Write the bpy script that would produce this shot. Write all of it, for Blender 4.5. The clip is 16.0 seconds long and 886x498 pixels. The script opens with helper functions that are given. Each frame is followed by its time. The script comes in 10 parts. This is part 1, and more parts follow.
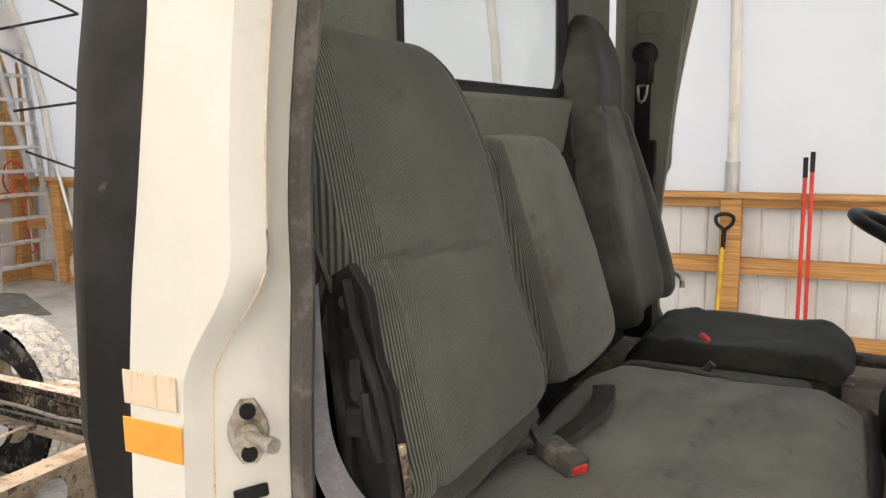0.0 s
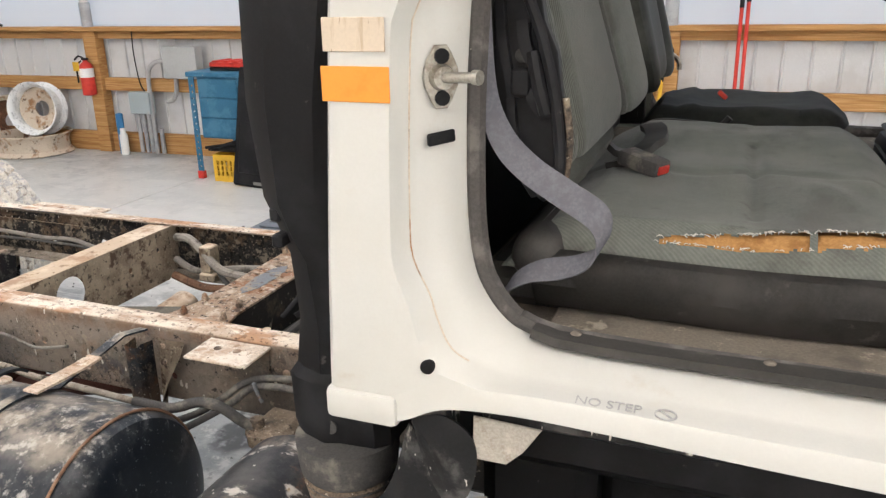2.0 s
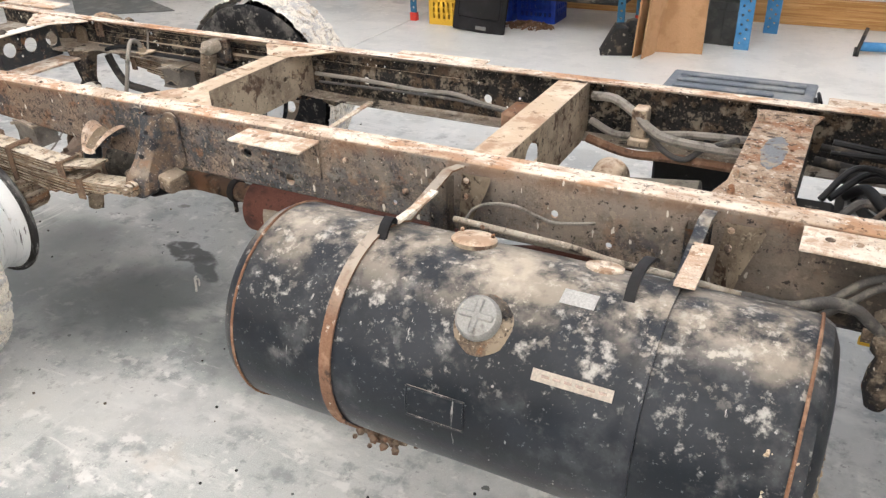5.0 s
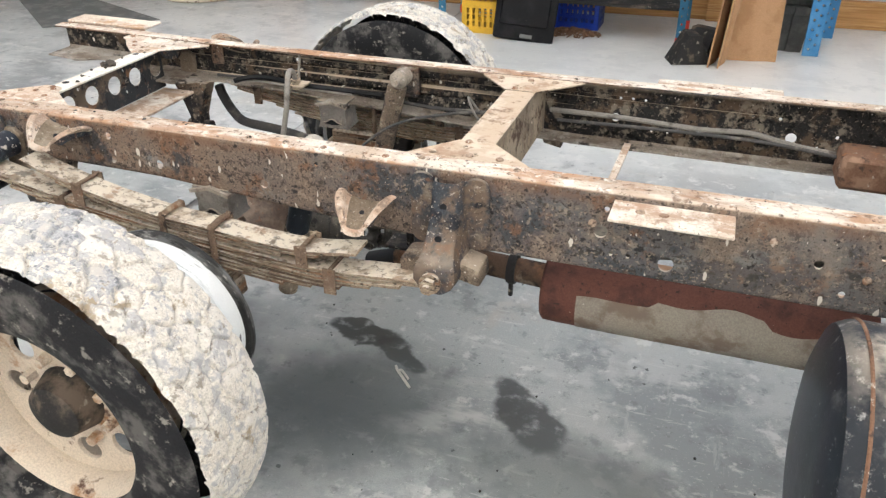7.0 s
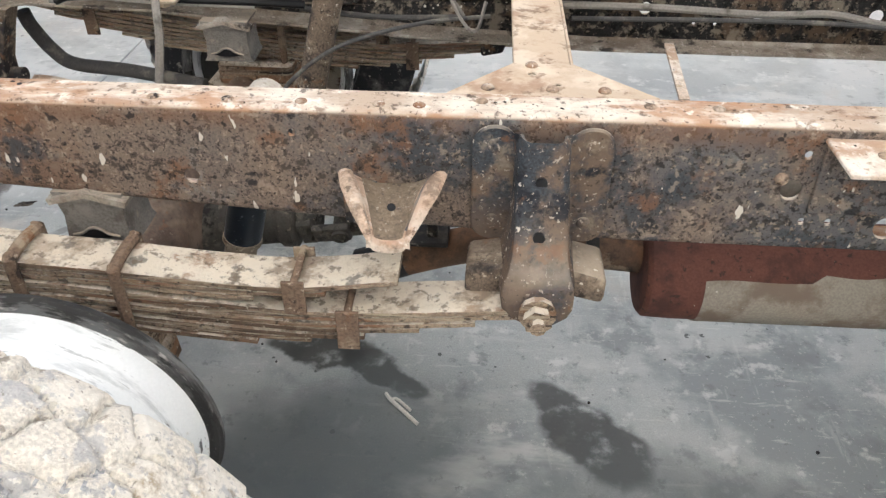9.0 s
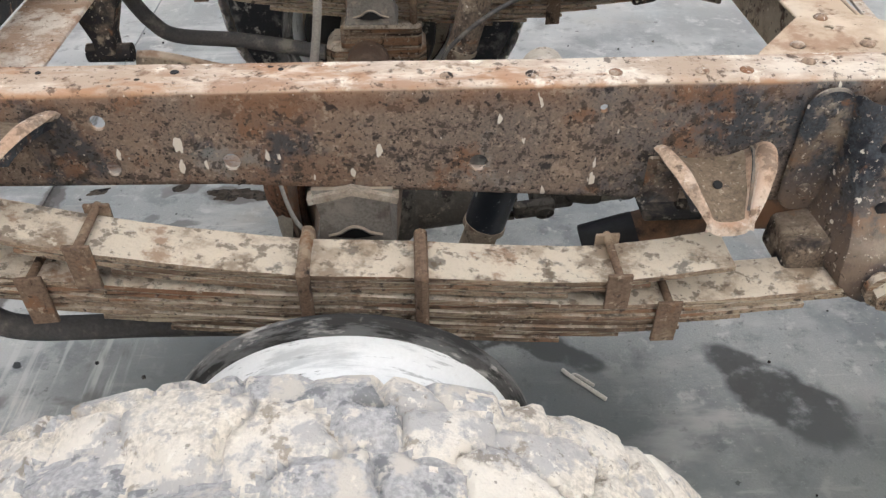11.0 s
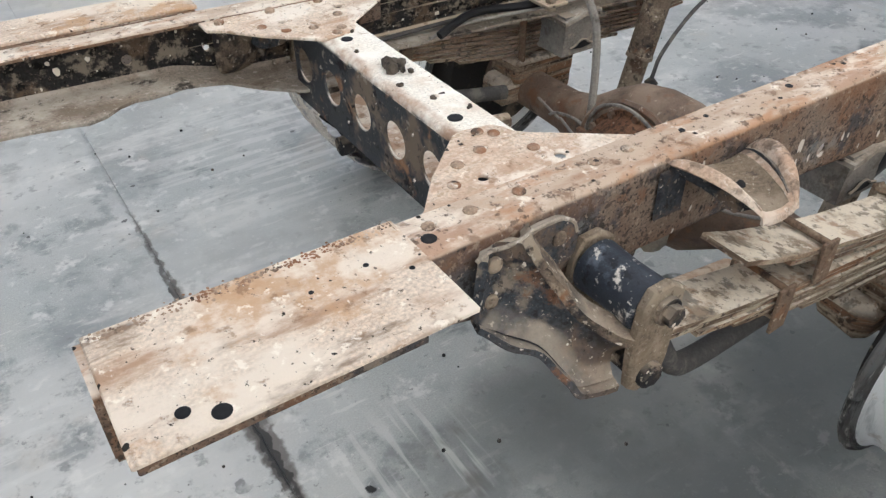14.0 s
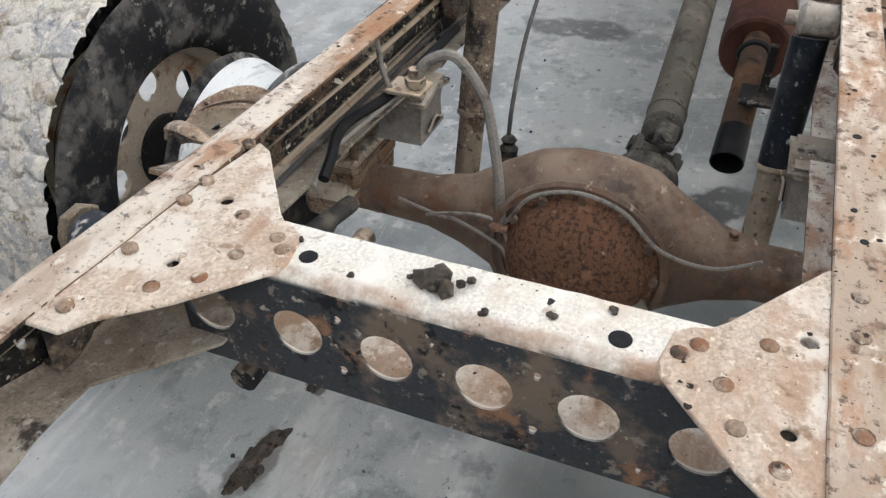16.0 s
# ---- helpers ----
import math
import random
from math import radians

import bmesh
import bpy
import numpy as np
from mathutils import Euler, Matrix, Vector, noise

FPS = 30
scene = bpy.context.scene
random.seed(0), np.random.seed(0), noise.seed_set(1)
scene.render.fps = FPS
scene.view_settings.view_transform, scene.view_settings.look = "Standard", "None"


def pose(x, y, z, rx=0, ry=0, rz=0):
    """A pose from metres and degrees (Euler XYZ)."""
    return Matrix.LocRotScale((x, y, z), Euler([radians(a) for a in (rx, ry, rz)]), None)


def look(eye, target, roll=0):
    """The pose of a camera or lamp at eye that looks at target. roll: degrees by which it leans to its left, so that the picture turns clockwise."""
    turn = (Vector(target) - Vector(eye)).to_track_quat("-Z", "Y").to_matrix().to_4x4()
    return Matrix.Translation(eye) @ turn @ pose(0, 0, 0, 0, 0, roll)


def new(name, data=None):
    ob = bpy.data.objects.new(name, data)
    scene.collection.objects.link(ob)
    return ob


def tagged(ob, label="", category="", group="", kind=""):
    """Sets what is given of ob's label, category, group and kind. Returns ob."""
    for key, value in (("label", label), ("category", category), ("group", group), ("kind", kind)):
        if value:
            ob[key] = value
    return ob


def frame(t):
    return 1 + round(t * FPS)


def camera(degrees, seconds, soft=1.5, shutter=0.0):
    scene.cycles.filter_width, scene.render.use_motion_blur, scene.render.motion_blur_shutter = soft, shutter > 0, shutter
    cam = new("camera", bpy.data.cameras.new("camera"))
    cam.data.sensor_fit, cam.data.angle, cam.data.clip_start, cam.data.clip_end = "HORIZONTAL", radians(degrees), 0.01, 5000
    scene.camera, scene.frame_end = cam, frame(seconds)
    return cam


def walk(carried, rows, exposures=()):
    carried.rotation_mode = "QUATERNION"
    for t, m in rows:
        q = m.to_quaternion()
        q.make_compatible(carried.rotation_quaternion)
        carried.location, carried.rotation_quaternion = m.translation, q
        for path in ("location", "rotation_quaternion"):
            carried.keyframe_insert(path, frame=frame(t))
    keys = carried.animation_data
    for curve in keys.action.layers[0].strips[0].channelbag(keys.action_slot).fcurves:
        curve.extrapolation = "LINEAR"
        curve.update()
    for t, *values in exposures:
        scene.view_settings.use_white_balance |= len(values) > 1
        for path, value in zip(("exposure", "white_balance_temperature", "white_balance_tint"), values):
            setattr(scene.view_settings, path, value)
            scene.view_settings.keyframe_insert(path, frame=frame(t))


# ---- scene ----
cam = camera(59.3, 16.0, 1.35)
PATH = [
    (0, (5.108, -1.231, 1.98), (4.191, 0.52, 1.67), -0.8),
    (0.5, (5.129, -1.258, 1.906), (4.182, 0.451, 1.477), -0.8),
    (1, (5.107, -1.286, 1.839), (4.169, 0.411, 1.35), -0.5),
    (1.5, (5.022, -1.35, 1.776), (4.216, 0.405, 1.255), -1.0),
    (2, (4.865, -1.499, 1.743), (4.183, 0.27, 1.106), -1.1),
    (2.5, (4.706, -1.627, 1.728), (4.055, 0.102, 0.962), -1.0),
    (3, (4.605, -1.69, 1.715), (3.88, -0.033, 0.861), -1.5),
    (3.5, (4.478, -1.702, 1.69), (3.665, -0.134, 0.751), -1.9),
    (4, (4.259, -1.685, 1.707), (3.435, -0.152, 0.721), -1.9),
    (4.5, (3.956, -1.676, 1.735), (3.137, -0.143, 0.746), -1.8),
    (5, (3.656, -1.735, 1.738), (2.827, -0.207, 0.749), -1.9),
    (5.2, (3.506, -1.768, 1.752), (2.677, -0.24, 0.763), -1.9),
    (7.3, (2.063, -1.595, 1.653), (1.563, 0.065, 0.657), -0.1),
    (7.5, (1.976, -1.544, 1.619), (1.537, 0.134, 0.623), 0.1),
    (8, (1.799, -1.333, 1.521), (1.476, 0.352, 0.493), 0.3),
    (8.2, (1.741, -1.235, 1.487), (1.466, 0.437, 0.425), 0.3),
    (10.3, (1.263, -0.935, 1.391), (1.327, 0.588, 0.096), 0.4),
    (10.5, (1.201, -0.92, 1.386), (1.264, 0.601, 0.09), 0.2),
    (11, (1.017, -0.901, 1.398), (1.08, 0.62, 0.1), -0.0),
    (11.5, (0.795, -0.934, 1.395), (0.907, 0.623, 0.145), 0.3),
    (12, (0.538, -0.978, 1.419), (0.674, 0.586, 0.179), 0.0),
    (12.5, (0.289, -0.965, 1.445), (0.538, 0.583, 0.205), -0.2),
    (13, (0.072, -0.84, 1.429), (0.488, 0.674, 0.191), -0.3),
    (13.5, (-0.144, -0.702, 1.439), (0.48, 0.74, 0.203), -0.5),
    (14, (-0.348, -0.583, 1.454), (0.506, 0.741, 0.222), -0.6),
    (14.5, (-0.447, -0.437, 1.484), (0.609, 0.735, 0.255), -0.6),
    (15, (-0.404, -0.172, 1.44), (0.867, 0.762, 0.21), -0.6),
    (15.5, (-0.375, 0.042, 1.458), (1.024, 0.777, 0.231), -0.8),
    (16, (-0.335, 0.218, 1.442), (1.108, 0.815, 0.192), -0.9),
]
EXPOSURES = [(0.0, 1.35, 6850, 6), (0.5, 1.5, 6450, 5), (1.0, 1.5, 6350, 6), (1.5, 1.35, 6300, 6), (2.5, 1.25, 6300, 6), (3.5, 1.4, 6300, 7), (5.0, 1.45, 6300, 6), (8.0, 1.3, 6000, 3), (10.3, 1.2, 6050, 5), (11.5, 0.95, 6050, 5), (12.5, 0.95, 5900, 3), (14.0, 1.0, 5900, 3), (16.0, 1.0, 5900, 3)]
walk(cam, [(t, look(eye, target, roll)) for t, eye, target, roll in PATH], EXPOSURES)

# ---- world, sun, exposure ----
world = bpy.data.worlds.new("world")
scene.world = world
world.use_nodes = True
wn, wl = world.node_tree.nodes, world.node_tree.links
sky = wn.new("ShaderNodeTexSky")
sky.sky_type = "NISHITA"
sky.sun_disc = False
sky.sun_elevation, sky.sun_rotation = radians(48), radians(150)
sky.air_density, sky.dust_density, sky.ozone_density = 1.0, 6.0, 0.6
wl.new(sky.outputs[0], wn["Background"].inputs[0])
wn["Background"].inputs[1].default_value = 0.15
sun = new("sun", bpy.data.lights.new("sun", "SUN"))
sun.data.energy, sun.data.angle, sun.data.color = 1.5, radians(12), (1.0, 0.96, 0.9)
sun.matrix_world = look((0, 0, 0), (math.sin(radians(150)) * -0.67, math.cos(radians(150)) * -0.67, -0.743))

# ---- materials ----
def ramp(nt, fac, lo, hi):
    m = nt.nodes.new("ShaderNodeMapRange")
    m.interpolation_type = "SMOOTHSTEP"
    m.inputs[1].default_value, m.inputs[2].default_value = lo, hi
    nt.links.new(fac, m.inputs[0])
    return m.outputs[0]


def noise_of(nt, scale, detail=5.0, rough=0.6, kind="noise", stretch=None, shift=0.0):
    geo = nt.nodes.new("ShaderNodeNewGeometry")
    src = geo.outputs["Position"]
    if stretch or shift:
        mp = nt.nodes.new("ShaderNodeMapping")
        mp.inputs[3].default_value = stretch or (1, 1, 1)
        mp.inputs[1].default_value = (shift, shift * 0.7, shift * 1.3)
        nt.links.new(src, mp.inputs[0])
        src = mp.outputs[0]
    if kind == "dots":
        n = nt.nodes.new("ShaderNodeTexVoronoi")
        n.inputs["Scale"].default_value = scale
        wob = nt.nodes.new("ShaderNodeTexNoise")
        wob.inputs["Scale"].default_value = scale * 1.7
        nt.links.new(src, wob.inputs["Vector"])
        nt.links.new(src, n.inputs["Vector"])
        sep = nt.nodes.new("ShaderNodeSeparateColor")
        nt.links.new(n.outputs["Color"], sep.inputs[0])
        size = times(nt, times(nt, sep.outputs[0], sep.outputs[1]), wob.outputs["Fac"])
        m = nt.nodes.new("ShaderNodeMath")
        m.operation = "SUBTRACT"
        nt.links.new(size, m.inputs[0])
        nt.links.new(n.outputs["Distance"], m.inputs[1])
        return m.outputs[0]
    if kind == "voronoi":
        n = nt.nodes.new("ShaderNodeTexVoronoi")
        n.inputs["Scale"].default_value = scale
        nt.links.new(src, n.inputs["Vector"])
        return n.outputs["Distance"]
    n = nt.nodes.new("ShaderNodeTexNoise")
    n.inputs["Scale"].default_value, n.inputs["Detail"].default_value, n.inputs["Roughness"].default_value = scale, detail, rough
    nt.links.new(src, n.inputs["Vector"])
    return n.outputs["Fac"]


def mix(nt, fac, a, b):
    m = nt.nodes.new("ShaderNodeMix")
    m.data_type = "RGBA"
    for sock, v in ((m.inputs[0], fac), (m.inputs[6], a), (m.inputs[7], b)):
        if isinstance(v, (int, float)):
            sock.default_value = v
        elif isinstance(v, tuple):
            sock.default_value = (*v, 1) if len(v) == 3 else v
        else:
            nt.links.new(v, sock)
    return m.outputs[2]


def times(nt, a, b):
    m = nt.nodes.new("ShaderNodeMath")
    m.operation = "MULTIPLY"
    for sock, v in ((m.inputs[0], a), (m.inputs[1], b)):
        if isinstance(v, (int, float)):
            sock.default_value = v
        else:
            nt.links.new(v, sock)
    return m.outputs[0]


def material(name, base, layers=(), rough=0.6, metal=0.0, grain=0.08, spec=None, grain_scale=220, bump=0.15, bump_scale=60, bump_depth=0.003):
    """layers: (colour, scale, lo, hi, options) laid one over another where their noise lies between lo and hi;
    options: up = only on faces that look up, zone, kind, stretch, rough, detail."""
    m = bpy.data.materials.new(name)
    m.use_nodes = True
    nt = m.node_tree
    bsdf = nt.nodes["Principled BSDF"]
    col = base
    rg = rough
    n0 = noise_of(nt, grain_scale, 3)
    col = mix(nt, ramp(nt, n0, 0.3, 0.7), tuple(c * (1 - 1.6 * grain) for c in base), tuple(min(1, c * (1 + 1.6 * grain)) for c in base))
    for k, (colour, scale, lo, hi, *opt) in enumerate(layers):
        o = opt[0] if opt else {}
        mask = ramp(nt, noise_of(nt, scale, o.get("detail", 6), 0.65, o.get("kind", "noise"), o.get("stretch"), 3.1 * k + 1.7), lo, hi)
        if "up" in o:
            g = nt.nodes.new("ShaderNodeNewGeometry")
            s = nt.nodes.new("ShaderNodeSeparateXYZ")
            nt.links.new(g.outputs["Normal"], s.inputs[0])
            mask = times(nt, mask, ramp(nt, s.outputs[2], o["up"], o["up"] + 0.35))
        if "zone" in o:
            # wear that keeps to one stretch: axis, start, full
            g = nt.nodes.new("ShaderNodeNewGeometry")
            s = nt.nodes.new("ShaderNodeSeparateXYZ")
            nt.links.new(g.outputs["Position"], s.inputs[0])
            mask = times(nt, mask, ramp(nt, s.outputs[o["zone"][0]], o["zone"][1], o["zone"][2]))
        if "amount" in o:
            mask = times(nt, mask, o["amount"])
        col = mix(nt, mask, col, colour)
        if "rough" in o:
            mm = nt.nodes.new("ShaderNodeMix")
            if isinstance(rg, float):
                mm.inputs[2].default_value = rg
            else:
                nt.links.new(rg, mm.inputs[2])
            mm.inputs[3].default_value = o["rough"]
            nt.links.new(mask, mm.inputs[0])
            rg = mm.outputs[0]
    if isinstance(col, tuple):
        bsdf.inputs["Base Color"].default_value = (*col, 1)
    else:
        nt.links.new(col, bsdf.inputs["Base Color"])
    if isinstance(rg, float):
        bsdf.inputs["Roughness"].default_value = rg
    else:
        nt.links.new(rg, bsdf.inputs["Roughness"])
    bsdf.inputs["Metallic"].default_value = metal
    bsdf.inputs["Specular IOR Level"].default_value = spec if spec is not None else (0.12 if rough > 0.6 else 0.3)
    if bump:
        b = nt.nodes.new("ShaderNodeBump")
        b.inputs["Strength"].default_value, b.inputs["Distance"].default_value = bump, bump_depth
        nt.links.new(noise_of(nt, bump_scale, 8, 0.7), b.inputs["Height"])
        nt.links.new(b.outputs[0], bsdf.inputs["Normal"])
    return m


M_RUST = material("rusty_frame_steel", (0.205, 0.158, 0.126), [
    ((0.115, 0.118, 0.122), 2.6, 0.42, 0.58, {"zone": (0, 0.95, 1.45), "amount": 0.9, "detail": 10}), ((0.185, 0.112, 0.073), 3.4, 0.44, 0.60, {"zone": (0, 1.35, 0.7), "amount": 0.8, "detail": 10}),
    ((0.055, 0.062, 0.072), 5, 0.53, 0.60, {"amount": 0.85, "detail": 12}), ((0.27, 0.275, 0.265), 7, 0.57, 0.66, {"amount": 0.5, "detail": 12}), ((0.27, 0.205, 0.155), 9, 0.50, 0.64, {"amount": 0.5, "detail": 10}),
    ((0.20, 0.108, 0.062), 13, 0.55, 0.66, {"amount": 0.75, "detail": 10}), ((0.030, 0.030, 0.032), 16, 0.60, 0.65, {"amount": 0.9, "detail": 12}), ((0.05, 0.042, 0.037), 70, 0.54, 0.60, {"amount": .75}), ((0.40, 0.32, 0.245), 110, 0.58, 0.64, {"amount": .55}), ((0.018, 0.017, 0.016), 190, 0.58, 0.63, {"amount": .85}),
    ((0.35, 0.295, 0.24), 3.5, 0.36, 0.60, {"zone": (0, 2.1, 2.8), "amount": 0.65, "detail": 12}), ((0.070, 0.064, 0.058), 5, 0.34, 0.56, {"zone": (0, 3.40, 3.80), "amount": 0.8, "detail": 12}), ((0.21, 0.118, 0.07), 6, 0.42, 0.58, {"zone": (2, 0.856, 0.890), "amount": 0.6, "detail": 12}), ((0.38, 0.31, 0.24), 34, 0.60, 0.65, {"amount": .5, "detail": 10}), ((0.028, 0.026, 0.026), 42, 0.59, 0.64, {"amount": .85, "detail": 10}),
    ((0.72, 0.68, 0.60), 46, 0.15, 0.21, {"kind": "dots", "stretch": (1.3, 1, 0.5), "amount": 0.85}), ((0.66, 0.61, 0.53), 130, 0.13, 0.20, {"kind": "dots", "stretch": (1, 1, 0.7), "amount": 0.8}),
    ((0.55, 0.44, 0.345), 3.5, 0.15, 0.35, {"up": 0.42, "amount": 0.95}), ((0.84, 0.77, 0.67), 5, 0.42, 0.54, {"up": 0.5, "amount": 0.85, "stretch": (0.6, 1.2, 1), "detail": 12}),
    ((0.36, 0.205, 0.125), 6, 0.50, 0.62, {"up": 0.42, "amount": 0.8, "stretch": (0.45, 1.6, 1), "detail": 12}), ((0.44, 0.235, 0.125), 8, 0.50, 0.60, {"up": 0.30, "amount": 0.75, "stretch": (0.5, 1.3, 1), "detail": 12}), ((0.215, 0.13, 0.085), 28, 0.55, 0.65, {"up": 0.42, "amount": .75, "detail": 10}), ((0.10, 0.07, 0.055), 50, 0.58, 0.64, {"up": 0.35, "amount": .75, "detail": 10}), ((0.88, 0.83, 0.74), 20, 0.58, 0.65, {"up": 0.45, "amount": .85, "detail": 10}),
    ((0.09, 0.065, 0.05), 110, 0.60, 0.66, {"up": 0.45, "amount": .8}), ((0.035, 0.03, 0.027), 70, 0.18, 0.22, {"up": 0.45, "kind": "dots"})],
    rough=0.85, grain=0.16, bump=0.9, bump_scale=95, bump_depth=0.004)
M_UNDER = material("grey_tan_settled_dust", (0.31, 0.268, 0.22), [((0.46, 0.42, 0.36), 6, 0.48, 0.62, {"detail": 10}), ((0.19, 0.15, 0.115), 9, 0.50, 0.62, {"amount": .8, "detail": 10}), ((0.06, 0.052, 0.045), 12, 0.56, 0.64, {"detail": 10}), ((0.12, 0.10, 0.085), 80, 0.60, 0.66, {"amount": .7}), ((0.62, 0.57, 0.50), 60, 0.58, 0.66, {"amount": .6})], rough=0.93, grain=0.12, bump=0.6, bump_scale=90)
M_XTOP = material("pale_dust_on_rolled_edge", (0.84, 0.80, 0.72), [((0.70, 0.60, 0.49), 4, 0.46, 0.62, {"amount": .8, "detail": 10}), ((0.90, 0.87, 0.80), 12, 0.50, 0.62, {"detail": 10}), ((0.36, 0.20, 0.11), 7, 0.36, 0.54, {"zone": (0, 0.212, 0.196), "amount": 0.85, "detail": 12}), ((0.06, 0.064, 0.07), 11, 0.46, 0.56, {"zone": (2, 0.893, 0.887), "amount": .9, "detail": 12}), ((0.50, 0.40, 0.30), 40, 0.60, 0.67, {"amount": .7}), ((0.06, 0.05, 0.045), 60, 0.19, 0.23, {"kind": "dots"}), ((0.10, 0.08, 0.06), 120, 0.65, 0.69)], rough=0.9, grain=0.10, bump=0.7, bump_scale=80, bump_depth=0.004)
M_HANG = material("blue_black_paint_worn_to_rust", (0.058, 0.064, 0.074), [((0.17, 0.125, 0.092), 9, 0.48, 0.60, {"detail": 10}), ((0.028, 0.030, 0.036), 13, 0.54, 0.62, {"detail": 10}), ((0.30, 0.25, 0.195), 12, 0.55, 0.66, {"amount": .8, "detail": 10}), ((0.22, 0.115, 0.066), 16, 0.58, 0.66, {"amount": .8, "detail": 10}), ((0.18, 0.130, 0.095), 6, 0.36, 0.58, {"zone": (2, 0.80, 0.70), "amount": .8, "detail": 12}), ((0.03, 0.028, 0.026), 80, 0.58, 0.65, {"amount": .7}),
    ((0.46, 0.40, 0.32), 5, 0.3, 0.6, {"up": 0.45, "amount": .8}), ((0.68, 0.63, 0.55), 70, 0.18, 0.25, {"kind": "dots"}), ((0.55, 0.48, 0.40), 130, 0.60, 0.66, {"amount": .7})], rough=0.85, grain=0.16, bump=0.9, bump_scale=80, bump_depth=0.005)
M_STOPL = material("rust_stained_pale_lip", (0.47, 0.36, 0.275), [((0.64, 0.55, 0.46), 9, 0.46, 0.58, {"detail": 10}), ((0.40, 0.215, 0.12), 11, 0.54, 0.64, {"amount": .6, "detail": 10}), ((0.07, 0.066, 0.07), 10, 0.54, 0.62, {"amount": .85, "detail": 10}), ((0.10, 0.075, 0.06), 45, 0.58, 0.65, {"amount": .8}), ((0.72, 0.66, 0.58), 80, 0.60, 0.66, {"amount": .7}), ((0.50, 0.33, 0.23), 7, 0.40, 0.6, {"up": 0.35, "amount": .6, "detail": 10}), ((0.16, 0.12, 0.09), 30, 0.54, 0.64, {"amount": .7, "detail": 10})], rough=0.88, grain=0.15, bump=0.8, bump_depth=0.005)
M_TAN = material("tan_mud_film", (0.21, 0.165, 0.12), [((0.29, 0.24, 0.18), 14, 0.46, 0.60, {"detail": 10}), ((0.20, 0.155, 0.11), 22, 0.54, 0.64, {"amount": .8}), ((0.10, 0.08, 0.065), 70, 0.58, 0.66, {"amount": .7}), ((0.55, 0.49, 0.40), 110, 0.60, 0.66, {"amount": .6})], rough=0.95, grain=0.15, bump=0.9, bump_scale=90, bump_depth=0.004)
M_STOPB = material("grey_brown_dusty_rubber_stop", (0.20, 0.185, 0.165), [((0.27, 0.25, 0.22), 12, 0.46, 0.62), ((0.12, 0.10, 0.085), 18, 0.54, 0.66, {"amount": .7}), ((0.36, 0.31, 0.25), 30, 0.58, 0.66, {"amount": .6}), ((0.42, 0.35, 0.27), 5, 0.2, 0.5, {"up": 0.4, "amount": .8})], rough=0.9, grain=0.12, bump=0.5)
M_WETMUD = material("dark_wet_mud", (0.075, 0.062, 0.050), [((0.13, 0.11, 0.09), 20, 0.5, 0.62), ((0.03, 0.027, 0.024), 40, 0.52, 0.62)], rough=0.7, bump=0.7, bump_scale=90)
M_DECK = material("rust_streaked_dusty_plate", (0.66, 0.56, 0.46), [
    ((0.40, 0.26, 0.17), 2.2, 0.50, 0.60, {"amount": 0.9, "stretch": (1, 3.4, 1), "detail": 10}), ((0.20, 0.135, 0.09), 3.4, 0.55, 0.63, {"amount": 0.85, "stretch": (1, 3, 1), "detail": 10}), ((0.76, 0.675, 0.575), 3.5, 0.48, 0.60, {"stretch": (0.9, 2.0, 1), "detail": 10}),
    ((0.52, 0.33, 0.19), 7, 0.54, 0.64, {"amount": 0.8, "detail": 10}), ((0.44, 0.50, 0.55), 7, 0.64, 0.69, {"amount": 0.75, "stretch": (0.6, 1.5, 1)}), ((0.30, 0.19, 0.12), 26, 0.58, 0.66, {"amount": .8, "detail": 10}), ((0.88, 0.82, 0.72), 40, 0.58, 0.65, {"amount": .8}),
    ((0.03, 0.027, 0.024), 60, 0.19, 0.23, {"kind": "dots"}), ((0.06, 0.045, 0.035), 120, 0.63, 0.68)], rough=0.9, grain=0.12, bump=0.8, bump_scale=70, bump_depth=0.005)
M_DUSTY = material("dust_caked_steel", (0.64, 0.54, 0.44), [
    ((0.41, 0.255, 0.16), 5, 0.48, 0.60, {"amount": 0.7, "stretch": (0.4, 2.2, 1)}),
    ((0.47, 0.31, 0.21), 6, 0.46, 0.62, {"amount": 0.75, "stretch": (0.6, 1.5, 1)}), ((0.80, 0.73, 0.64), 9, 0.48, 0.60), ((0.42, 0.47, 0.49), 8, 0.66, 0.72, {"amount": 0.6}),
    ((0.30, 0.19, 0.12), 22, 0.58, 0.66, {"amount": .8}), ((0.45, 0.34, 0.24), 80, 0.56, 0.63, {"amount": .8}), ((0.88, 0.82, 0.72), 55, 0.60, 0.66, {"amount": .7}), ((0.04, 0.035, 0.03), 75, 0.17, 0.22, {"kind": "dots"}), ((0.06, 0.045, 0.035), 140, 0.65, 0.69)], rough=0.9, grain=0.12, bump=0.7, bump_scale=80, bump_depth=0.004)
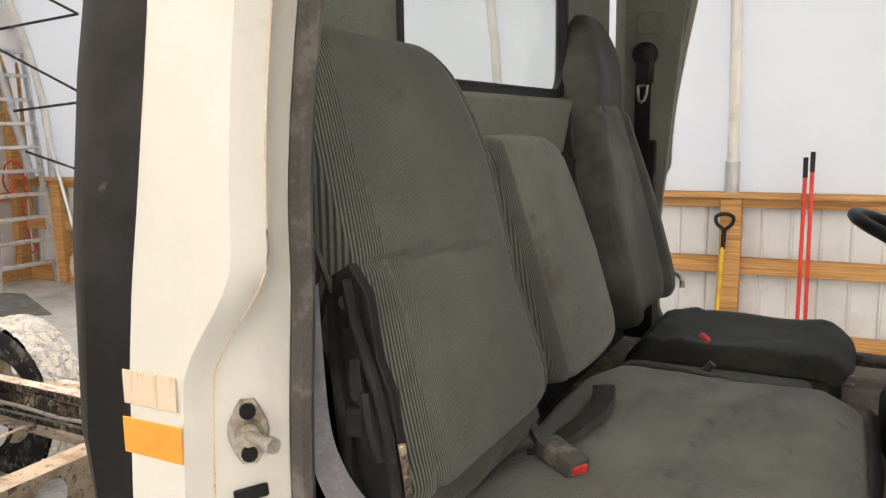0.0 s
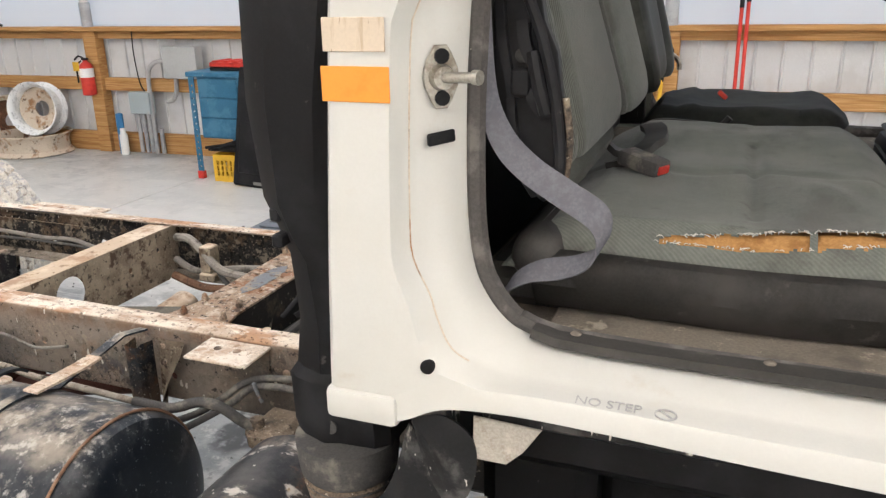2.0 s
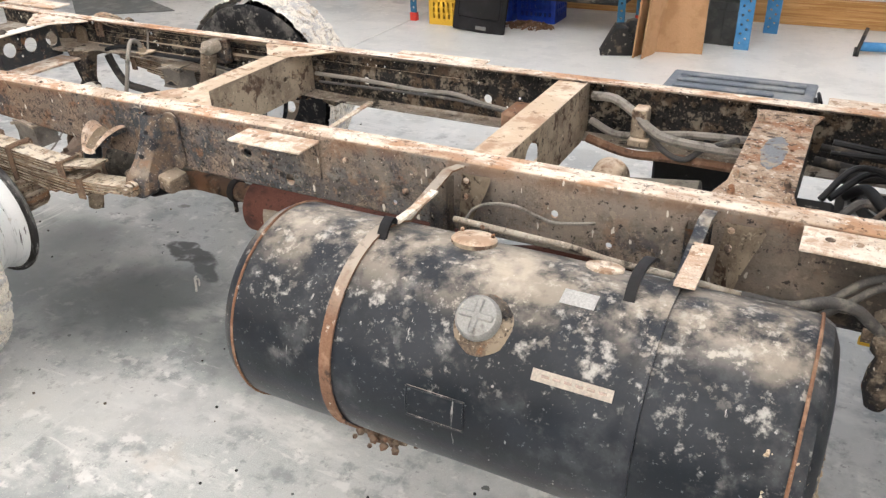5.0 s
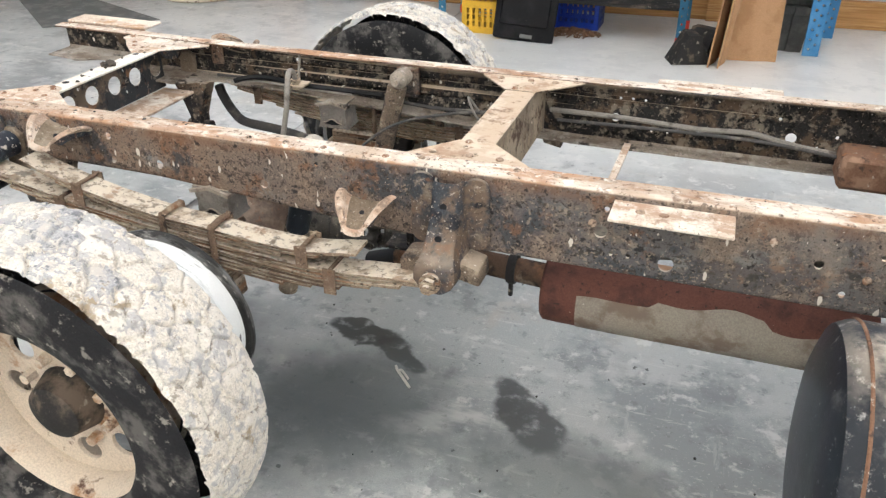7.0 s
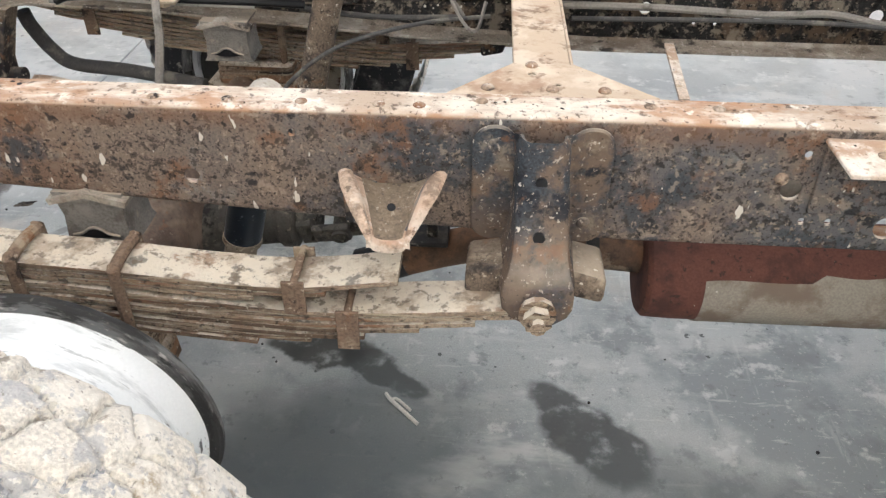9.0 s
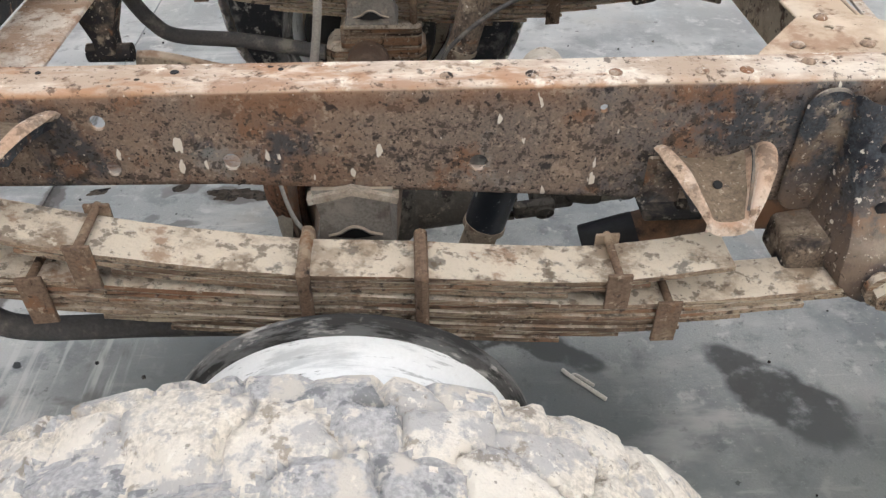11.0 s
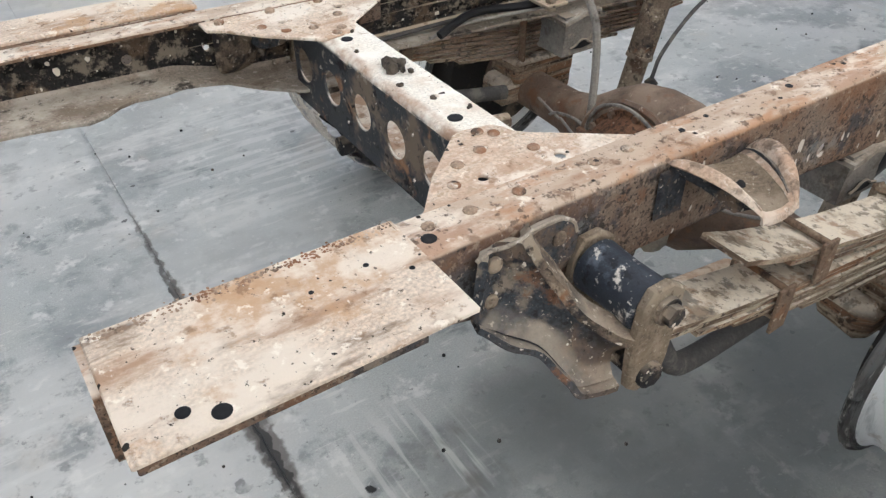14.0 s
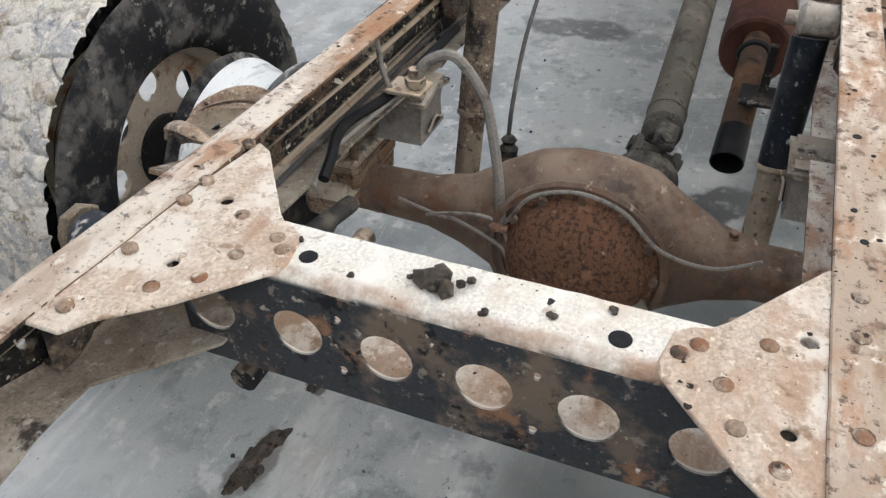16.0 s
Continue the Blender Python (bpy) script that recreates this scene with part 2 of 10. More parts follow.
M_WEB = material("black_painted_rail_inside", (0.026, 0.025, 0.025), [
    ((0.11, 0.078, 0.055), 12, 0.5, 0.60), ((0.30, 0.255, 0.20), 22, 0.52, 0.62, {"amount": 0.7}), ((0.010, 0.010, 0.010), 40, 0.54, 0.62), ((0.22, 0.18, 0.14), 90, 0.58, 0.64, {"amount": .8}),
    ((0.74, 0.70, 0.61), 34, 0.17, 0.22, {"kind": "dots", "stretch": (1, 1, 0.7)}), ((0.62, 0.57, 0.49), 90, 0.13, 0.20, {"kind": "dots"}),
    ((0.58, 0.48, 0.36), 4, 0.2, 0.4, {"up": 0.5, "amount": 0.9}), ((0.22, 0.15, 0.10), 24, 0.56, 0.66, {"up": 0.5, "amount": 0.8})], rough=0.8, grain=0.15, bump=0.8)
M_CROSS = material("dirty_crossmember_steel", (0.25, 0.205, 0.155), [
    ((0.38, 0.315, 0.235), 6, 0.45, 0.58), ((0.11, 0.075, 0.055), 13, 0.54, 0.63), ((0.05, 0.042, 0.036), 50, 0.57, 0.64, {"amount": .8}), ((0.52, 0.45, 0.35), 80, 0.60, 0.66, {"amount": .8}), ((0.60, 0.48, 0.36), 3, 0.15, 0.3, {"up": 0.5, "amount": 0.9}),
    ((0.74, 0.64, 0.52), 7, 0.50, 0.62, {"up": 0.5, "amount": 0.7}), ((0.36, 0.225, 0.15), 9, 0.50, 0.62, {"up": .5, "amount": .75}), ((0.24, 0.16, 0.11), 30, 0.56, 0.66, {"up": .5, "amount": .8}), ((0.03, 0.03, 0.03), 75, 0.67, 0.71)], rough=0.88, bump=0.5)
M_NAVY = material("dark_painted_crossmember_face", (0.052, 0.056, 0.062), [
    ((0.19, 0.15, 0.115), 8, 0.48, 0.60), ((0.30, 0.17, 0.10), 9, 0.56, 0.65), ((0.34, 0.30, 0.25), 34, 0.58, 0.66, {"amount": .7}), ((0.02, 0.02, 0.022), 24, 0.58, 0.66), ((0.46, 0.41, 0.35), 40, 0.64, 0.69), ((0.50, 0.46, 0.40), 120, 0.66, 0.70),
    ((0.80, 0.74, 0.66), 3, 0.1, 0.25, {"up": 0.5, "amount": 0.95}), ((0.05, 0.045, 0.04), 30, 0.68, 0.72)], rough=0.75, bump=0.5)
M_CLIPR = material("rusty_mud_streaked_clip", (0.185, 0.130, 0.093), [((0.34, 0.27, 0.195), 10, 0.52, 0.62, {"detail": 10}), ((0.225, 0.125, 0.072), 14, 0.54, 0.64, {"detail": 10}), ((0.05, 0.038, 0.032), 22, 0.56, 0.63), ((0.44, 0.365, 0.28), 70, 0.60, 0.66, {"amount": .7})], rough=0.9, grain=0.15, bump=0.8, bump_scale=80, bump_depth=0.004)
M_SPRING = material("mud_caked_leaf_spring", (0.33, 0.255, 0.185), [
    ((0.15, 0.105, 0.074), 5, 0.48, 0.60, {"stretch": (0.5, 1, 8), "detail": 10}), ((0.46, 0.39, 0.29), 8, 0.52, 0.62, {"stretch": (0.6, 1, 9), "detail": 10}), ((0.29, 0.155, 0.088), 5, 0.52, 0.64, {"stretch": (0.6, 1, 6), "detail": 10, "amount": .85}), ((0.055, 0.045, 0.038), 9, 0.58, 0.66, {"stretch": (0.5, 1, 10), "detail": 10}), ((0.05, 0.04, 0.033), 55, 0.56, 0.63, {"amount": .85}), ((0.55, 0.48, 0.38), 90, 0.60, 0.66, {"amount": .8}),
    ((0.76, 0.685, 0.565), 5, 0.2, 0.4, {"up": 0.4, "amount": 0.92}), ((0.22, 0.16, 0.11), 11, 0.51, 0.62, {"up": 0.4, "amount": 0.75}), ((0.085, 0.078, 0.07), 17, 0.57, 0.64, {"up": 0.4, "amount": 0.7}), ((0.30, 0.165, 0.09), 13, 0.57, 0.66, {"up": 0.4, "amount": 0.7}), ((0.40, 0.31, 0.22), 20, 0.50, 0.62, {"up": 0.4, "amount": 0.6}), ((0.17, 0.13, 0.095), 45, 0.54, 0.62, {"up": 0.4, "amount": 0.75}), ((0.72, 0.66, 0.55), 24, 0.58, 0.66, {"up": 0.4, "amount": 0.8}), ((0.05, 0.045, 0.04), 110, 0.66, 0.70)], rough=0.92, grain=0.18, bump=1.0, bump_scale=90, bump_depth=0.006)
M_SHAFT = material("grey_brown_dusty_shaft", (0.165, 0.150, 0.125), [((0.25, 0.225, 0.185), 6, 0.46, 0.60, {"detail": 10}), ((0.10, 0.088, 0.074), 9, 0.54, 0.64, {"detail": 10}), ((0.23, 0.15, 0.10), 5, 0.60, 0.70, {"amount": .6}), ((0.05, 0.045, 0.04), 60, 0.60, 0.66, {"amount": .7})], rough=0.85, bump=0.5)
M_JOINT = material("greasy_grey_joint_castings", (0.085, 0.078, 0.068), [((0.16, 0.145, 0.12), 14, 0.50, 0.62, {"detail": 10}), ((0.035, 0.032, 0.03), 20, 0.54, 0.62), ((0.24, 0.205, 0.16), 60, 0.60, 0.66, {"amount": .7})], rough=0.75, bump=0.6)
M_TAIL = material("sooty_rusted_tail_pipe", (0.105, 0.068, 0.048), [((0.19, 0.105, 0.062), 8, 0.48, 0.62, {"detail": 10}), ((0.025, 0.023, 0.022), 6, 0.52, 0.64, {"detail": 10}), ((0.22, 0.175, 0.13), 18, 0.60, 0.68, {"amount": .7})], rough=0.85, bump=0.5)
M_AXLE = material("dusty_brown_axle_housing", (0.150, 0.102, 0.074), [
    ((0.235, 0.172, 0.128), 7, 0.48, 0.62, {"detail": 10}), ((0.16, 0.085, 0.05), 14, 0.54, 0.64), ((0.085, 0.065, 0.052), 10, 0.56, 0.66), ((0.06, 0.05, 0.04), 80, 0.62, 0.68, {"amount": .7}), ((0.36, 0.28, 0.21), 6, 0.42, 0.62, {"up": 0.3, "amount": 0.55, "detail": 10}), ((0.50, 0.42, 0.33), 50, 0.62, 0.68, {"up": 0.2, "amount": 0.7}), ((0.05, 0.035, 0.028), 5, 0.54, 0.66, {"amount": 0.6}), ((0.22, 0.11, 0.06), 30, 0.57, 0.65, {"amount": 0.6})], rough=0.62, spec=0.3, bump=0.5)
M_COVER = material("rusted_differential_cover", (0.18, 0.095, 0.058), [
    ((0.08, 0.048, 0.034), 110, 0.48, 0.58), ((0.26, 0.145, 0.085), 25, 0.58, 0.66), ((0.42, 0.36, 0.29), 70, 0.66, 0.72)], rough=0.85, bump=0.6, bump_scale=110)
M_TANK = material("dark_blue_painted_tank", (0.0085, 0.012, 0.0175), [
    ((0.020, 0.025, 0.033), 4, 0.42, 0.66, {"detail": 10}), ((0.10, 0.105, 0.11), 7, 0.52, 0.72, {"amount": 0.55, "detail": 12}), ((0.34, 0.33, 0.315), 10, 0.55, 0.78, {"up": -0.1, "amount": 0.6, "detail": 12}), ((0.52, 0.50, 0.465), 16, 0.57, 0.68, {"up": 0.25, "amount": 0.7, "detail": 14}), ((0.62, 0.60, 0.565), 38, 0.58, 0.74, {"up": 0.05, "amount": .6, "detail": 10}),
    ((0.56, 0.545, 0.52), 80, 0.22, 0.34, {"kind": "dots", "stretch": (1, 1, 0.6), "amount": 0.55}), ((0.50, 0.49, 0.47), 13, 0.67, 0.70, {"stretch": (2.4, 1, 0.2), "amount": .6}), ((0.20, 0.21, 0.225), 90, 0.62, 0.68, {"amount": .6}),
    ((0.44, 0.385, 0.315), 8, 0.43, 0.60, {"up": 0.72, "amount": 0.8, "rough": 0.9, "detail": 12}), ((0.62, 0.545, 0.455), 5, 0.50, 0.62, {"up": 0.80, "amount": 0.8, "rough": 0.95, "detail": 12}), ((0.60, 0.55, 0.48), 30, 0.56, 0.66, {"up": 0.6, "amount": 0.6, "detail": 10})], rough=0.34, spec=0.3, grain=0.03, bump=0.12)
M_FILTER = material("scuffed_black_filter_can", (0.020, 0.021, 0.024), [((0.085, 0.082, 0.079), 5, 0.45, 0.64, {"detail": 10}), ((0.28, 0.235, 0.19), 9, 0.55, 0.68, {"up": -.1, "amount": 0.75, "detail": 12}), ((0.64, 0.60, 0.54), 20, 0.575, 0.66, {"up": -.2, "amount": .85, "detail": 12, "stretch": (.6, 1.2, 1)}), ((0.20, 0.10, 0.058), 8, 0.60, 0.68, {"amount": .8, "detail": 10}), ((0.60, 0.56, 0.50), 75, 0.20, 0.28, {"kind": "dots"}), ((0.40, 0.33, 0.26), 6, 0.45, 0.65, {"up": 0.7, "amount": 0.5, "detail": 10})], rough=0.45, bump=0.2)
M_CAP = material("pale_grey_plastic_end", (0.37, 0.43, 0.45), [((0.42, 0.40, 0.36), 9, 0.56, 0.7, {"amount": 0.6}), ((0.46, 0.27, 0.14), 11, 0.68, 0.74)], rough=0.55, grain=0.015, bump=0.03)
M_ORANGE = material("rusty_steel_band", (0.20, 0.115, 0.075), [((0.30, 0.19, 0.13), 18, 0.5, 0.64), ((0.08, 0.055, 0.045), 25, 0.56, 0.68), ((0.30, 0.14, 0.07), 9, 0.60, 0.70), ((0.5, 0.44, 0.37), 40, 0.62, 0.7)], rough=0.88, bump=0.4)
M_STRAP = material("rusty_strap_dusted_above", (0.20, 0.118, 0.078), [((0.29, 0.185, 0.13), 18, 0.5, 0.64), ((0.08, 0.055, 0.045), 25, 0.56, 0.68), ((0.40, 0.355, 0.30), 7, 0.25, 0.5, {"up": 0.55, "amount": .9, "detail": 10}), ((0.16, 0.14, 0.12), 22, 0.54, 0.64, {"up": 0.5, "amount": .7}), ((0.5, 0.44, 0.37), 40, 0.62, 0.7)], rough=0.88, bump=0.4)
M_GRIME = material("brown_grimy_bracket_steel", (0.18, 0.140, 0.106), [((0.035, 0.034, 0.036), 7, 0.47, 0.58), ((0.34, 0.28, 0.21), 14, 0.53, 0.62), ((0.24, 0.13, 0.075), 11, 0.60, 0.68), ((0.05, 0.04, 0.034), 60, 0.57, 0.64, {"amount": .85}),
    ((0.46, 0.385, 0.30), 5, 0.35, 0.6, {"up": 0.5, "amount": 0.7}), ((0.66, 0.60, 0.51), 80, 0.16, 0.23, {"kind": "dots"}), ((0.48, 0.42, 0.34), 95, 0.60, 0.66, {"amount": .8})], rough=0.9, grain=0.16, bump=0.9, bump_scale=80, bump_depth=0.005)
M_STEP = material("pale_dirty_bracket_paint", (0.42, 0.39, 0.34), [((0.22, 0.17, 0.13), 16, 0.55, 0.68), ((0.55, 0.52, 0.46), 30, 0.55, 0.66)], rough=0.8, bump=0.3)
M_GUARD = material("scratched_black_rubber", (0.012, 0.012, 0.013), [((0.019, 0.019, 0.020), 6, 0.45, 0.65), ((0.13, 0.125, 0.12), 9, 0.55, 0.68, {"amount": .6, "detail": 12}), ((0.36, 0.335, 0.30), 26, 0.60, 0.67, {"amount": .7, "detail": 10, "stretch": (1.5, 1, .5)}), ((0.60, 0.57, 0.52), 70, 0.17, 0.23, {"kind": "dots", "stretch": (1.6, 1, 0.5)})], rough=0.45, spec=0.25, bump=0.2)
M_LIDP = material("blue_grey_old_paint", (0.20, 0.215, 0.235), [((0.34, 0.29, 0.23), 18, 0.50, 0.62), ((0.12, 0.08, 0.06), 40, 0.56, 0.64)], rough=0.7, bump=0.2)
M_LIP = material("rust_stained_dusty_lip", (0.36, 0.27, 0.20), [((0.28, 0.145, 0.085), 10, 0.48, 0.60), ((0.56, 0.47, 0.38), 16, 0.54, 0.64), ((0.10, 0.075, 0.06), 22, 0.54, 0.64), ((0.05, 0.042, 0.038), 60, 0.58, 0.65), ((0.66, 0.60, 0.52), 90, 0.60, 0.66)], rough=0.88, grain=0.15, bump=0.8, bump_depth=0.005)
M_MUFF = material("dark_red_rusted_muffler", (0.115, 0.050, 0.038), [((0.065, 0.032, 0.027), 6, 0.5, 0.64), ((0.05, 0.03, 0.026), 60, 0.58, 0.66), ((0.45, 0.4, 0.34), 90, 0.69, 0.73)], rough=0.7, bump=0.25)
M_MUFFMUD = material("mud_coated_muffler_shell", (0.26, 0.235, 0.195), [((0.18, 0.14, 0.11), 9, 0.5, 0.64), ((0.5, 0.47, 0.42), 80, 0.68, 0.72)], rough=0.9, bump=0.3)
M_MUD = material("dried_pale_mud", (0.68, 0.635, 0.56), [((0.76, 0.72, 0.65), 9, 0.46, 0.6), ((0.36, 0.372, 0.395), 20, 0.50, 0.58, {"amount": 0.65, "detail": 10}), ((0.36, 0.285, 0.19), 8, 0.59, 0.67, {"amount": .9}), ((0.24, 0.20, 0.155), 28, 0.57, 0.64, {"amount": .7}), ((0.80, 0.76, 0.68), 22, 0.58, 0.66, {"amount": .7}), ((0.36, 0.36, 0.37), 70, 0.58, 0.64, {"amount": .6}), ((0.84, 0.81, 0.74), 100, 0.58, 0.64, {"amount": .7}), ((0.2, 0.18, 0.15), 120, 0.62, 0.68, {"amount": .7})], rough=0.95, grain=0.12, bump=0.7, bump_scale=80, bump_depth=0.006)
M_CAKE = material("tan_caked_mud", (0.46, 0.38, 0.28), [((0.60, 0.53, 0.42), 40, 0.48, 0.60), ((0.26, 0.20, 0.14), 70, 0.54, 0.62)], rough=0.95, grain=0.15, bump=0.8)
M_MUDBLUE = material("thin_mud_over_grey_rubber", (0.43, 0.43, 0.435), [((0.58, 0.55, 0.50), 26, 0.50, 0.60), ((0.24, 0.245, 0.255), 40, 0.55, 0.63), ((0.72, 0.68, 0.60), 60, 0.56, 0.63, {"amount": .8})], rough=0.93, grain=0.12, bump=0.6, bump_scale=80, bump_depth=0.005)
M_TYRE = material("dusty_black_tyre_rubber", (0.020, 0.020, 0.022), [((0.12, 0.115, 0.108), 10, 0.48, 0.64), ((0.34, 0.32, 0.28), 24, 0.57, 0.66, {"amount": .7}), ((0.40, 0.36, 0.30), 45, 0.66, 0.72)], rough=0.7, bump=0.35)
M_FTYRE = material("dust_greyed_tyre_rubber", (0.024, 0.024, 0.024), [((0.09, 0.087, 0.08), 7, 0.44, 0.62, {"amount": .8, "detail": 10}), ((0.36, 0.34, 0.30), 12, 0.54, 0.66, {"amount": .7, "detail": 12}), ((0.014, 0.014, 0.015), 30, 0.56, 0.64, {"amount": .8}), ((0.46, 0.43, 0.38), 60, 0.60, 0.68, {"amount": .7}), ((0.30, 0.285, 0.26), 4, 0.25, 0.5, {"zone": (1, -0.632, -0.662), "amount": .75, "detail": 10})], rough=0.8, bump=0.3)


def turned(name, base, layers, rough, centre):
    """Paint whose scuffs run round a wheel's axis; layers: (colour, across, along, lo, hi, amount)."""
    m = material(name, base, rough=rough, grain=0.015, bump=0.04)
    nt = m.node_tree
    bsdf = nt.nodes["Principled BSDF"]
    col = bsdf.inputs["Base Color"].links[0].from_socket
    geo = nt.nodes.new("ShaderNodeNewGeometry")
    sep = nt.nodes.new("ShaderNodeSeparateXYZ")
    nt.links.new(geo.outputs["Position"], sep.inputs[0])

    def op(kind, a, b):
        n = nt.nodes.new("ShaderNodeMath")
        n.operation = kind
        for sock, v in ((n.inputs[0], a), (n.inputs[1], b)):
            if isinstance(v, (int, float)):
                sock.default_value = v
            else:
                nt.links.new(v, sock)
        return n.outputs[0]
    dx, dz = op("SUBTRACT", sep.outputs[0], centre[0]), op("SUBTRACT", sep.outputs[2], centre[1])
    rad = op("SQRT", op("ADD", op("MULTIPLY", dx, dx), op("MULTIPLY", dz, dz)), 0.0)
    ang = op("ARCTAN2", dz, dx)
    for k, (colour, across, along, lo, hi, much) in enumerate(layers):
        v = nt.nodes.new("ShaderNodeCombineXYZ")
        for sock, q, f in ((v.inputs[0], rad, across), (v.inputs[1], sep.outputs[1], across), (v.inputs[2], ang, along)):
            nt.links.new(op("MULTIPLY", op("ADD", q, 1.37 * k), f), sock)
        n = nt.nodes.new("ShaderNodeTexNoise")
        n.inputs["Scale"].default_value, n.inputs["Detail"].default_value, n.inputs["Roughness"].default_value = 1.0, 8, 0.65
        nt.links.new(v.outputs[0], n.inputs["Vector"])
        col = mix(nt, times(nt, ramp(nt, n.outputs["Fac"], lo, hi), much), col, colour)
    nt.links.new(col, bsdf.inputs["Base Color"])
    return m


M_RIM = turned("white_painted_steel_rim", (0.86, 0.875, 0.875), [((0.52, 0.54, 0.54), 30, 1.2, 0.50, 0.64, .8), ((0.30, 0.31, 0.31), 70, 2.0, 0.59, 0.66, .7), ((0.05, 0.05, 0.05), 60, 1.8, 0.61, 0.65, .9), ((0.42, 0.36, 0.30), 20, 4.0, 0.62, 0.70, .5)], .30, (0.918, 0.474))
M_RIMD = turned("scuffed_rim_flange", (0.15, 0.15, 0.147), [((0.07, 0.068, 0.065), 40, 2.5, 0.46, 0.60, .9), ((0.46, 0.44, 0.41), 60, 4.0, 0.54, 0.62, .8), ((0.025, 0.024, 0.023), 35, 1.6, 0.48, 0.56, .95), ((0.12, 0.11, 0.10), 110, 20, 0.60, 0.66, .8)], .6, (0.918, 0.474))
M_WHEEL = material("cream_rusted_wheel_disc", (0.60, 0.52, 0.42), [((0.34, 0.19, 0.10), 8, 0.52, 0.66), ((0.12, 0.07, 0.05), 14, 0.58, 0.68), ((0.62, 0.54, 0.44), 20, 0.58, 0.66)], rough=0.8, bump=0.3)
M_PAINT = material("cream_white_cab_paint", (0.595, 0.595, 0.565), [((0.545, 0.535, 0.485), 2.2, 0.45, 0.7, {"amount": 0.5}), ((0.50, 0.46, 0.385), 14, 0.66, 0.76, {"amount": 0.35, "rough": 0.6}), ((0.42, 0.34, 0.24), 7, 0.62, 0.76, {"amount": 0.35, "stretch": (1, 1, 1.6)}), ((0.42, 0.28, 0.17), 46, 0.77, 0.80, {"amount": 0.7})], rough=0.30, grain=0.008, bump=0.02)
M_INSIDE = material("grey_green_cab_lining", (0.175, 0.185, 0.158), [((0.14, 0.147, 0.126), 4, 0.45, 0.65)], rough=0.7, bump=0.1)
M_SEAL = material("perished_rubber_seal", (0.085, 0.08, 0.076), [((0.16, 0.15, 0.14), 14, 0.5, 0.64), ((0.5, 0.47, 0.42), 60, 0.72, 0.76)], rough=0.75, bump=0.2)
M_VINYL = material("charcoal_seat_vinyl", (0.050, 0.048, 0.045), [((0.085, 0.080, 0.075), 5, 0.45, 0.66), ((0.17, 0.16, 0.145), 20, 0.62, 0.7, {"amount": .5})], rough=0.5, bump=0.12, bump_scale=250, bump_depth=0.001)
M_DVINYL = material("grey_green_driver_seat_cover", (0.031, 0.033, 0.028), [((0.075, 0.079, 0.067), 4, 0.42, 0.66), ((0.032, 0.034, 0.029), 9, 0.55, 0.70, {"amount": .6})], rough=0.55, bump=0.12, bump_scale=120, bump_depth=0.002)
M_BLACK = material("black_moulded_plastic", (0.010, 0.010, 0.011), [((0.024, 0.024, 0.026), 4, 0.42, 0.66), ((0.16, 0.15, 0.14), 30, 0.66, 0.73, {"amount": 0.4})], rough=0.48, spec=0.16, bump=0.08)
M_DARK = material("dark_greasy_machinery", (0.03, 0.029, 0.028), [((0.14, 0.11, 0.085), 8, 0.52, 0.66), ((0.28, 0.25, 0.21), 22, 0.6, 0.68)], rough=0.65, bump=0.3)
M_ALLOY = material("dirty_cast_alloy", (0.30, 0.30, 0.29), [((0.10, 0.09, 0.085), 10, 0.5, 0.64), ((0.45, 0.42, 0.38), 24, 0.58, 0.66)], rough=0.6, metal=0.4, bump=0.3)
M_HOSE = material("dusty_rubber_hose", (0.085, 0.082, 0.080), [((0.20, 0.185, 0.16), 14, 0.5, 0.66)], rough=0.75, bump=0.1)
M_LINE = material("grey_dusty_line", (0.27, 0.25, 0.225), [((0.13, 0.115, 0.10), 20, 0.5, 0.66)], rough=0.7, bump=0.1)
M_BUSH = material("blue_black_bush_housing", (0.028, 0.034, 0.046), [((0.10, 0.12, 0.15), 16, 0.5, 0.62), ((0.62, 0.58, 0.52), 22, 0.55, 0.62), ((0.66, 0.62, 0.56), 70, 0.60, 0.66, {"amount": .8}), ((0.014, 0.016, 0.02), 40, 0.56, 0.64)], rough=0.55, bump=0.25)
M_BELT = material("grey_blue_belt_webbing", (0.155, 0.155, 0.175), [((0.13, 0.13, 0.145), 60, 0.40, 0.65)], rough=0.8, bump=0.15, bump_scale=400, bump_depth=0.001)
M_FOAM = material("orange_brown_seat_foam", (0.44, 0.24, 0.09), [((0.30, 0.15, 0.055), 25, 0.5, 0.64)], rough=0.95, bump=0.4)
M_FRAY = material("frayed_white_threads", (0.62, 0.60, 0.55), rough=0.9, bump=0)
M_MAT = material("tan_cab_floor_mat", (0.21, 0.183, 0.15), [((0.13, 0.115, 0.097), 7, 0.45, 0.62), ((0.40, 0.36, 0.29), 24, 0.58, 0.68)], rough=0.9, bump=0.5, bump_scale=180)
M_STEEL = material("zinc_plated_steel", (0.42, 0.40, 0.35), [((0.24, 0.21, 0.17), 30, 0.5, 0.64)], rough=0.42, metal=0.7, bump=0.08)
M_WOOD = material("yellow_pine_timber", (0.46, 0.255, 0.10), [((0.33, 0.165, 0.06), 6, 0.45, 0.62, {"stretch": (0.25, 1, 7)}), ((0.56, 0.35, 0.16), 9, 0.52, 0.66, {"stretch": (0.2, 1, 9)}), ((0.12, 0.06, 0.03), 7, 0.74, 0.77)], rough=0.7, bump=0.1)
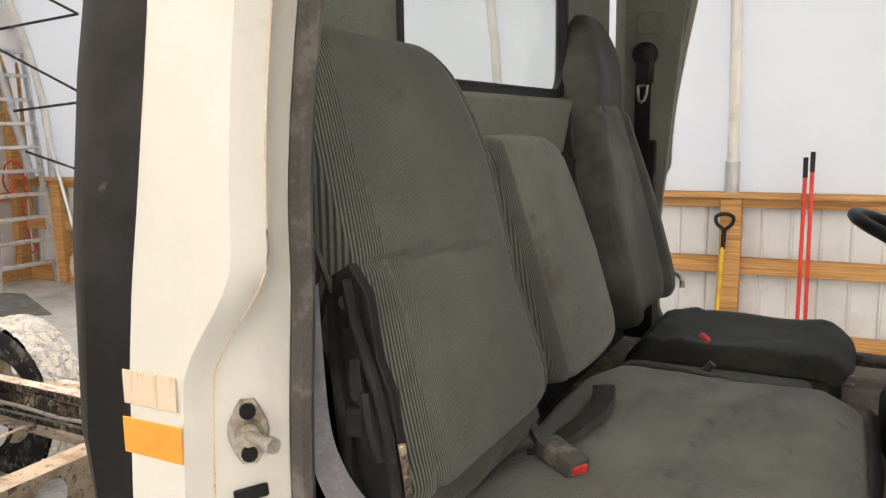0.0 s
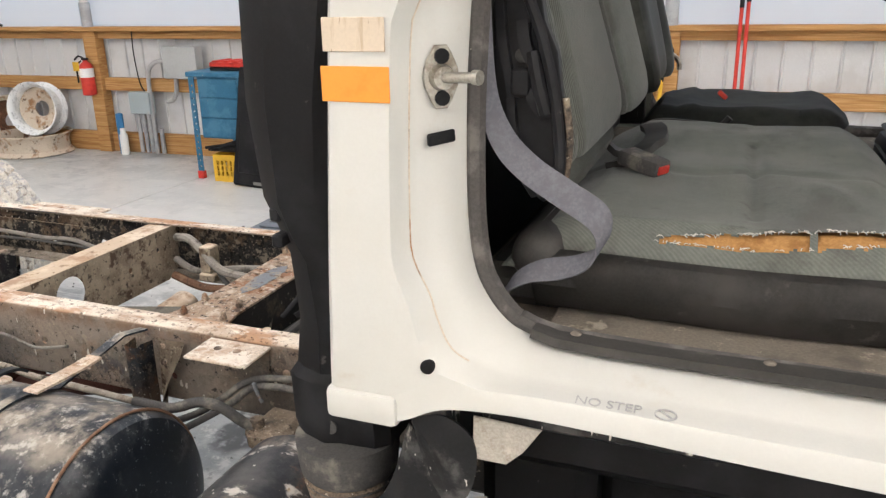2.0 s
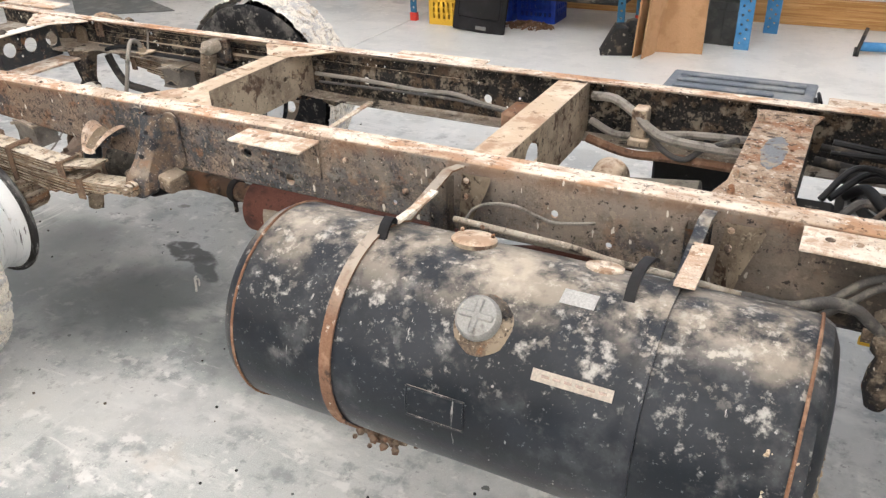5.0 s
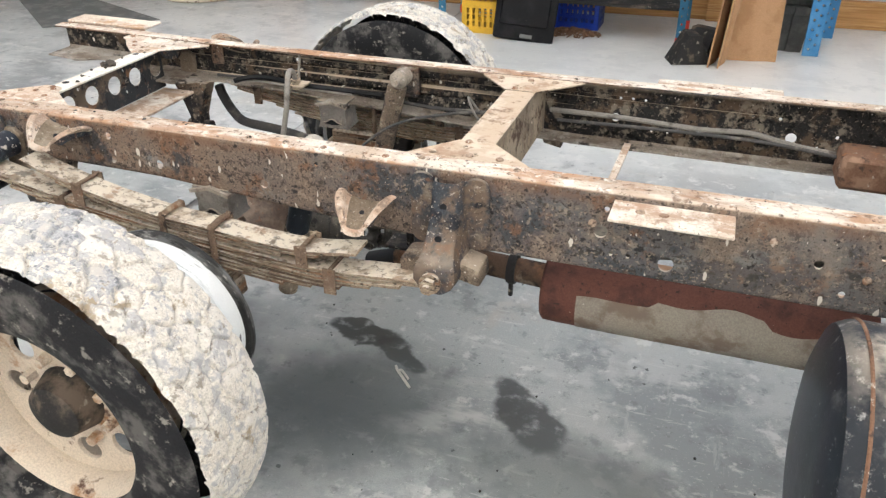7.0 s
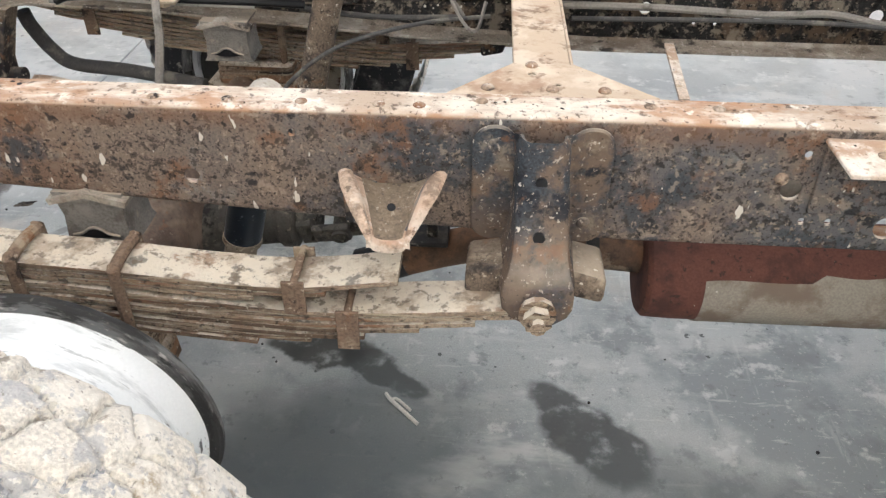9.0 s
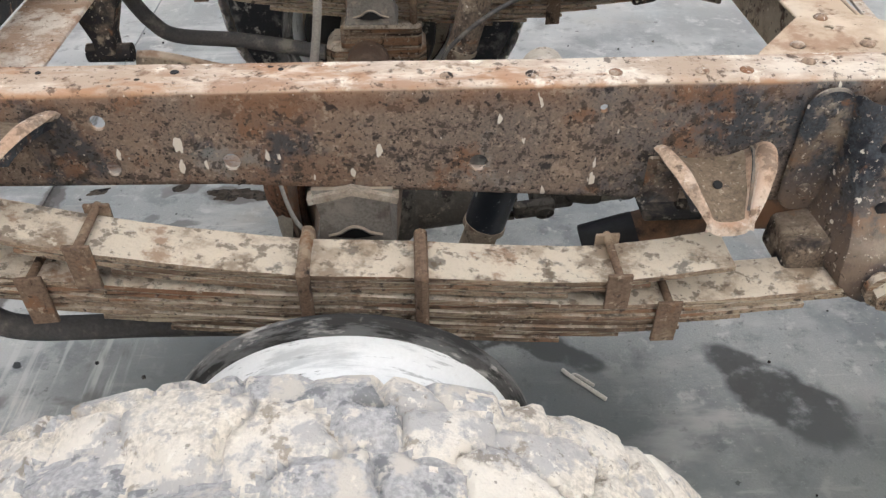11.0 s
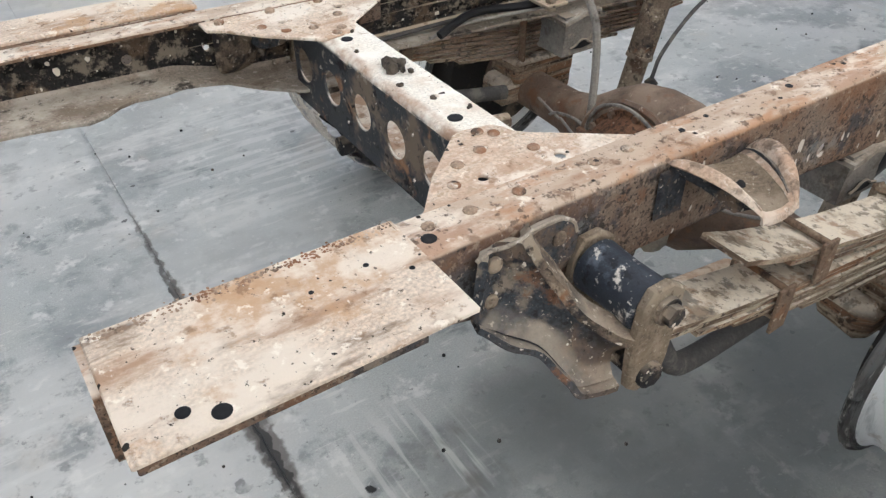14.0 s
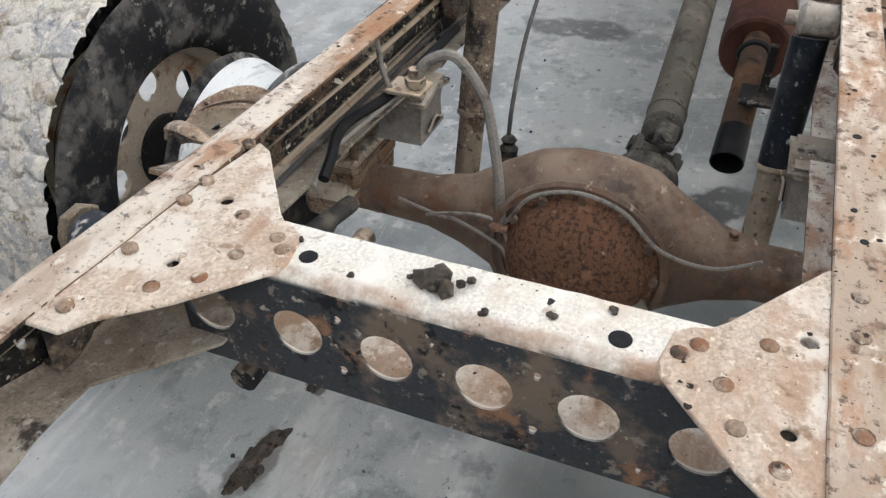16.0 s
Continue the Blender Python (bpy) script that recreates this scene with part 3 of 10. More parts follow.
M_PANEL = material("white_ribbed_wall_metal", (0.60, 0.61, 0.62), [((0.52, 0.52, 0.52), 2, 0.45, 0.65), ((0.45, 0.42, 0.38), 9, 0.62, 0.72, {"amount": 0.4})], rough=0.5, bump=0.04)
M_ALU = material("brushed_aluminium_ladder", (0.62, 0.63, 0.64), [((0.45, 0.45, 0.45), 12, 0.5, 0.65)], rough=0.45, metal=0.6, bump=0.05)
M_BLUE = material("blue_painted_bench_steel", (0.03, 0.13, 0.23), [((0.06, 0.18, 0.29), 6, 0.45, 0.62), ((0.30, 0.28, 0.26), 30, 0.68, 0.73)], rough=0.5, bump=0.08)
M_RACK = material("bright_blue_rack_steel", (0.05, 0.20, 0.42), [((0.09, 0.26, 0.48), 8, 0.45, 0.62), ((0.4, 0.36, 0.3), 30, 0.7, 0.74)], rough=0.5, bump=0.05)
M_CRATE = material("blue_crate_plastic", (0.012, 0.045, 0.36), [((0.02, 0.07, 0.42), 8, 0.45, 0.6)], rough=0.4, bump=0.03)
M_YELLOW = material("yellow_plastic", (0.66, 0.40, 0.035), [((0.5, 0.29, 0.03), 6, 0.5, 0.66)], rough=0.5, bump=0.04)
M_RED = material("red_plastic", (0.60, 0.05, 0.035), [((0.45, 0.03, 0.025), 8, 0.5, 0.66)], rough=0.4, bump=0.03)
M_CARD = material("brown_cardboard", (0.44, 0.27, 0.15), [((0.36, 0.21, 0.11), 5, 0.45, 0.62)], rough=0.9, bump=0.05)
M_GREY = material("grey_storage_plastic", (0.12, 0.125, 0.12), [((0.19, 0.19, 0.18), 7, 0.45, 0.62)], rough=0.6, bump=0.05)
M_CHAIN = material("brown_rusty_chain", (0.15, 0.085, 0.05), [((0.25, 0.15, 0.085), 40, 0.5, 0.6)], rough=0.85, bump=0.6)
M_LABEL = material("cream_label_paper", (0.72, 0.66, 0.58), [((0.56, 0.46, 0.38), 30, 0.55, 0.66)], rough=0.6, bump=0)
M_TAPE1 = material("faded_cream_reflector", (0.60, 0.51, 0.40), [((0.48, 0.38, 0.27), 14, 0.50, 0.62, {"stretch": (4, 1, 0.5)}), ((0.26, 0.18, 0.11), 30, 0.62, 0.67, {"stretch": (3, 1, 0.4)})], rough=0.5, grain=0.02, bump=0.02)
M_TAPE2 = material("orange_reflector_tape", (0.80, 0.31, 0.05), [((0.74, 0.27, 0.04), 10, 0.5, 0.64)], rough=0.4, grain=0.01, bump=0.0)
M_PIPE = material("white_coated_truss_pipe", (0.60, 0.58, 0.54), [((0.48, 0.46, 0.43), 5, 0.5, 0.66)], rough=0.45, bump=0.03)
M_GALV = material("galvanised_pipe", (0.44, 0.45, 0.46), [((0.36, 0.36, 0.37), 8, 0.45, 0.62)], rough=0.45, metal=0.3, bump=0.04)
M_PANELBOX = material("grey_electrical_box", (0.42, 0.43, 0.43), [((0.36, 0.36, 0.36), 4, 0.5, 0.66)], rough=0.5, bump=0.03)
M_PAPER = material("white_label", (0.75, 0.75, 0.74), rough=0.6, bump=0)
M_PRINT = material("faded_label_print", (0.50, 0.40, 0.34), rough=0.6, bump=0)
M_INK = material("grey_print", (0.40, 0.40, 0.40), rough=0.6, bump=0)


def seat_cloth(name, depth, bright=1.0, bands=72, slant=32):
    """Grey-green seat cloth with a fine woven stripe."""
    m = material(name, (0.100 * bright, 0.108 * bright, 0.096 * bright), [((0.150 * bright, 0.157 * bright, 0.139 * bright), 3.2, 0.40, 0.66, {"amount": 0.8}), ((0.085, 0.085, 0.075), 6, 0.52, 0.68, {"amount": 0.7, "stretch": (1, .5, 1)}), ((0.055, 0.055, 0.05), 16, 0.60, 0.70, {"amount": 0.5})], rough=0.9, bump=0)
    nt = m.node_tree
    bsdf = nt.nodes["Principled BSDF"]
    old = bsdf.inputs["Base Color"].links[0].from_socket
    geo = nt.nodes.new("ShaderNodeNewGeometry")
    w = nt.nodes.new("ShaderNodeTexWave")
    w.bands_direction = "Y"
    w.inputs["Scale"].default_value, w.inputs["Distortion"].default_value = bands, 0.4
    turn = nt.nodes.new("ShaderNodeMapping")
    turn.inputs[2].default_value = (0, 0, radians(slant))
    nt.links.new(geo.outputs["Position"], turn.inputs[0])
    nt.links.new(turn.outputs[0], w.inputs["Vector"])
    nt.links.new(mix(nt, times(nt, ramp(nt, w.outputs["Fac"], 0.35, 0.75), depth), old, (0.030, 0.032, 0.028)), bsdf.inputs["Base Color"])
    bsdf.inputs["Sheen Weight"].default_value, bsdf.inputs["Sheen Roughness"].default_value = 0.18, 0.45
    b = nt.nodes.new("ShaderNodeBump")
    b.inputs["Strength"].default_value, b.inputs["Distance"].default_value = 0.25, 0.001
    nt.links.new(w.outputs["Fac"], b.inputs["Height"])
    nt.links.new(b.outputs[0], bsdf.inputs["Normal"])
    return m


M_CLOTH = seat_cloth("grey_green_striped_seat_cloth", 0.95, 1.10, 62, 14)
M_WEAVE = seat_cloth("grey_green_fine_weave", 0.72, 1.08, 100, 14)
M_EDGE = seat_cloth("grey_green_ribbed_edge_cloth", 0.8, 0.98, 80, 14)
M_PLAIN = seat_cloth("grey_green_seat_cloth", 0.15, 1.34)


def membrane():
    """White building fabric that lets daylight through."""
    m = bpy.data.materials.new("white_translucent_fabric")
    m.use_nodes = True
    nt = m.node_tree
    nt.nodes.remove(nt.nodes["Principled BSDF"])
    d, tr, mx = (nt.nodes.new(n) for n in ("ShaderNodeBsdfDiffuse", "ShaderNodeBsdfTranslucent", "ShaderNodeMixShader"))
    shade = mix(nt, ramp(nt, noise_of(nt, 0.8, 4), 0.35, 0.7), (0.95, 0.92, 0.895), (0.90, 0.87, 0.85))
    nt.links.new(shade, tr.inputs[0])
    d.inputs[0].default_value = (0.83, 0.80, 0.765, 1)
    mx.inputs[0].default_value = 0.62
    nt.links.new(d.outputs[0], mx.inputs[1])
    nt.links.new(tr.outputs[0], mx.inputs[2])
    nt.links.new(mx.outputs[0], nt.nodes["Material Output"].inputs[0])
    return m


M_FABRIC = membrane()


def glass():
    """A thin clear pane."""
    m = bpy.data.materials.new("window_glass")
    m.use_nodes = True
    nt = m.node_tree
    nt.nodes.remove(nt.nodes["Principled BSDF"])
    tr, gl, mx = (nt.nodes.new(n) for n in ("ShaderNodeBsdfTransparent", "ShaderNodeBsdfGlossy", "ShaderNodeMixShader"))
    tr.inputs[0].default_value = (0.92, 0.94, 0.93, 1)
    gl.inputs["Roughness"].default_value = 0.02
    mx.inputs[0].default_value = 0.06
    nt.links.new(tr.outputs[0], mx.inputs[1])
    nt.links.new(gl.outputs[0], mx.inputs[2])
    nt.links.new(mx.outputs[0], nt.nodes["Material Output"].inputs[0])
    return m


M_GLASS = glass()


def concrete():
    """Power-floated slab: cloudy greys, scuffs, oil spots and mud marks, with some shade and reflection painted in."""
    m = material("cloudy_grey_concrete", (0.412, 0.432, 0.424), [
        ((0.56, 0.562, 0.55), 0.7, 0.38, 0.64), ((0.25, 0.268, 0.272), 1.9, 0.48, 0.62, {"amount": 0.85}), ((0.64, 0.635, 0.61), 3.2, 0.53, 0.66, {"stretch": (0.5, 1.3, 1), "amount": 0.75}),
        ((0.22, 0.234, 0.236), 6, 0.54, 0.66, {"amount": 0.75}), ((0.47, 0.43, 0.375), 2.3, 0.58, 0.70, {"amount": 0.5}), ((0.68, 0.675, 0.65), 11, 0.56, 0.66, {"amount": 0.7}),
        ((0.19, 0.20, 0.20), 20, 0.58, 0.68, {"amount": 0.6}), ((0.70, 0.69, 0.66), 24, 0.60, 0.68, {"stretch": (0.25, 1.5, 1), "amount": 0.45}), ((0.66, 0.655, 0.63), 16, 0.62, 0.70, {"stretch": (1.6, 0.2, 1), "amount": 0.25}),
        ((0.16, 0.16, 0.16), 45, 0.64, 0.70, {"amount": 0.6}), ((0.62, 0.61, 0.58), 90, 0.60, 0.66, {"amount": 0.5}), ((0.05, 0.05, 0.048), 26, 0.26, 0.30, {"kind": "dots", "amount": 0.85})],
        rough=0.30, spec=0.5, bump=0.08, bump_scale=30, bump_depth=0.002, grain=0.07)
    nt = m.node_tree
    bsdf = nt.nodes["Principled BSDF"]
    col = bsdf.inputs["Base Color"].links[0].from_socket
    geo = nt.nodes.new("ShaderNodeNewGeometry")
    warp = nt.nodes.new("ShaderNodeTexNoise")
    warp.inputs["Scale"].default_value, warp.inputs["Detail"].default_value = 8, 8
    nt.links.new(geo.outputs["Position"], warp.inputs["Vector"])
    add = nt.nodes.new("ShaderNodeMix")
    add.data_type, add.blend_type = "RGBA", "LINEAR_LIGHT"
    add.inputs[0].default_value = 0.075
    nt.links.new(geo.outputs["Position"], add.inputs[6])
    nt.links.new(warp.outputs["Color"], add.inputs[7])
    soft = nt.nodes.new("ShaderNodeTexNoise")
    soft.inputs["Scale"].default_value, soft.inputs["Detail"].default_value = 30, 6
    nt.links.new(geo.outputs["Position"], soft.inputs["Vector"])
    ragged = nt.nodes.new("ShaderNodeMix")
    ragged.data_type, ragged.blend_type = "RGBA", "LINEAR_LIGHT"
    ragged.inputs[0].default_value = 0.022
    nt.links.new(geo.outputs["Position"], ragged.inputs[6])
    nt.links.new(soft.outputs["Color"], ragged.inputs[7])
    blot = ramp(nt, noise_of(nt, 16, 6), 0.25, 0.5)
    # oil and mud spots, joint dirt and wide soft ovals: centre, half sizes, turn, colour, strength
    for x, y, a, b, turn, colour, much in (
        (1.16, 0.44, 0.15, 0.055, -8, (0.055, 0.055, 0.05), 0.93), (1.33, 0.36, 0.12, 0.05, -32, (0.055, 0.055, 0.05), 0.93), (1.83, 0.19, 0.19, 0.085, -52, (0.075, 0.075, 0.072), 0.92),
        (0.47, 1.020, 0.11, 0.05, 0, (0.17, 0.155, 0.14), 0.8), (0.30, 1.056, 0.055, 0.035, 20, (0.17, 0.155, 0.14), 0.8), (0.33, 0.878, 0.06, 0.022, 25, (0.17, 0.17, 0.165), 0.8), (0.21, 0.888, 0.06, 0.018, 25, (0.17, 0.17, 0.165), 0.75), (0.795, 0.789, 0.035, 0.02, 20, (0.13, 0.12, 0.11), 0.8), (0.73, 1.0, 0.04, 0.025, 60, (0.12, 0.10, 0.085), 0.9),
        # the pale oval at 2.5, 4.1 paints grazing reflection onto the far floor
        # wide soft dark ovals: damp marks with shade of truck and wheel painted in
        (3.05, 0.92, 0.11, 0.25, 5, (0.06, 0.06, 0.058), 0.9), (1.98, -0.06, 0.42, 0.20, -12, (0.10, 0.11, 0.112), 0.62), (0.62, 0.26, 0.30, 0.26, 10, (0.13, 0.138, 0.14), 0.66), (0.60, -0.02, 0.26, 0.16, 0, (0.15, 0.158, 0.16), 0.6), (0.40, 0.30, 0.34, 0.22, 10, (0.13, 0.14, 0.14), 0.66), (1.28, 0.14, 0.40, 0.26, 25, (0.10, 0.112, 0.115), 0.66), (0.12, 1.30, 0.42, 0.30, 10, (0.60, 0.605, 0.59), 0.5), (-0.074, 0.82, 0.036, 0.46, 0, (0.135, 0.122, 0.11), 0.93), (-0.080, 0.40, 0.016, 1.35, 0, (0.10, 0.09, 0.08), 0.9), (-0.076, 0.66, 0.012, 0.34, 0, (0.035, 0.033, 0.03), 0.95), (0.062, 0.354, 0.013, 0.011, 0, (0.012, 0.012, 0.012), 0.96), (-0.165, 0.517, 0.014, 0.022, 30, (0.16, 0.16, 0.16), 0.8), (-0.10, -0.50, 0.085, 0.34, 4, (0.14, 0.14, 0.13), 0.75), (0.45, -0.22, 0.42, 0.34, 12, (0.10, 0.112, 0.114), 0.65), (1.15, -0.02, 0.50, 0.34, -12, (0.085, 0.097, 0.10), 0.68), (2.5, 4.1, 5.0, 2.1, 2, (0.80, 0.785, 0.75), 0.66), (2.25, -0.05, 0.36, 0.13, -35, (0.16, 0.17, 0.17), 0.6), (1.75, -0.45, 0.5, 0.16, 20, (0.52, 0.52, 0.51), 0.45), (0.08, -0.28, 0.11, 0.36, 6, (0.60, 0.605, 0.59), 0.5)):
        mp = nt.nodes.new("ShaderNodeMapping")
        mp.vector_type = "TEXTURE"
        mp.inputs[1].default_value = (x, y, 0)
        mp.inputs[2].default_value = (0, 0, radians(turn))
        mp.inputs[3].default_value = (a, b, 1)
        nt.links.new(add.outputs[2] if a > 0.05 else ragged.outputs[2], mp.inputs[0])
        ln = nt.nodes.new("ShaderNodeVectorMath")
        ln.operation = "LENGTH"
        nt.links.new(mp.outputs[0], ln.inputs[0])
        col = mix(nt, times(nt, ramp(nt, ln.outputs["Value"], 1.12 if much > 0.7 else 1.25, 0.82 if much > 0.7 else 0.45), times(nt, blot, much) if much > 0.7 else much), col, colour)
    # scraped patches: fine pale lines across a ragged oval, and wet smears beside them
    for x, y, a, b, turn, stretch, colour, much in ((0.17, 0.36, 0.19, 0.20, 6, (42, 2.2, 1), (0.62, 0.62, 0.60), 0.5), (0.05, 0.14, 0.13, 0.16, 4, (55, 3, 1), (0.60, 0.58, 0.53), 0.8), (0.02, 0.20, 0.09, 0.10, 0, (14, 9, 1), (0.13, 0.125, 0.115), 0.8), (0.29, 0.30, 0.05, 0.12, 8, (22, 5, 1), (0.14, 0.135, 0.125), 0.85), (0.17, 0.24, 0.13, 0.022, 14, (9, 20, 1), (0.16, 0.155, 0.145), 0.8), (0.75, 1.9, 0.8, 0.5, 20, (4, 40, 1), (0.68, 0.67, 0.65), 0.5), (-0.6, 0.5, 0.4, 0.7, 0, (5, 24, 1), (0.66, 0.66, 0.64), 0.4)):
        mp = nt.nodes.new("ShaderNodeMapping")
        mp.vector_type = "TEXTURE"
        mp.inputs[1].default_value = (x, y, 0)
        mp.inputs[2].default_value = (0, 0, radians(turn))
        mp.inputs[3].default_value = (a, b, 1)
        nt.links.new(add.outputs[2], mp.inputs[0])
        ln = nt.nodes.new("ShaderNodeVectorMath")
        ln.operation = "LENGTH"
        nt.links.new(mp.outputs[0], ln.inputs[0])
        lines = ramp(nt, noise_of(nt, 1.0, 3, 0.5, stretch=stretch, shift=x * 9), 0.50, 0.62)
        col = mix(nt, times(nt, times(nt, ramp(nt, ln.outputs["Value"], 1.2, 0.6), lines), much), col, colour)
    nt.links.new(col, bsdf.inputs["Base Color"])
    return m


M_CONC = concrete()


# ---- building blocks ----
def part(name, bm, mat, parent=None, label="", smooth=True):
    """Links a bmesh as one mesh object under a thing or a part."""
    me = bpy.data.meshes.new(name)
    bm.normal_update()
    bm.to_mesh(me)
    bm.free()
    return link(name, me, mat, parent, label, smooth)


def link(name, me, mat, parent=None, label="", smooth=True):
    if not me.materials:
        me.materials.append(mat)
    if smooth and len(me.polygons):
        me.polygons.foreach_set("use_smooth", [True] * len(me.polygons))
        me.set_sharp_from_angle(angle=radians(38))
    ob = new(name, me)
    if parent:
        if parent.parent and parent.parent.parent:
            parent = parent.parent
        ob.parent = parent
        ob.matrix_parent_inverse = Matrix.Translation(-parent.location) if parent.type == "EMPTY" else Matrix.Identity(4)
    if label:
        ob["label"] = label
    return ob


def thing(name, at, label, category, group="", kind=""):
    ob = new(name)
    ob.location = at
    ob.empty_display_size = 0.1
    return tagged(ob, label, category, group, kind)


def box(bm, a, b, bevel=0.0, m=None, seg=1):
    """A box between two corners, with rounded edges."""
    r = bmesh.ops.create_cube(bm, size=1)
    vs = r["verts"]
    size = [abs(p - q) for p, q in zip(a, b)]
    mid = [(p + q) / 2 for p, q in zip(a, b)]
    bmesh.ops.transform(bm, matrix=Matrix.Translation(mid) @ Matrix.Diagonal((*size, 1)), verts=vs)
    if bevel:
        es = list({e for v in vs for e in v.link_edges})
        out = bmesh.ops.bevel(bm, geom=es, offset=bevel, segments=seg, affect="EDGES", profile=0.5)
        vs = list({v for f in out["faces"] for v in f.verts} | {v for v in vs if v.is_valid})
    if m is not None:
        bmesh.ops.transform(bm, matrix=m, verts=vs)
    return vs


def ring(bm, centre, u, v, r, n):
    return [bm.verts.new(centre + r * (math.cos(2 * math.pi * i / n) * u + math.sin(2 * math.pi * i / n) * v)) for i in range(n)]


def bridge(bm, a, b):
    n = len(a)
    for i in range(n):
        bm.faces.new((a[i], a[(i + 1) % n], b[(i + 1) % n], b[i]))


def lathe(bm, p0, axis, profile, n=24, caps=True, wobble=None):
    """Turns a profile of (distance along the axis, radius) about the axis through p0."""
    axis = Vector(axis).normalized()
    u = axis.orthogonal().normalized()
    v = axis.cross(u)
    rings = []
    for d, r in profile:
        rg = ring(bm, Vector(p0) + d * axis, u, v, r, n)
        if wobble:
            for q in rg:
                q.co += wobble(q.co)
        rings.append(rg)
    for a, b in zip(rings, rings[1:]):
        bridge(bm, a, b)
    if caps:
        bm.faces.new(rings[0][::-1])
        bm.faces.new(rings[-1])
    return rings


def rod(bm, a, b, r, r2=None, n=12):
    a, b = Vector(a), Vector(b)
    lathe(bm, a, b - a, [(0, r), ((b - a).length, r if r2 is None else r2)], n)


def smooth_path(pts, per=6):
    """A Catmull-Rom curve through points."""
    pts = [Vector(p) for p in pts]
    q = [2 * pts[0] - pts[1], *pts, 2 * pts[-1] - pts[-2]]
    out = []
    for i in range(1, len(q) - 2):
        for k in range(per):
            t = k / per
            out.append(0.5 * (2 * q[i] + (q[i + 1] - q[i - 1]) * t + (2 * q[i - 1] - 5 * q[i] + 4 * q[i + 1] - q[i + 2]) * t * t + (3 * q[i] - q[i - 1] - 3 * q[i + 1] + q[i + 2]) * t ** 3))
    return [*out, pts[-1]]


def tube(bm, pts, r, n=8, per=6, ribs=0.0):
    pts = smooth_path(pts, per) if per > 1 else [Vector(p) for p in pts]
    up, prev = None, None
    for i, p in enumerate(pts):
        d = (pts[min(i + 1, len(pts) - 1)] - pts[max(i - 1, 0)]).normalized()
        u = d.orthogonal().normalized() if up is None else (up - up.dot(d) * d).normalized()
        up = u
        rg = ring(bm, p, u, d.cross(u), r * (1 + (ribs if i % 2 else 0)), n)
        if prev:
            bridge(bm, prev, rg)
        else:
            bm.faces.new(rg[::-1])
        prev = rg
    bm.faces.new(prev)


def strip(bm, path, width, thick, side=(0, 1, 0)):
    """A flat bar that follows a path; width along side, thickness across."""
    side = Vector(side).normalized()
    prev = None
    path = [Vector(p) for p in path]
    for i, p in enumerate(path):
        d = (path[min(i + 1, len(path) - 1)] - path[max(i - 1, 0)]).normalized()
        n = d.cross(side).normalized()
        rg = [bm.verts.new(p + s * width / 2 * side + t * thick / 2 * n) for s, t in ((-1, -1), (1, -1), (1, 1), (-1, 1))]
        if prev:
            bridge(bm, prev, rg)
        else:
            bm.faces.new(rg[::-1])
        prev = rg
    bm.faces.new(prev)


def plate(name, outline, holes, thick, m, mat, parent=None, label="", bevel=0.0015):
    """A flat plate cut to an outline with round holes (x, y, r) or hole outlines, laid by the pose m; thickness about its plane."""
    cu = bpy.data.curves.new(name, "CURVE")
    cu.dimensions, cu.fill_mode = "2D", "BOTH"
    cu.extrude, cu.bevel_depth, cu.bevel_resolution = max(thick / 2 - bevel, 0.0002), bevel, 0
    loops = [outline]
    for h in holes:
        if isinstance(h[0], (int, float)):
            n = 20 if h[2] > 0.015 else 10
            loops.append([(h[0] + h[2] * math.cos(2 * math.pi * k / n), h[1] + h[2] * (h[3] if len(h) > 3 else 1) * math.sin(2 * math.pi * k / n)) for k in range(n)])
        else:
            loops.append(h)
    for lp in loops:
        s = cu.splines.new("POLY")
        s.points.add(len(lp) - 1)
        for q, (x, y) in zip(s.points, lp):
            q.co = (x, y, 0, 1)
        s.use_cyclic_u = True
    tmp = bpy.data.objects.new(name, cu)
    scene.collection.objects.link(tmp)
    bpy.context.view_layer.update()
    me = bpy.data.meshes.new_from_object(tmp.evaluated_get(bpy.context.evaluated_depsgraph_get()))
    bpy.data.objects.remove(tmp)
    bpy.data.curves.remove(cu)
    me.name = name
    me.transform(m)
    me.materials.clear()
    return link(name, me, mat, parent, label)


XZ = Matrix(((1, 0, 0, 0), (0, 0, -1, 0), (0, 1, 0, 0), (0, 0, 0, 1)))  # drawing x, y -> world x, z


def xz(y):
    return Matrix.Translation((0, y, 0)) @ XZ


def yz(x):
    """drawing x, y -> world y, z in the plane at x."""
    return Matrix(((0, 0, 1, x), (1, 0, 0, 0), (0, 1, 0, 0), (0, 0, 0, 1)))


def xy(z):
    return Matrix.Translation((0, 0, z))


def rounded(x0, y0, x1, y1, r, n=5):
    out = []
    for cx, cy, a in ((x1 - r, y1 - r, 0), (x0 + r, y1 - r, 90), (x0 + r, y0 + r, 180), (x1 - r, y0 + r, 270)):
        out += [(cx + r * math.cos(radians(a + 90 * k / n)), cy + r * math.sin(radians(a + 90 * k / n))) for k in range(n + 1)]
    return out


def dent(amount, scale):
    return lambda co: amount * noise.noise_vector(co * scale)


def roughen(bm, amount, scale, verts=None):
    for v in verts or bm.verts:
        v.co += amount * noise.noise_vector(v.co * scale)


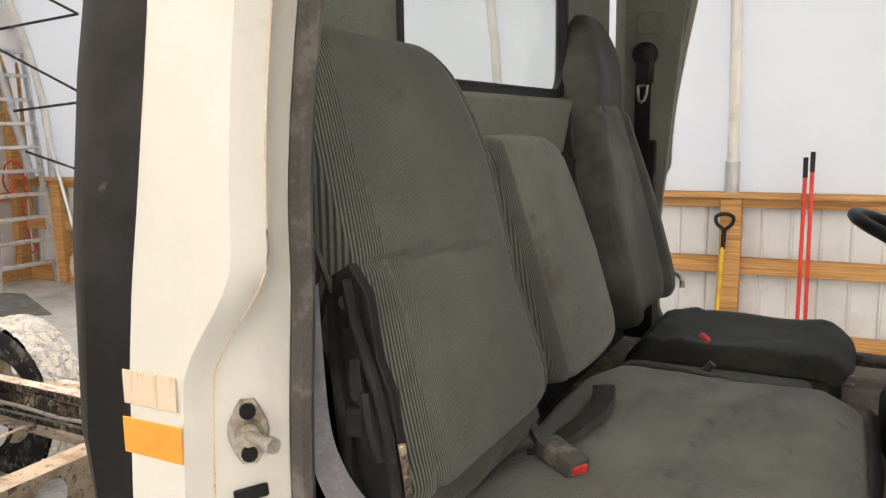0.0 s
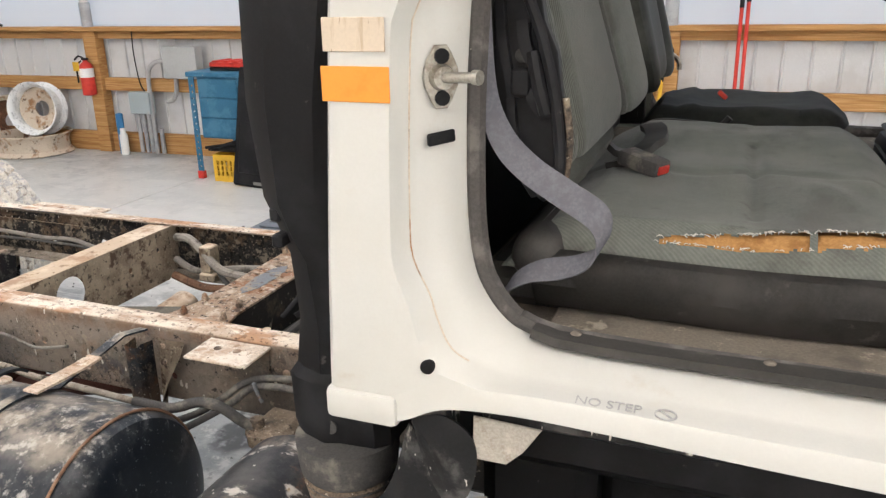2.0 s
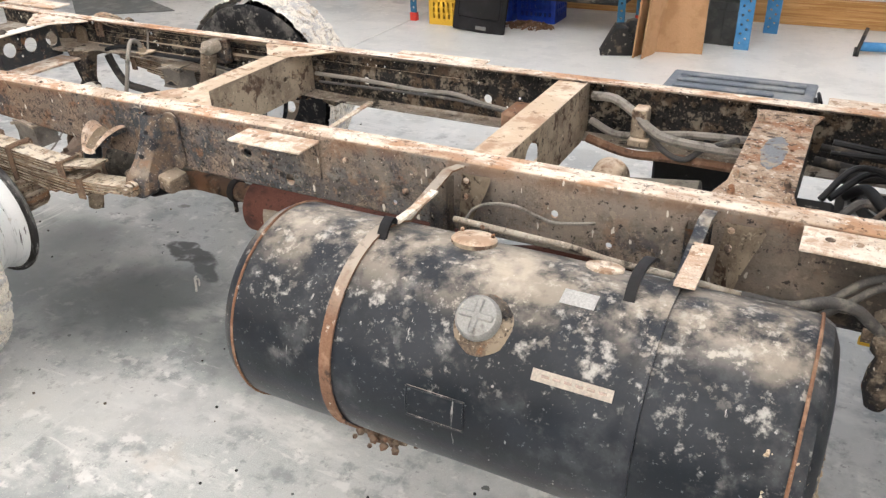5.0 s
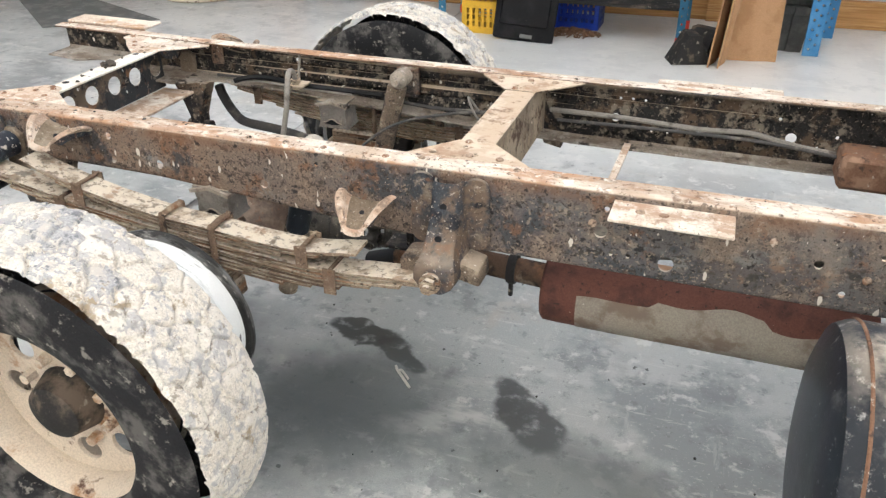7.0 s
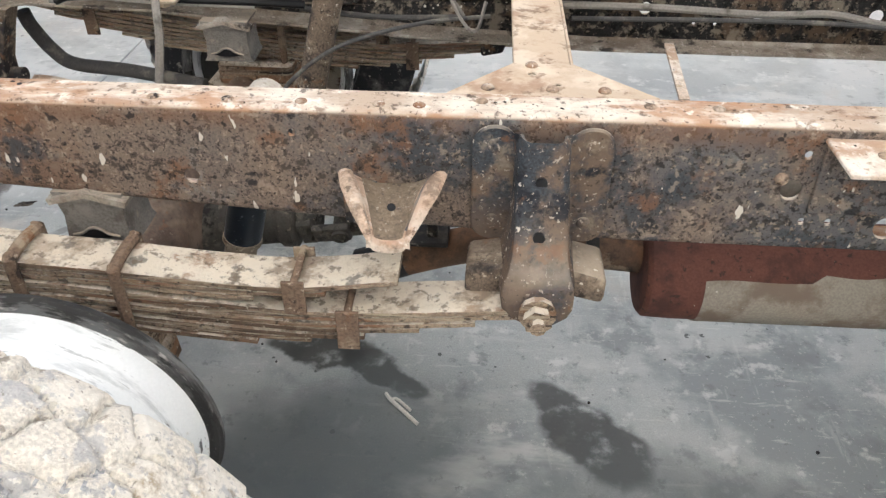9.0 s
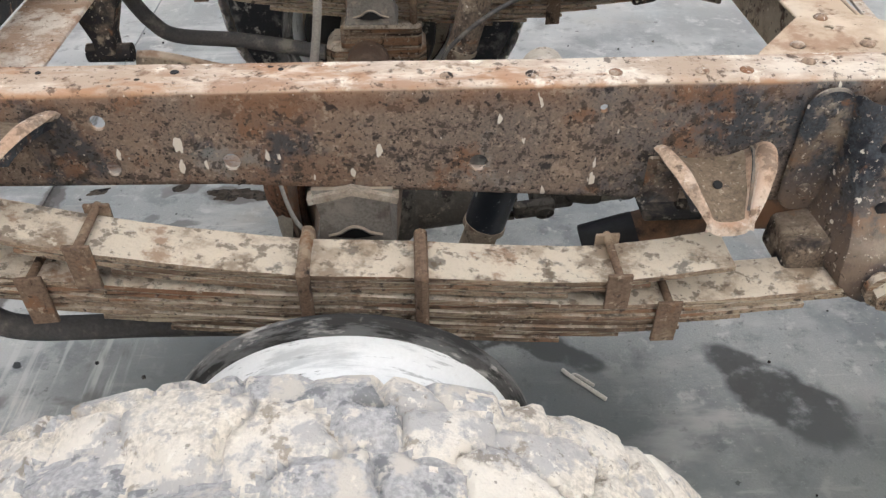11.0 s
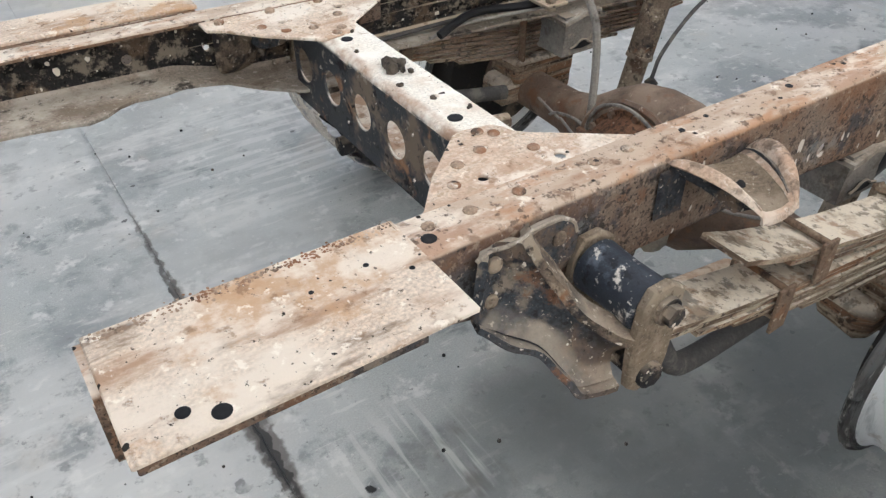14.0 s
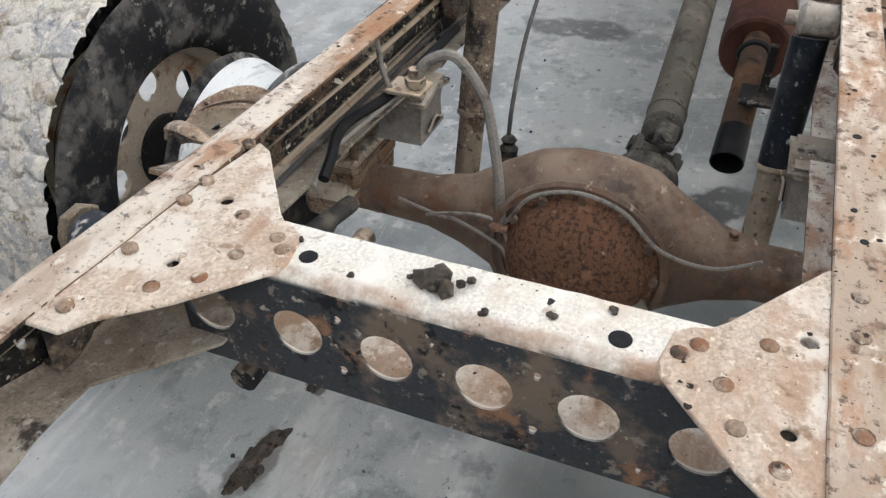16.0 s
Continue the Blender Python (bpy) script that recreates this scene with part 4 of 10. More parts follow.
def clods(bm, centre, size, n, seed, grain=0.02):
    """A heap of small lumps."""
    rnd = random.Random(seed)
    for _ in range(n):
        p = Vector([c + s * rnd.gauss(0, 0.42) for c, s in zip(centre, size)])
        r = grain * rnd.uniform(0.5, 1.4)
        vs = bmesh.ops.create_icosphere(bm, subdivisions=1, radius=r, matrix=Matrix.Translation(p))["verts"]
        for v in vs:
            v.co += 0.4 * r * noise.noise_vector(v.co * 40)


def crust(name, parent, fn, nu, nv, thick, seed, mat, label=""):
    """Caked mud over a surface: fn(u, v) gives a place, the way out and how much lies there; below zero it sinks in."""
    bm = bmesh.new()
    grid = []
    for i in range(nu + 1):
        row = []
        for j in range(nv + 1):
            p, out, much = fn(i / nu, j / nv)
            p = Vector(p)
            k = noise.noise(p * 26 + Vector((seed, 0, 0))) + .6 * noise.noise(p * 70) + .35 * noise.noise(p * 170)
            row.append(bm.verts.new(p + Vector(out) * (thick * min(1.3, max(-.5, much * 1.6 - .55 + .75 * k)))))
        grid.append(row)
    for a, b in zip(grid, grid[1:]):
        for j in range(nv):
            bm.faces.new((a[j], b[j], b[j + 1], a[j + 1]))
    rnd = random.Random(seed)
    for _ in range(420):
        u, v = rnd.random(), rnd.random()
        p, out, much = fn(u, v)
        if much < .45 or rnd.random() > much:
            continue
        e = Vector([rnd.gauss(0, 1) for _ in range(3)]).normalized() * rnd.uniform(.004, .013)
        p = Vector(p) + Vector(out) * thick * rnd.uniform(.5, 1.1)
        tube(bm, [p - e, p, p + e], rnd.uniform(.0007, .0016), 4, 1)
    bmesh.ops.recalc_face_normals(bm, faces=bm.faces)
    return tagged(part(name, bm, mat, parent, label), kind="stuff")


def lettering(text, size, m, mat, parent=None, name="lettering"):
    cu = bpy.data.curves.new(name, "FONT")
    cu.body, cu.size, cu.extrude, cu.align_x = text, size, 0.0004, "CENTER"
    tmp = bpy.data.objects.new(name, cu)
    scene.collection.objects.link(tmp)
    bpy.context.view_layer.update()
    me = bpy.data.meshes.new_from_object(tmp.evaluated_get(bpy.context.evaluated_depsgraph_get()))
    bpy.data.objects.remove(tmp)
    me.transform(m)
    me.materials.clear()
    return link(name, me, mat, parent, "", False)


# ---- the building ----
def wall_y(x):
    return 5.66 + 0.03 * x


floor_bm = bmesh.new()
box(floor_bm, (-30, -30, -0.15), (-0.094, 40, 0.0))
box(floor_bm, (-0.078, -30, -0.15), (40, 40, 0.0))
box(floor_bm, (-0.1, -30, -0.15), (-0.07, 40, -0.006))
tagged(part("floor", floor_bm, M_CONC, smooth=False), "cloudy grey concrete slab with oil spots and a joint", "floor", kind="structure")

NORTH = Matrix.Translation((0, 5.66, 0)) @ Matrix.Rotation(math.atan(0.03), 4, "Z")
RIBX = (-4.12, -2.03, 0.06, 2.14, 4.23, 6.32, 8.4)


def wall_run(name, length0, length1, top, m, label, posts, girts):
    """A low timber-framed wall lined with ribbed metal; local x along it, local y outward."""
    bm = bmesh.new()
    x = length0
    prof = []
    while x < length1:
        prof += [(x, 0.06), (x + 0.19, 0.06), (x + 0.20, 0.042), (x + 0.212, 0.042), (x + 0.222, 0.06)]
        x += 0.228
    lo = [bm.verts.new((px, py, 0)) for px, py in prof]
    hi = [bm.verts.new((px, py, top)) for px, py in prof]
    lo2 = [bm.verts.new((px, 0.10, 0)) for px, py in prof]
    hi2 = [bm.verts.new((px, 0.10, top)) for px, py in prof]
    for i in range(len(prof) - 1):
        bm.faces.new((lo[i], lo[i + 1], hi[i + 1], hi[i]))
        bm.faces.new((hi[i], hi[i + 1], hi2[i + 1], hi2[i]))
        bm.faces.new((lo2[i + 1], lo2[i], hi2[i], hi2[i + 1]))
    bmesh.ops.transform(bm, matrix=m, verts=bm.verts)
    wall = tagged(part(name, bm, M_PANEL, smooth=False), label, "wall", kind="structure")
    for z0, z1, y0 in girts:
        g = bmesh.new()
        n = max(1, round((length1 - length0) / 4.2))
        box(g, (length0, y0, z0), (length1, 0.04, z1), 0.004, m)
        part("girt", g, M_WOOD, wall, "yellow pine rail", smooth=False)
    for px in posts:
        g = bmesh.new()
        box(g, (px - 0.085, -0.10, 0), (px + 0.085, 0.038, top - 0.005), 0.005, m)
        part("post", g, M_WOOD, wall, "square yellow pine post", smooth=False)
    return wall


GIRTS = ((1.355, 1.40, -0.14), (1.27, 1.353, -0.045), (0.70, 0.84, -0.045), (0.0, 0.22, -0.045))
wall_run("wall_north", -4.85, 14, 1.36, NORTH, "low white ribbed metal wall with yellow pine rails", RIBX, GIRTS)
wall_run("wall_south", -4.6, 14, 1.36, Matrix.Translation((0, -6.4, 0)) @ Matrix.Rotation(math.pi + math.atan(0.03), 4, "Z") @ Matrix.Translation((-9.4, 0, 0)), "low white ribbed metal wall with yellow pine rails", (), GIRTS)
WEST = Matrix.Translation((-4.72, 0, 0)) @ Matrix.Rotation(math.pi / 2 + math.atan(0.03), 4, "Z")
wall_run("wall_west", -6.6, 5.85, 4.2, WEST, "tall white ribbed metal end wall with timber rails", (5.42,), ((2.12, 2.24, -0.045), (1.08, 1.20, -0.045), (0.0, 0.16, -0.045)))


def arch(x):
    """Outline of the fabric roof at x, from the north wall over to the south wall."""
    yn, ys = wall_y(x) + 0.02, wall_y(x) - 12.0
    mid, half = (yn + ys) / 2, (yn - ys) / 2
    return [(mid + half * math.copysign(abs(math.cos(a)) ** 0.85, math.cos(a)), 1.38 + 5.2 * math.sin(a) ** 0.9) for a in [math.pi * k / 28 for k in range(29)]]


bm = bmesh.new()
prev = None
for x in [-4.9 + 0.5 * k for k in range(39)]:
    row = [bm.verts.new((x, y, z)) for y, z in arch(x)]
    if prev:
        for i in range(28):
            bm.faces.new((prev[i], prev[i + 1], row[i + 1], row[i]))
    prev = row
tagged(part("ceiling", bm, M_FABRIC), "white translucent fabric roof stretched over steel arches", "roof", kind="structure")
for nm, x in (("wall_east", 14.1), ("wall_west_gable", -4.88)):
    bm = bmesh.new()
    top = arch(x)
    f0 = bm.faces.new([bm.verts.new((x, y, z)) for y, z in top] + [bm.verts.new((x, top[-1][0], 0.0)), bm.verts.new((x, top[0][0], 0.0))])
    tagged(part(nm, bm, M_FABRIC, smooth=False), "white translucent fabric end wall", "wall", kind="structure")
for x in RIBX:
    rib = thing("truss_arch", (x, wall_y(x), 1.4), "grey steel pipe arch with bracing under the fabric roof", "roof truss", "roof arches")
    pts = arch(x)
    bm = bmesh.new()
    tube(bm, [(x, y - 0.10 * (1 if i < 14 else -1) * abs(math.cos(math.pi * i / 28)), z - 0.10 * math.sin(math.pi * i / 28) + (0.02 if i in (0, 28) else 0)) for i, (y, z) in enumerate(pts)], 0.045, 10, 2)
    part("arch_pipe", bm, M_PIPE, rib)
    bm = bmesh.new()
    rod(bm, (x, pts[0][0] - 0.10, 1.40), (x, pts[0][0] - 0.105, 1.66), 0.06, None, 12)
    part("pipe_sleeve", bm, M_GALV, rib)
"""west truss: braces by the end wall"""
tr = thing("wind_brace", (-4.3, 5.4, 1.4), "dark steel truss struts beside the end wall", "roof truss")
bm = bmesh.new()
tube(bm, [(-4.35, 5.30, 1.40), (-4.33, 5.12, 2.2), (-4.32, 4.85, 3.2), (-4.30, 4.35, 4.4)], 0.05, 10)
part("chord", bm, M_GALV, tr)
for a, b in (((-4.33, 5.22, 1.75), (-3.2, 5.42, 1.42)), ((-4.32, 5.1, 2.25), (-2.9, 5.2, 2.35)), ((-2.9, 5.2, 2.35), (-4.31, 4.9, 3.05)), ((-4.31, 4.86, 3.2), (-2.75, 4.95, 3.3)), ((-2.75, 4.95, 3.3), (-4.3, 4.55, 4.1))):
    bm = bmesh.new()
    rod(bm, a, b, 0.016, None, 8)
    part("strut", bm, M_DARK, tr)


# ---- the truck: frame ----
truck = thing("truck", (2.5, 0.425, 0), "stripped white cab-over truck with a bare rusty frame", "truck")
TOP = 0.907
RAD = 0.016


def bottom(x):
    return float(np.interp(x, (-0.4, -0.02, 0.10, 0.75, 1.15, 1.40, 1.80, 6.0), (0.800, 0.795, 0.762, 0.752, 0.724, 0.706, 0.689, 0.680)))


RAIL_HOLES = [(0.764, 0.796, .014), (1.104, .786, .014), (0.602, .789, .012), (0.60, .862, .012), (2.179, .738, .02), (2.02, .80, .018), (2.05, .745, .007), (2.09, .745, .007), (2.03, .86, .008), (2.07, .86, .008),
              (2.50, .80, .012), (2.56, .735, .009), (2.62, .84, .008), (3.05, .80, .012), (3.2, .74, .010), (3.5, .76, .012), (3.92, .78, .012), (-0.2, .84, .01), (0.02, .86, .007), (0.03, .83, .006), (0.02, .80, .006), (1.27, .868, .007)]


def rail(side):
    """side 0: the rail with its web at y 0; 1: its mirror at 0.85."""
    face = 0.0035 if side == 0 else 0.8465
    xs = [-0.36, -0.02, 0.07, 0.10, 0.33, 0.45, 0.75, 0.90, 1.15, 1.40, 1.80, 3.0, 6.0]
    outline = [(x, bottom(x) + RAD) for x in xs] + [(x, TOP - RAD) for x in (6.0, 0.90, 0.33, 0.07, -0.36)]
    holes = RAIL_HOLES if side == 0 else [(1.93, .778, .016), (2.471, .772, .018), (2.2, .765, .014), (1.94, .845, .006), (1.98, .846, .006), (2.02, .845, .006), (2.35, .83, .006), (2.43, .83, .007), (2.60, .79, .007), (2.55, .75, .006), (2.05, .745, .006), (2.1, .745, .006), (2.38, .78, .006), (0.35, .875, .012), (0.75, .86, .01), (0.78, .81, .008), (1.15, .80, .014), (-.1, .84, .012), (0.05, .83, .008)]
    r = plate("frame_rail", outline, holes, 0.007, xz(face), M_RUST if side == 0 else M_WEB, truck, "rusty channel rail, black paint flaking" if side == 0 else "")
    for z_of, nm in ((lambda x: TOP, "top_flange"), (bottom, "bottom_flange")):
        bm = bmesh.new()
        prev = None
        for k in range(213):
            x = -0.36 + 0.03 * k
            wide = float(np.interp(x, (0.0, 0.4, 1.2, 2.0), (0.079, 0.077, 0.070, 0.072))) if side == 0 else 0.064
            if nm == "bottom_flange" and side == 0 and x < 0.0:
                wide -= 0.02
            if nm == "bottom_flange" and side == 1:
                wide = float(np.interp(x, (-.31, -.195, -.135, -.08, .07, .11, .18, .27, .36, .42), (.131, .15, .10, .105, .068, .10, .155, .16, .10, .064)))
            s = -1 if nm == "top_flange" else 1
            wav = 0.0010 * noise.noise((x * 9, side, 0)) + 0.0005 * noise.noise((x * 45, side, 3))
            nick = 0.0016 * noise.noise((x * 60, side, 7 + s))
            arc = [(RAD - RAD * math.sin(radians(a)), RAD - RAD * math.cos(radians(a))) for a in range(0, 91, 15)]
            inn = [(RAD - (RAD - .007) * math.sin(radians(a)), RAD - (RAD - .007) * math.cos(radians(a))) for a in range(90, -1, -30)]
            sec = [(wide - .002 + nick, 0.0)] + arc + inn + [(wide + nick, .007), (wide + nick, .002)]
            row = [bm.verts.new((x, y if side == 0 else 0.85 - y, z_of(x) + s * d + wav * min(1, y / .02))) for y, d in sec]
            if prev:
                bridge(bm, prev, row)
            else:
                bm.faces.new(row)
            prev = row
        bm.faces.new(prev[::-1])
        bmesh.ops.recalc_face_normals(bm, faces=bm.faces)
        part(nm, bm, M_RUST if nm == "top_flange" or side == 0 else M_UNDER, r, "dust-covered rusty flange" if nm == "top_flange" else "dust settled on the lower flange")
    return r


rails = (rail(0), rail(1))


# the far rail spreads a little towards its rear end
def spread(x):
    return float(np.interp(x, (-.36, .07, .33, .9), (.055, .035, .018, 0)))


for ob in (rails[1], *rails[1].children):
    for v in ob.data.vertices:
        v.co.y += spread(v.co.x)


def rivets(parent, spots, r=0.0105, h=0.006, axis=(0, 0, 1), mat=None):
    """Domed rivet heads, one object each on one mesh."""
    bm = bmesh.new()
    lathe(bm, (0, 0, 0), axis, [(-0.004, r), (h * 0.35, r), (h * 0.8, r * 0.75), (h, r * 0.35)], 10)
    me = bpy.data.meshes.new("rivet")
    bm.to_mesh(me)
    bm.free()
    for p in spots:
        ob = link("rivet", me, mat or M_LIP, parent)
        ob.location = p


# gusseted rear crossmember with lightening holes; its top edge is rolled
CX, CT = 0.192, 0.9005
cm = plate("crossmember", [(0.075, 0.728), (0.775, 0.728), (0.775, CT - .014), (0.075, CT - .014)], [(y, 0.812, 0.034) for y in (.735, .618, .506, .392, .279, .166)] + [(.562, .852, .006), (.562, .772, .007), (.335, .852, .006), (.335, .768, .007), (.45, .855, .004), (.22, .755, .005)], 0.006, yz(CX), M_NAVY, truck, "dark crossmember with a row of round holes")
bm = bmesh.new()
prev = None
for k in range(57):
    y = 0.08 + 0.0125 * k
    wav = 0.0008 * noise.noise((y * 14, 5, 0))
    sec = [(.272, CT), (.208, CT)] + [(.206 - .017 * math.sin(radians(a)), CT - .014 + .014 * math.cos(radians(a))) for a in range(15, 91, 15)] + [(.195, CT - .0145), (.2, CT - .009), (.208, CT - .006), (.272, CT - .006)]
    row = [bm.verts.new((x + .0015 * noise.noise((y * 40, 2, 0)) * (x > .27), y, z + wav)) for x, z in sec]
    if prev:
        bridge(bm, prev, row)
    else:
        bm.faces.new(row)
    prev = row
bm.faces.new(prev[::-1])
bmesh.ops.recalc_face_normals(bm, faces=bm.faces)
part("top_plate", bm, M_XTOP, cm, "pale dusty rolled top edge")
bm = bmesh.new()
box(bm, (0.197, 0.09, 0.716), (0.335, 0.76, 0.727), 0.003)
part("bottom_plate", bm, M_DUSTY, cm)
for y, x, r in ((.610, .224, .011), (.264, .222, .012)):
    bm = bmesh.new()
    lathe(bm, (x, y, CT - .004), (0, 0, 1), [(0, r * .9), (.0045, r), (.0052, r * .8), (.0046, r * .3)], 16)
    part("hole", bm, M_BLACK, cm)
for s in (1, -1):
    fy = (lambda y: y) if s == 1 else (lambda y: 0.85 - y)
    out = [(.03, fy(.066)), (.057, fy(.085)), (.107, fy(.145)), (.188, fy(.219)), (.205, fy(.224)), (.250, fy(.216)), (.262, fy(.200)), (.266, fy(.184)), (.282, fy(.168)), (.398, fy(.081)), (.41, fy(.06)), (.03, fy(.05 if s == 1 else .004))]
    g = plate("gusset", out, [(.16, fy(.107), .009), (.281, fy(.095), .010), (.243, fy(.138), .004)], 0.006, xy(CT - .0005), M_DUSTY, truck, "pale dust-coated gusset plate with rivets")
    rivets(g, [(.149, fy(.150), CT + .002), (.196, fy(.165), CT + .002), (.239, fy(.192), CT + .002), (.222, fy(.208), CT + .002), (.262, fy(.130), CT + .002), (.118, fy(.112), CT + .002)], .0095, .0045)
rivets(rails[0], [(x, 0.050, TOP) for x in (0.04, 0.10, 0.175, 0.30, 0.36)] + [(x, .024, TOP) for x in (1.06, 1.173, 1.284, 1.40, 1.46)] + [(x, .044, TOP) for x in (1.552, 1.80, 1.9)], 0.0095, 0.004)
rivets(rails[1], [(x, 0.80, TOP) for x in (0.06, 0.16, 0.26, 0.305, 0.40, 1.5, 1.62, 1.8)], 0.0095, 0.004)
for x, y, r in ((.028, .03, .010), (.70, .05, .006), (.52, .055, .004), (.46, .045, .005), (.84, .052, .004)):
    bm = bmesh.new()
    lathe(bm, (x, y, TOP - .004), (0, 0, 1), [(0, r * .9), (.0045, r), (.0052, r * .8), (.0046, r * .3)], 14)
    part("hole", bm, M_BLACK, rails[0])

# middle crossmember with gussets at x 1.65
bm = bmesh.new()
box(bm, (1.60, 0.10, 0.891), (1.70, 0.75, 0.899), 0.003)
mid = part("crossmember", bm, M_CROSS, truck, "flat rusty crossmember bar between gussets")
plate("web", [(0.05, .73), (0.80, .73), (0.80, .90), (0.05, .90)], [(.62, .82, .012), (.30, .82, .01), (.2, .8, .008)], 0.006, yz(1.697), M_CROSS, mid)
for s in (1, -1):
    fy = (lambda y: y) if s == 1 else (lambda y: 0.85 - y)
    g = plate("gusset", [(1.49, fy(.06)), (1.50, fy(.083)), (1.60, fy(.20)), (1.70, fy(.20)), (1.82, fy(.083)), (1.83, fy(.06))], [(1.63, fy(.16), .008), (1.67, fy(.12), .006)], 0.006, xy(0.9000), M_CROSS, truck)
    rivets(g, [(1.56, fy(.10), .903), (1.66, fy(.10), .903), (1.74, fy(.10), .903), (1.63, fy(.19), .903)])
# deep crossmember with one large hole at x 2.82
bm = bmesh.new()
box(bm, (2.765, 0.03, 0.889), (2.875, 0.79, 0.898), 0.004)
deep = part("crossmember", bm, M_CROSS, truck, "dusty crossmember with one large round hole")
plate("web", [(0.04, .74), (.12, .70), (.74, .70), (.81, .74), (.81, .90), (0.04, .90)], [(.278, .812, .062), (.55, .80, .012), (.70, .83, .01)], 0.007, yz(2.872), M_CROSS, deep)
bm = bmesh.new()
box(bm, (2.79, 0.12, 0.700), (2.87, 0.74, 0.707), 0.002)
part("bottom_plate", bm, M_CROSS, deep)
# wide bolted crossmember at x 3.5
front = plate("crossmember", [(3.41, .085), (3.62, .085), (3.60, .17), (3.60, .70), (3.62, .775), (3.43, .775), (3.44, .70), (3.44, .20)], [(3.475, y, .010) for y in (.25, .34, .46, .58, .66)] + [(3.565, y, .008) for y in (.25, .34, .46, .58, .66)], 0.008, xy(0.885), M_LIP, truck, "wide drilled crossmember with grey paint left in its middle")
bm = bmesh.new()
box(bm, (3.592, 0.09, 0.72), (3.600, 0.76, 0.884), 0.002)
part("web", bm, M_DARK, front)
rnd = random.Random(5)
plate("paint_patch", [(3.521 + .034 * math.cos(a) * rnd.uniform(.86, 1.06), .43 + .125 * math.sin(a) * rnd.uniform(.92, 1.04)) for a in [2 * math.pi * k / 40 for k in range(40)]], [], .0012, xy(.8896), M_LIDP, front, "blue-grey paint left in the middle", .0002)
rivets(front, [(3.455, .22, .889), (3.58, .21, .889), (3.455, .66, .889), (3.585, .70, .889), (3.46, .12, .889), (3.59, .12, .889)], 0.010, 0.024)


def mount(name, x0, x1, side, z, drop, out=0.104, inner=0.0):
    """Body-mount angle: a flat leg over a leg against the web."""
    f = (lambda y: y) if side == 0 else (lambda y: 0.85 - y)
    bm = bmesh.new()
    box(bm, (x0, f(-out), z - 0.008), (x1, f(inner), z), 0.002)
    roughen(bm, 0.0012, 20)
    a = part(name, bm, M_DECK if x0 < 0 else M_DUSTY, truck, "dust-covered body mount angle")
    bm = bmesh.new()
    box(bm, (x0 + 0.004, f(-0.009), z - drop), (x1 - 0.004, f(-0.001), z - 0.009), 0.002)
    part("leg", bm, M_RUST, a)
    rnd = random.Random(int(x0 * 100))
    for _ in range(2 if x0 > 0 else 0):
        px = rnd.uniform(x0 + 0.05, x1 - 0.05)
        rivets(a, [(px, f(-0.05), z)], 0.011, 0.003)
    return a


mount("mount_angle", 2.045, 2.312, 0, 0.890, 0.125)
mount("mount_angle", 2.045, 2.43, 1, 0.888, 0.12)
mount("mount_angle", 3.64, 3.82, 0, 0.897, 0.10, 0.115)
mount("mount_angle", 3.62, 3.88, 1, 0.890, 0.10, 0.115)
rear_mount = mount("mount_angle", -0.352, 0.006, 0, 0.914, 0.13, 0.106, 0.080)
far_mount = mount("mount_angle", -0.352, 0.05, 1, 0.914, 0.13, 0.107, 0.0)
for ob in (far_mount, *far_mount.children):
    for v in ob.data.vertices:
        v.co.y += spread(v.co.x)
bm = bmesh.new()
clods(bm, (-0.17, 0.070, 0.9145), (0.36, 0.012, 0.001), 420, 5, 0.0018)
for v in bm.verts:
    v.co.x = min(max(v.co.x, -0.345), 0.0)
    v.co.z = .9142 + (v.co.z - .9142) * .45
for x, y, r in ((-.296, -.072, .0075), (-.266, -.090, .0098), (-.02, -.012, .0035), (-.060, .020, .0035), (-.13, .012, .003)):
    hole = bmesh.new()
    lathe(hole, (x, y, .9125), (0, 0, 1), [(0, r * .9), (.002, r), (.0026, r * .8), (.0022, r * .3)], 20)
    part("hole", hole, M_BLACK, rear_mount)
tagged(part("rust_scale", bm, M_LIP, rear_mount, "loose rust scale"), kind="stuff")
bm = bmesh.new()
clods(bm, (0.232, 0.452, 0.906), (0.02, 0.03, 0.006), 14, 9, 0.010)
tagged(part("dirt_lump", bm, M_WETMUD, cm), kind="stuff")
for k in range(9):
    rnd = random.Random(60 + k)
    bm = bmesh.new()
    clods(bm, (rnd.uniform(0.205, 0.262), rnd.uniform(0.2, 0.66), 0.902), (0.004, 0.004, 0.002), 3, 70 + k, 0.004)
    tagged(part("dirt_lump", bm, M_WETMUD, cm), kind="stuff")


# ---- springs ----
MAIN = [(.25, .772), (.5, .722), (.8, .681), (.94, .672), (1.14, .652), (1.35, .642), (1.64, .664)]
HELP = [(.385, .828), (.5, .787), (.66, .747), (.84, .716), (.94, .708), (1.03, .702), (1.14, .692), (1.28, .687), (1.44, .708)]


def z_on(pts, x):
    return float(np.interp(x, [p[0] for p in pts], [p[1] for p in pts]))


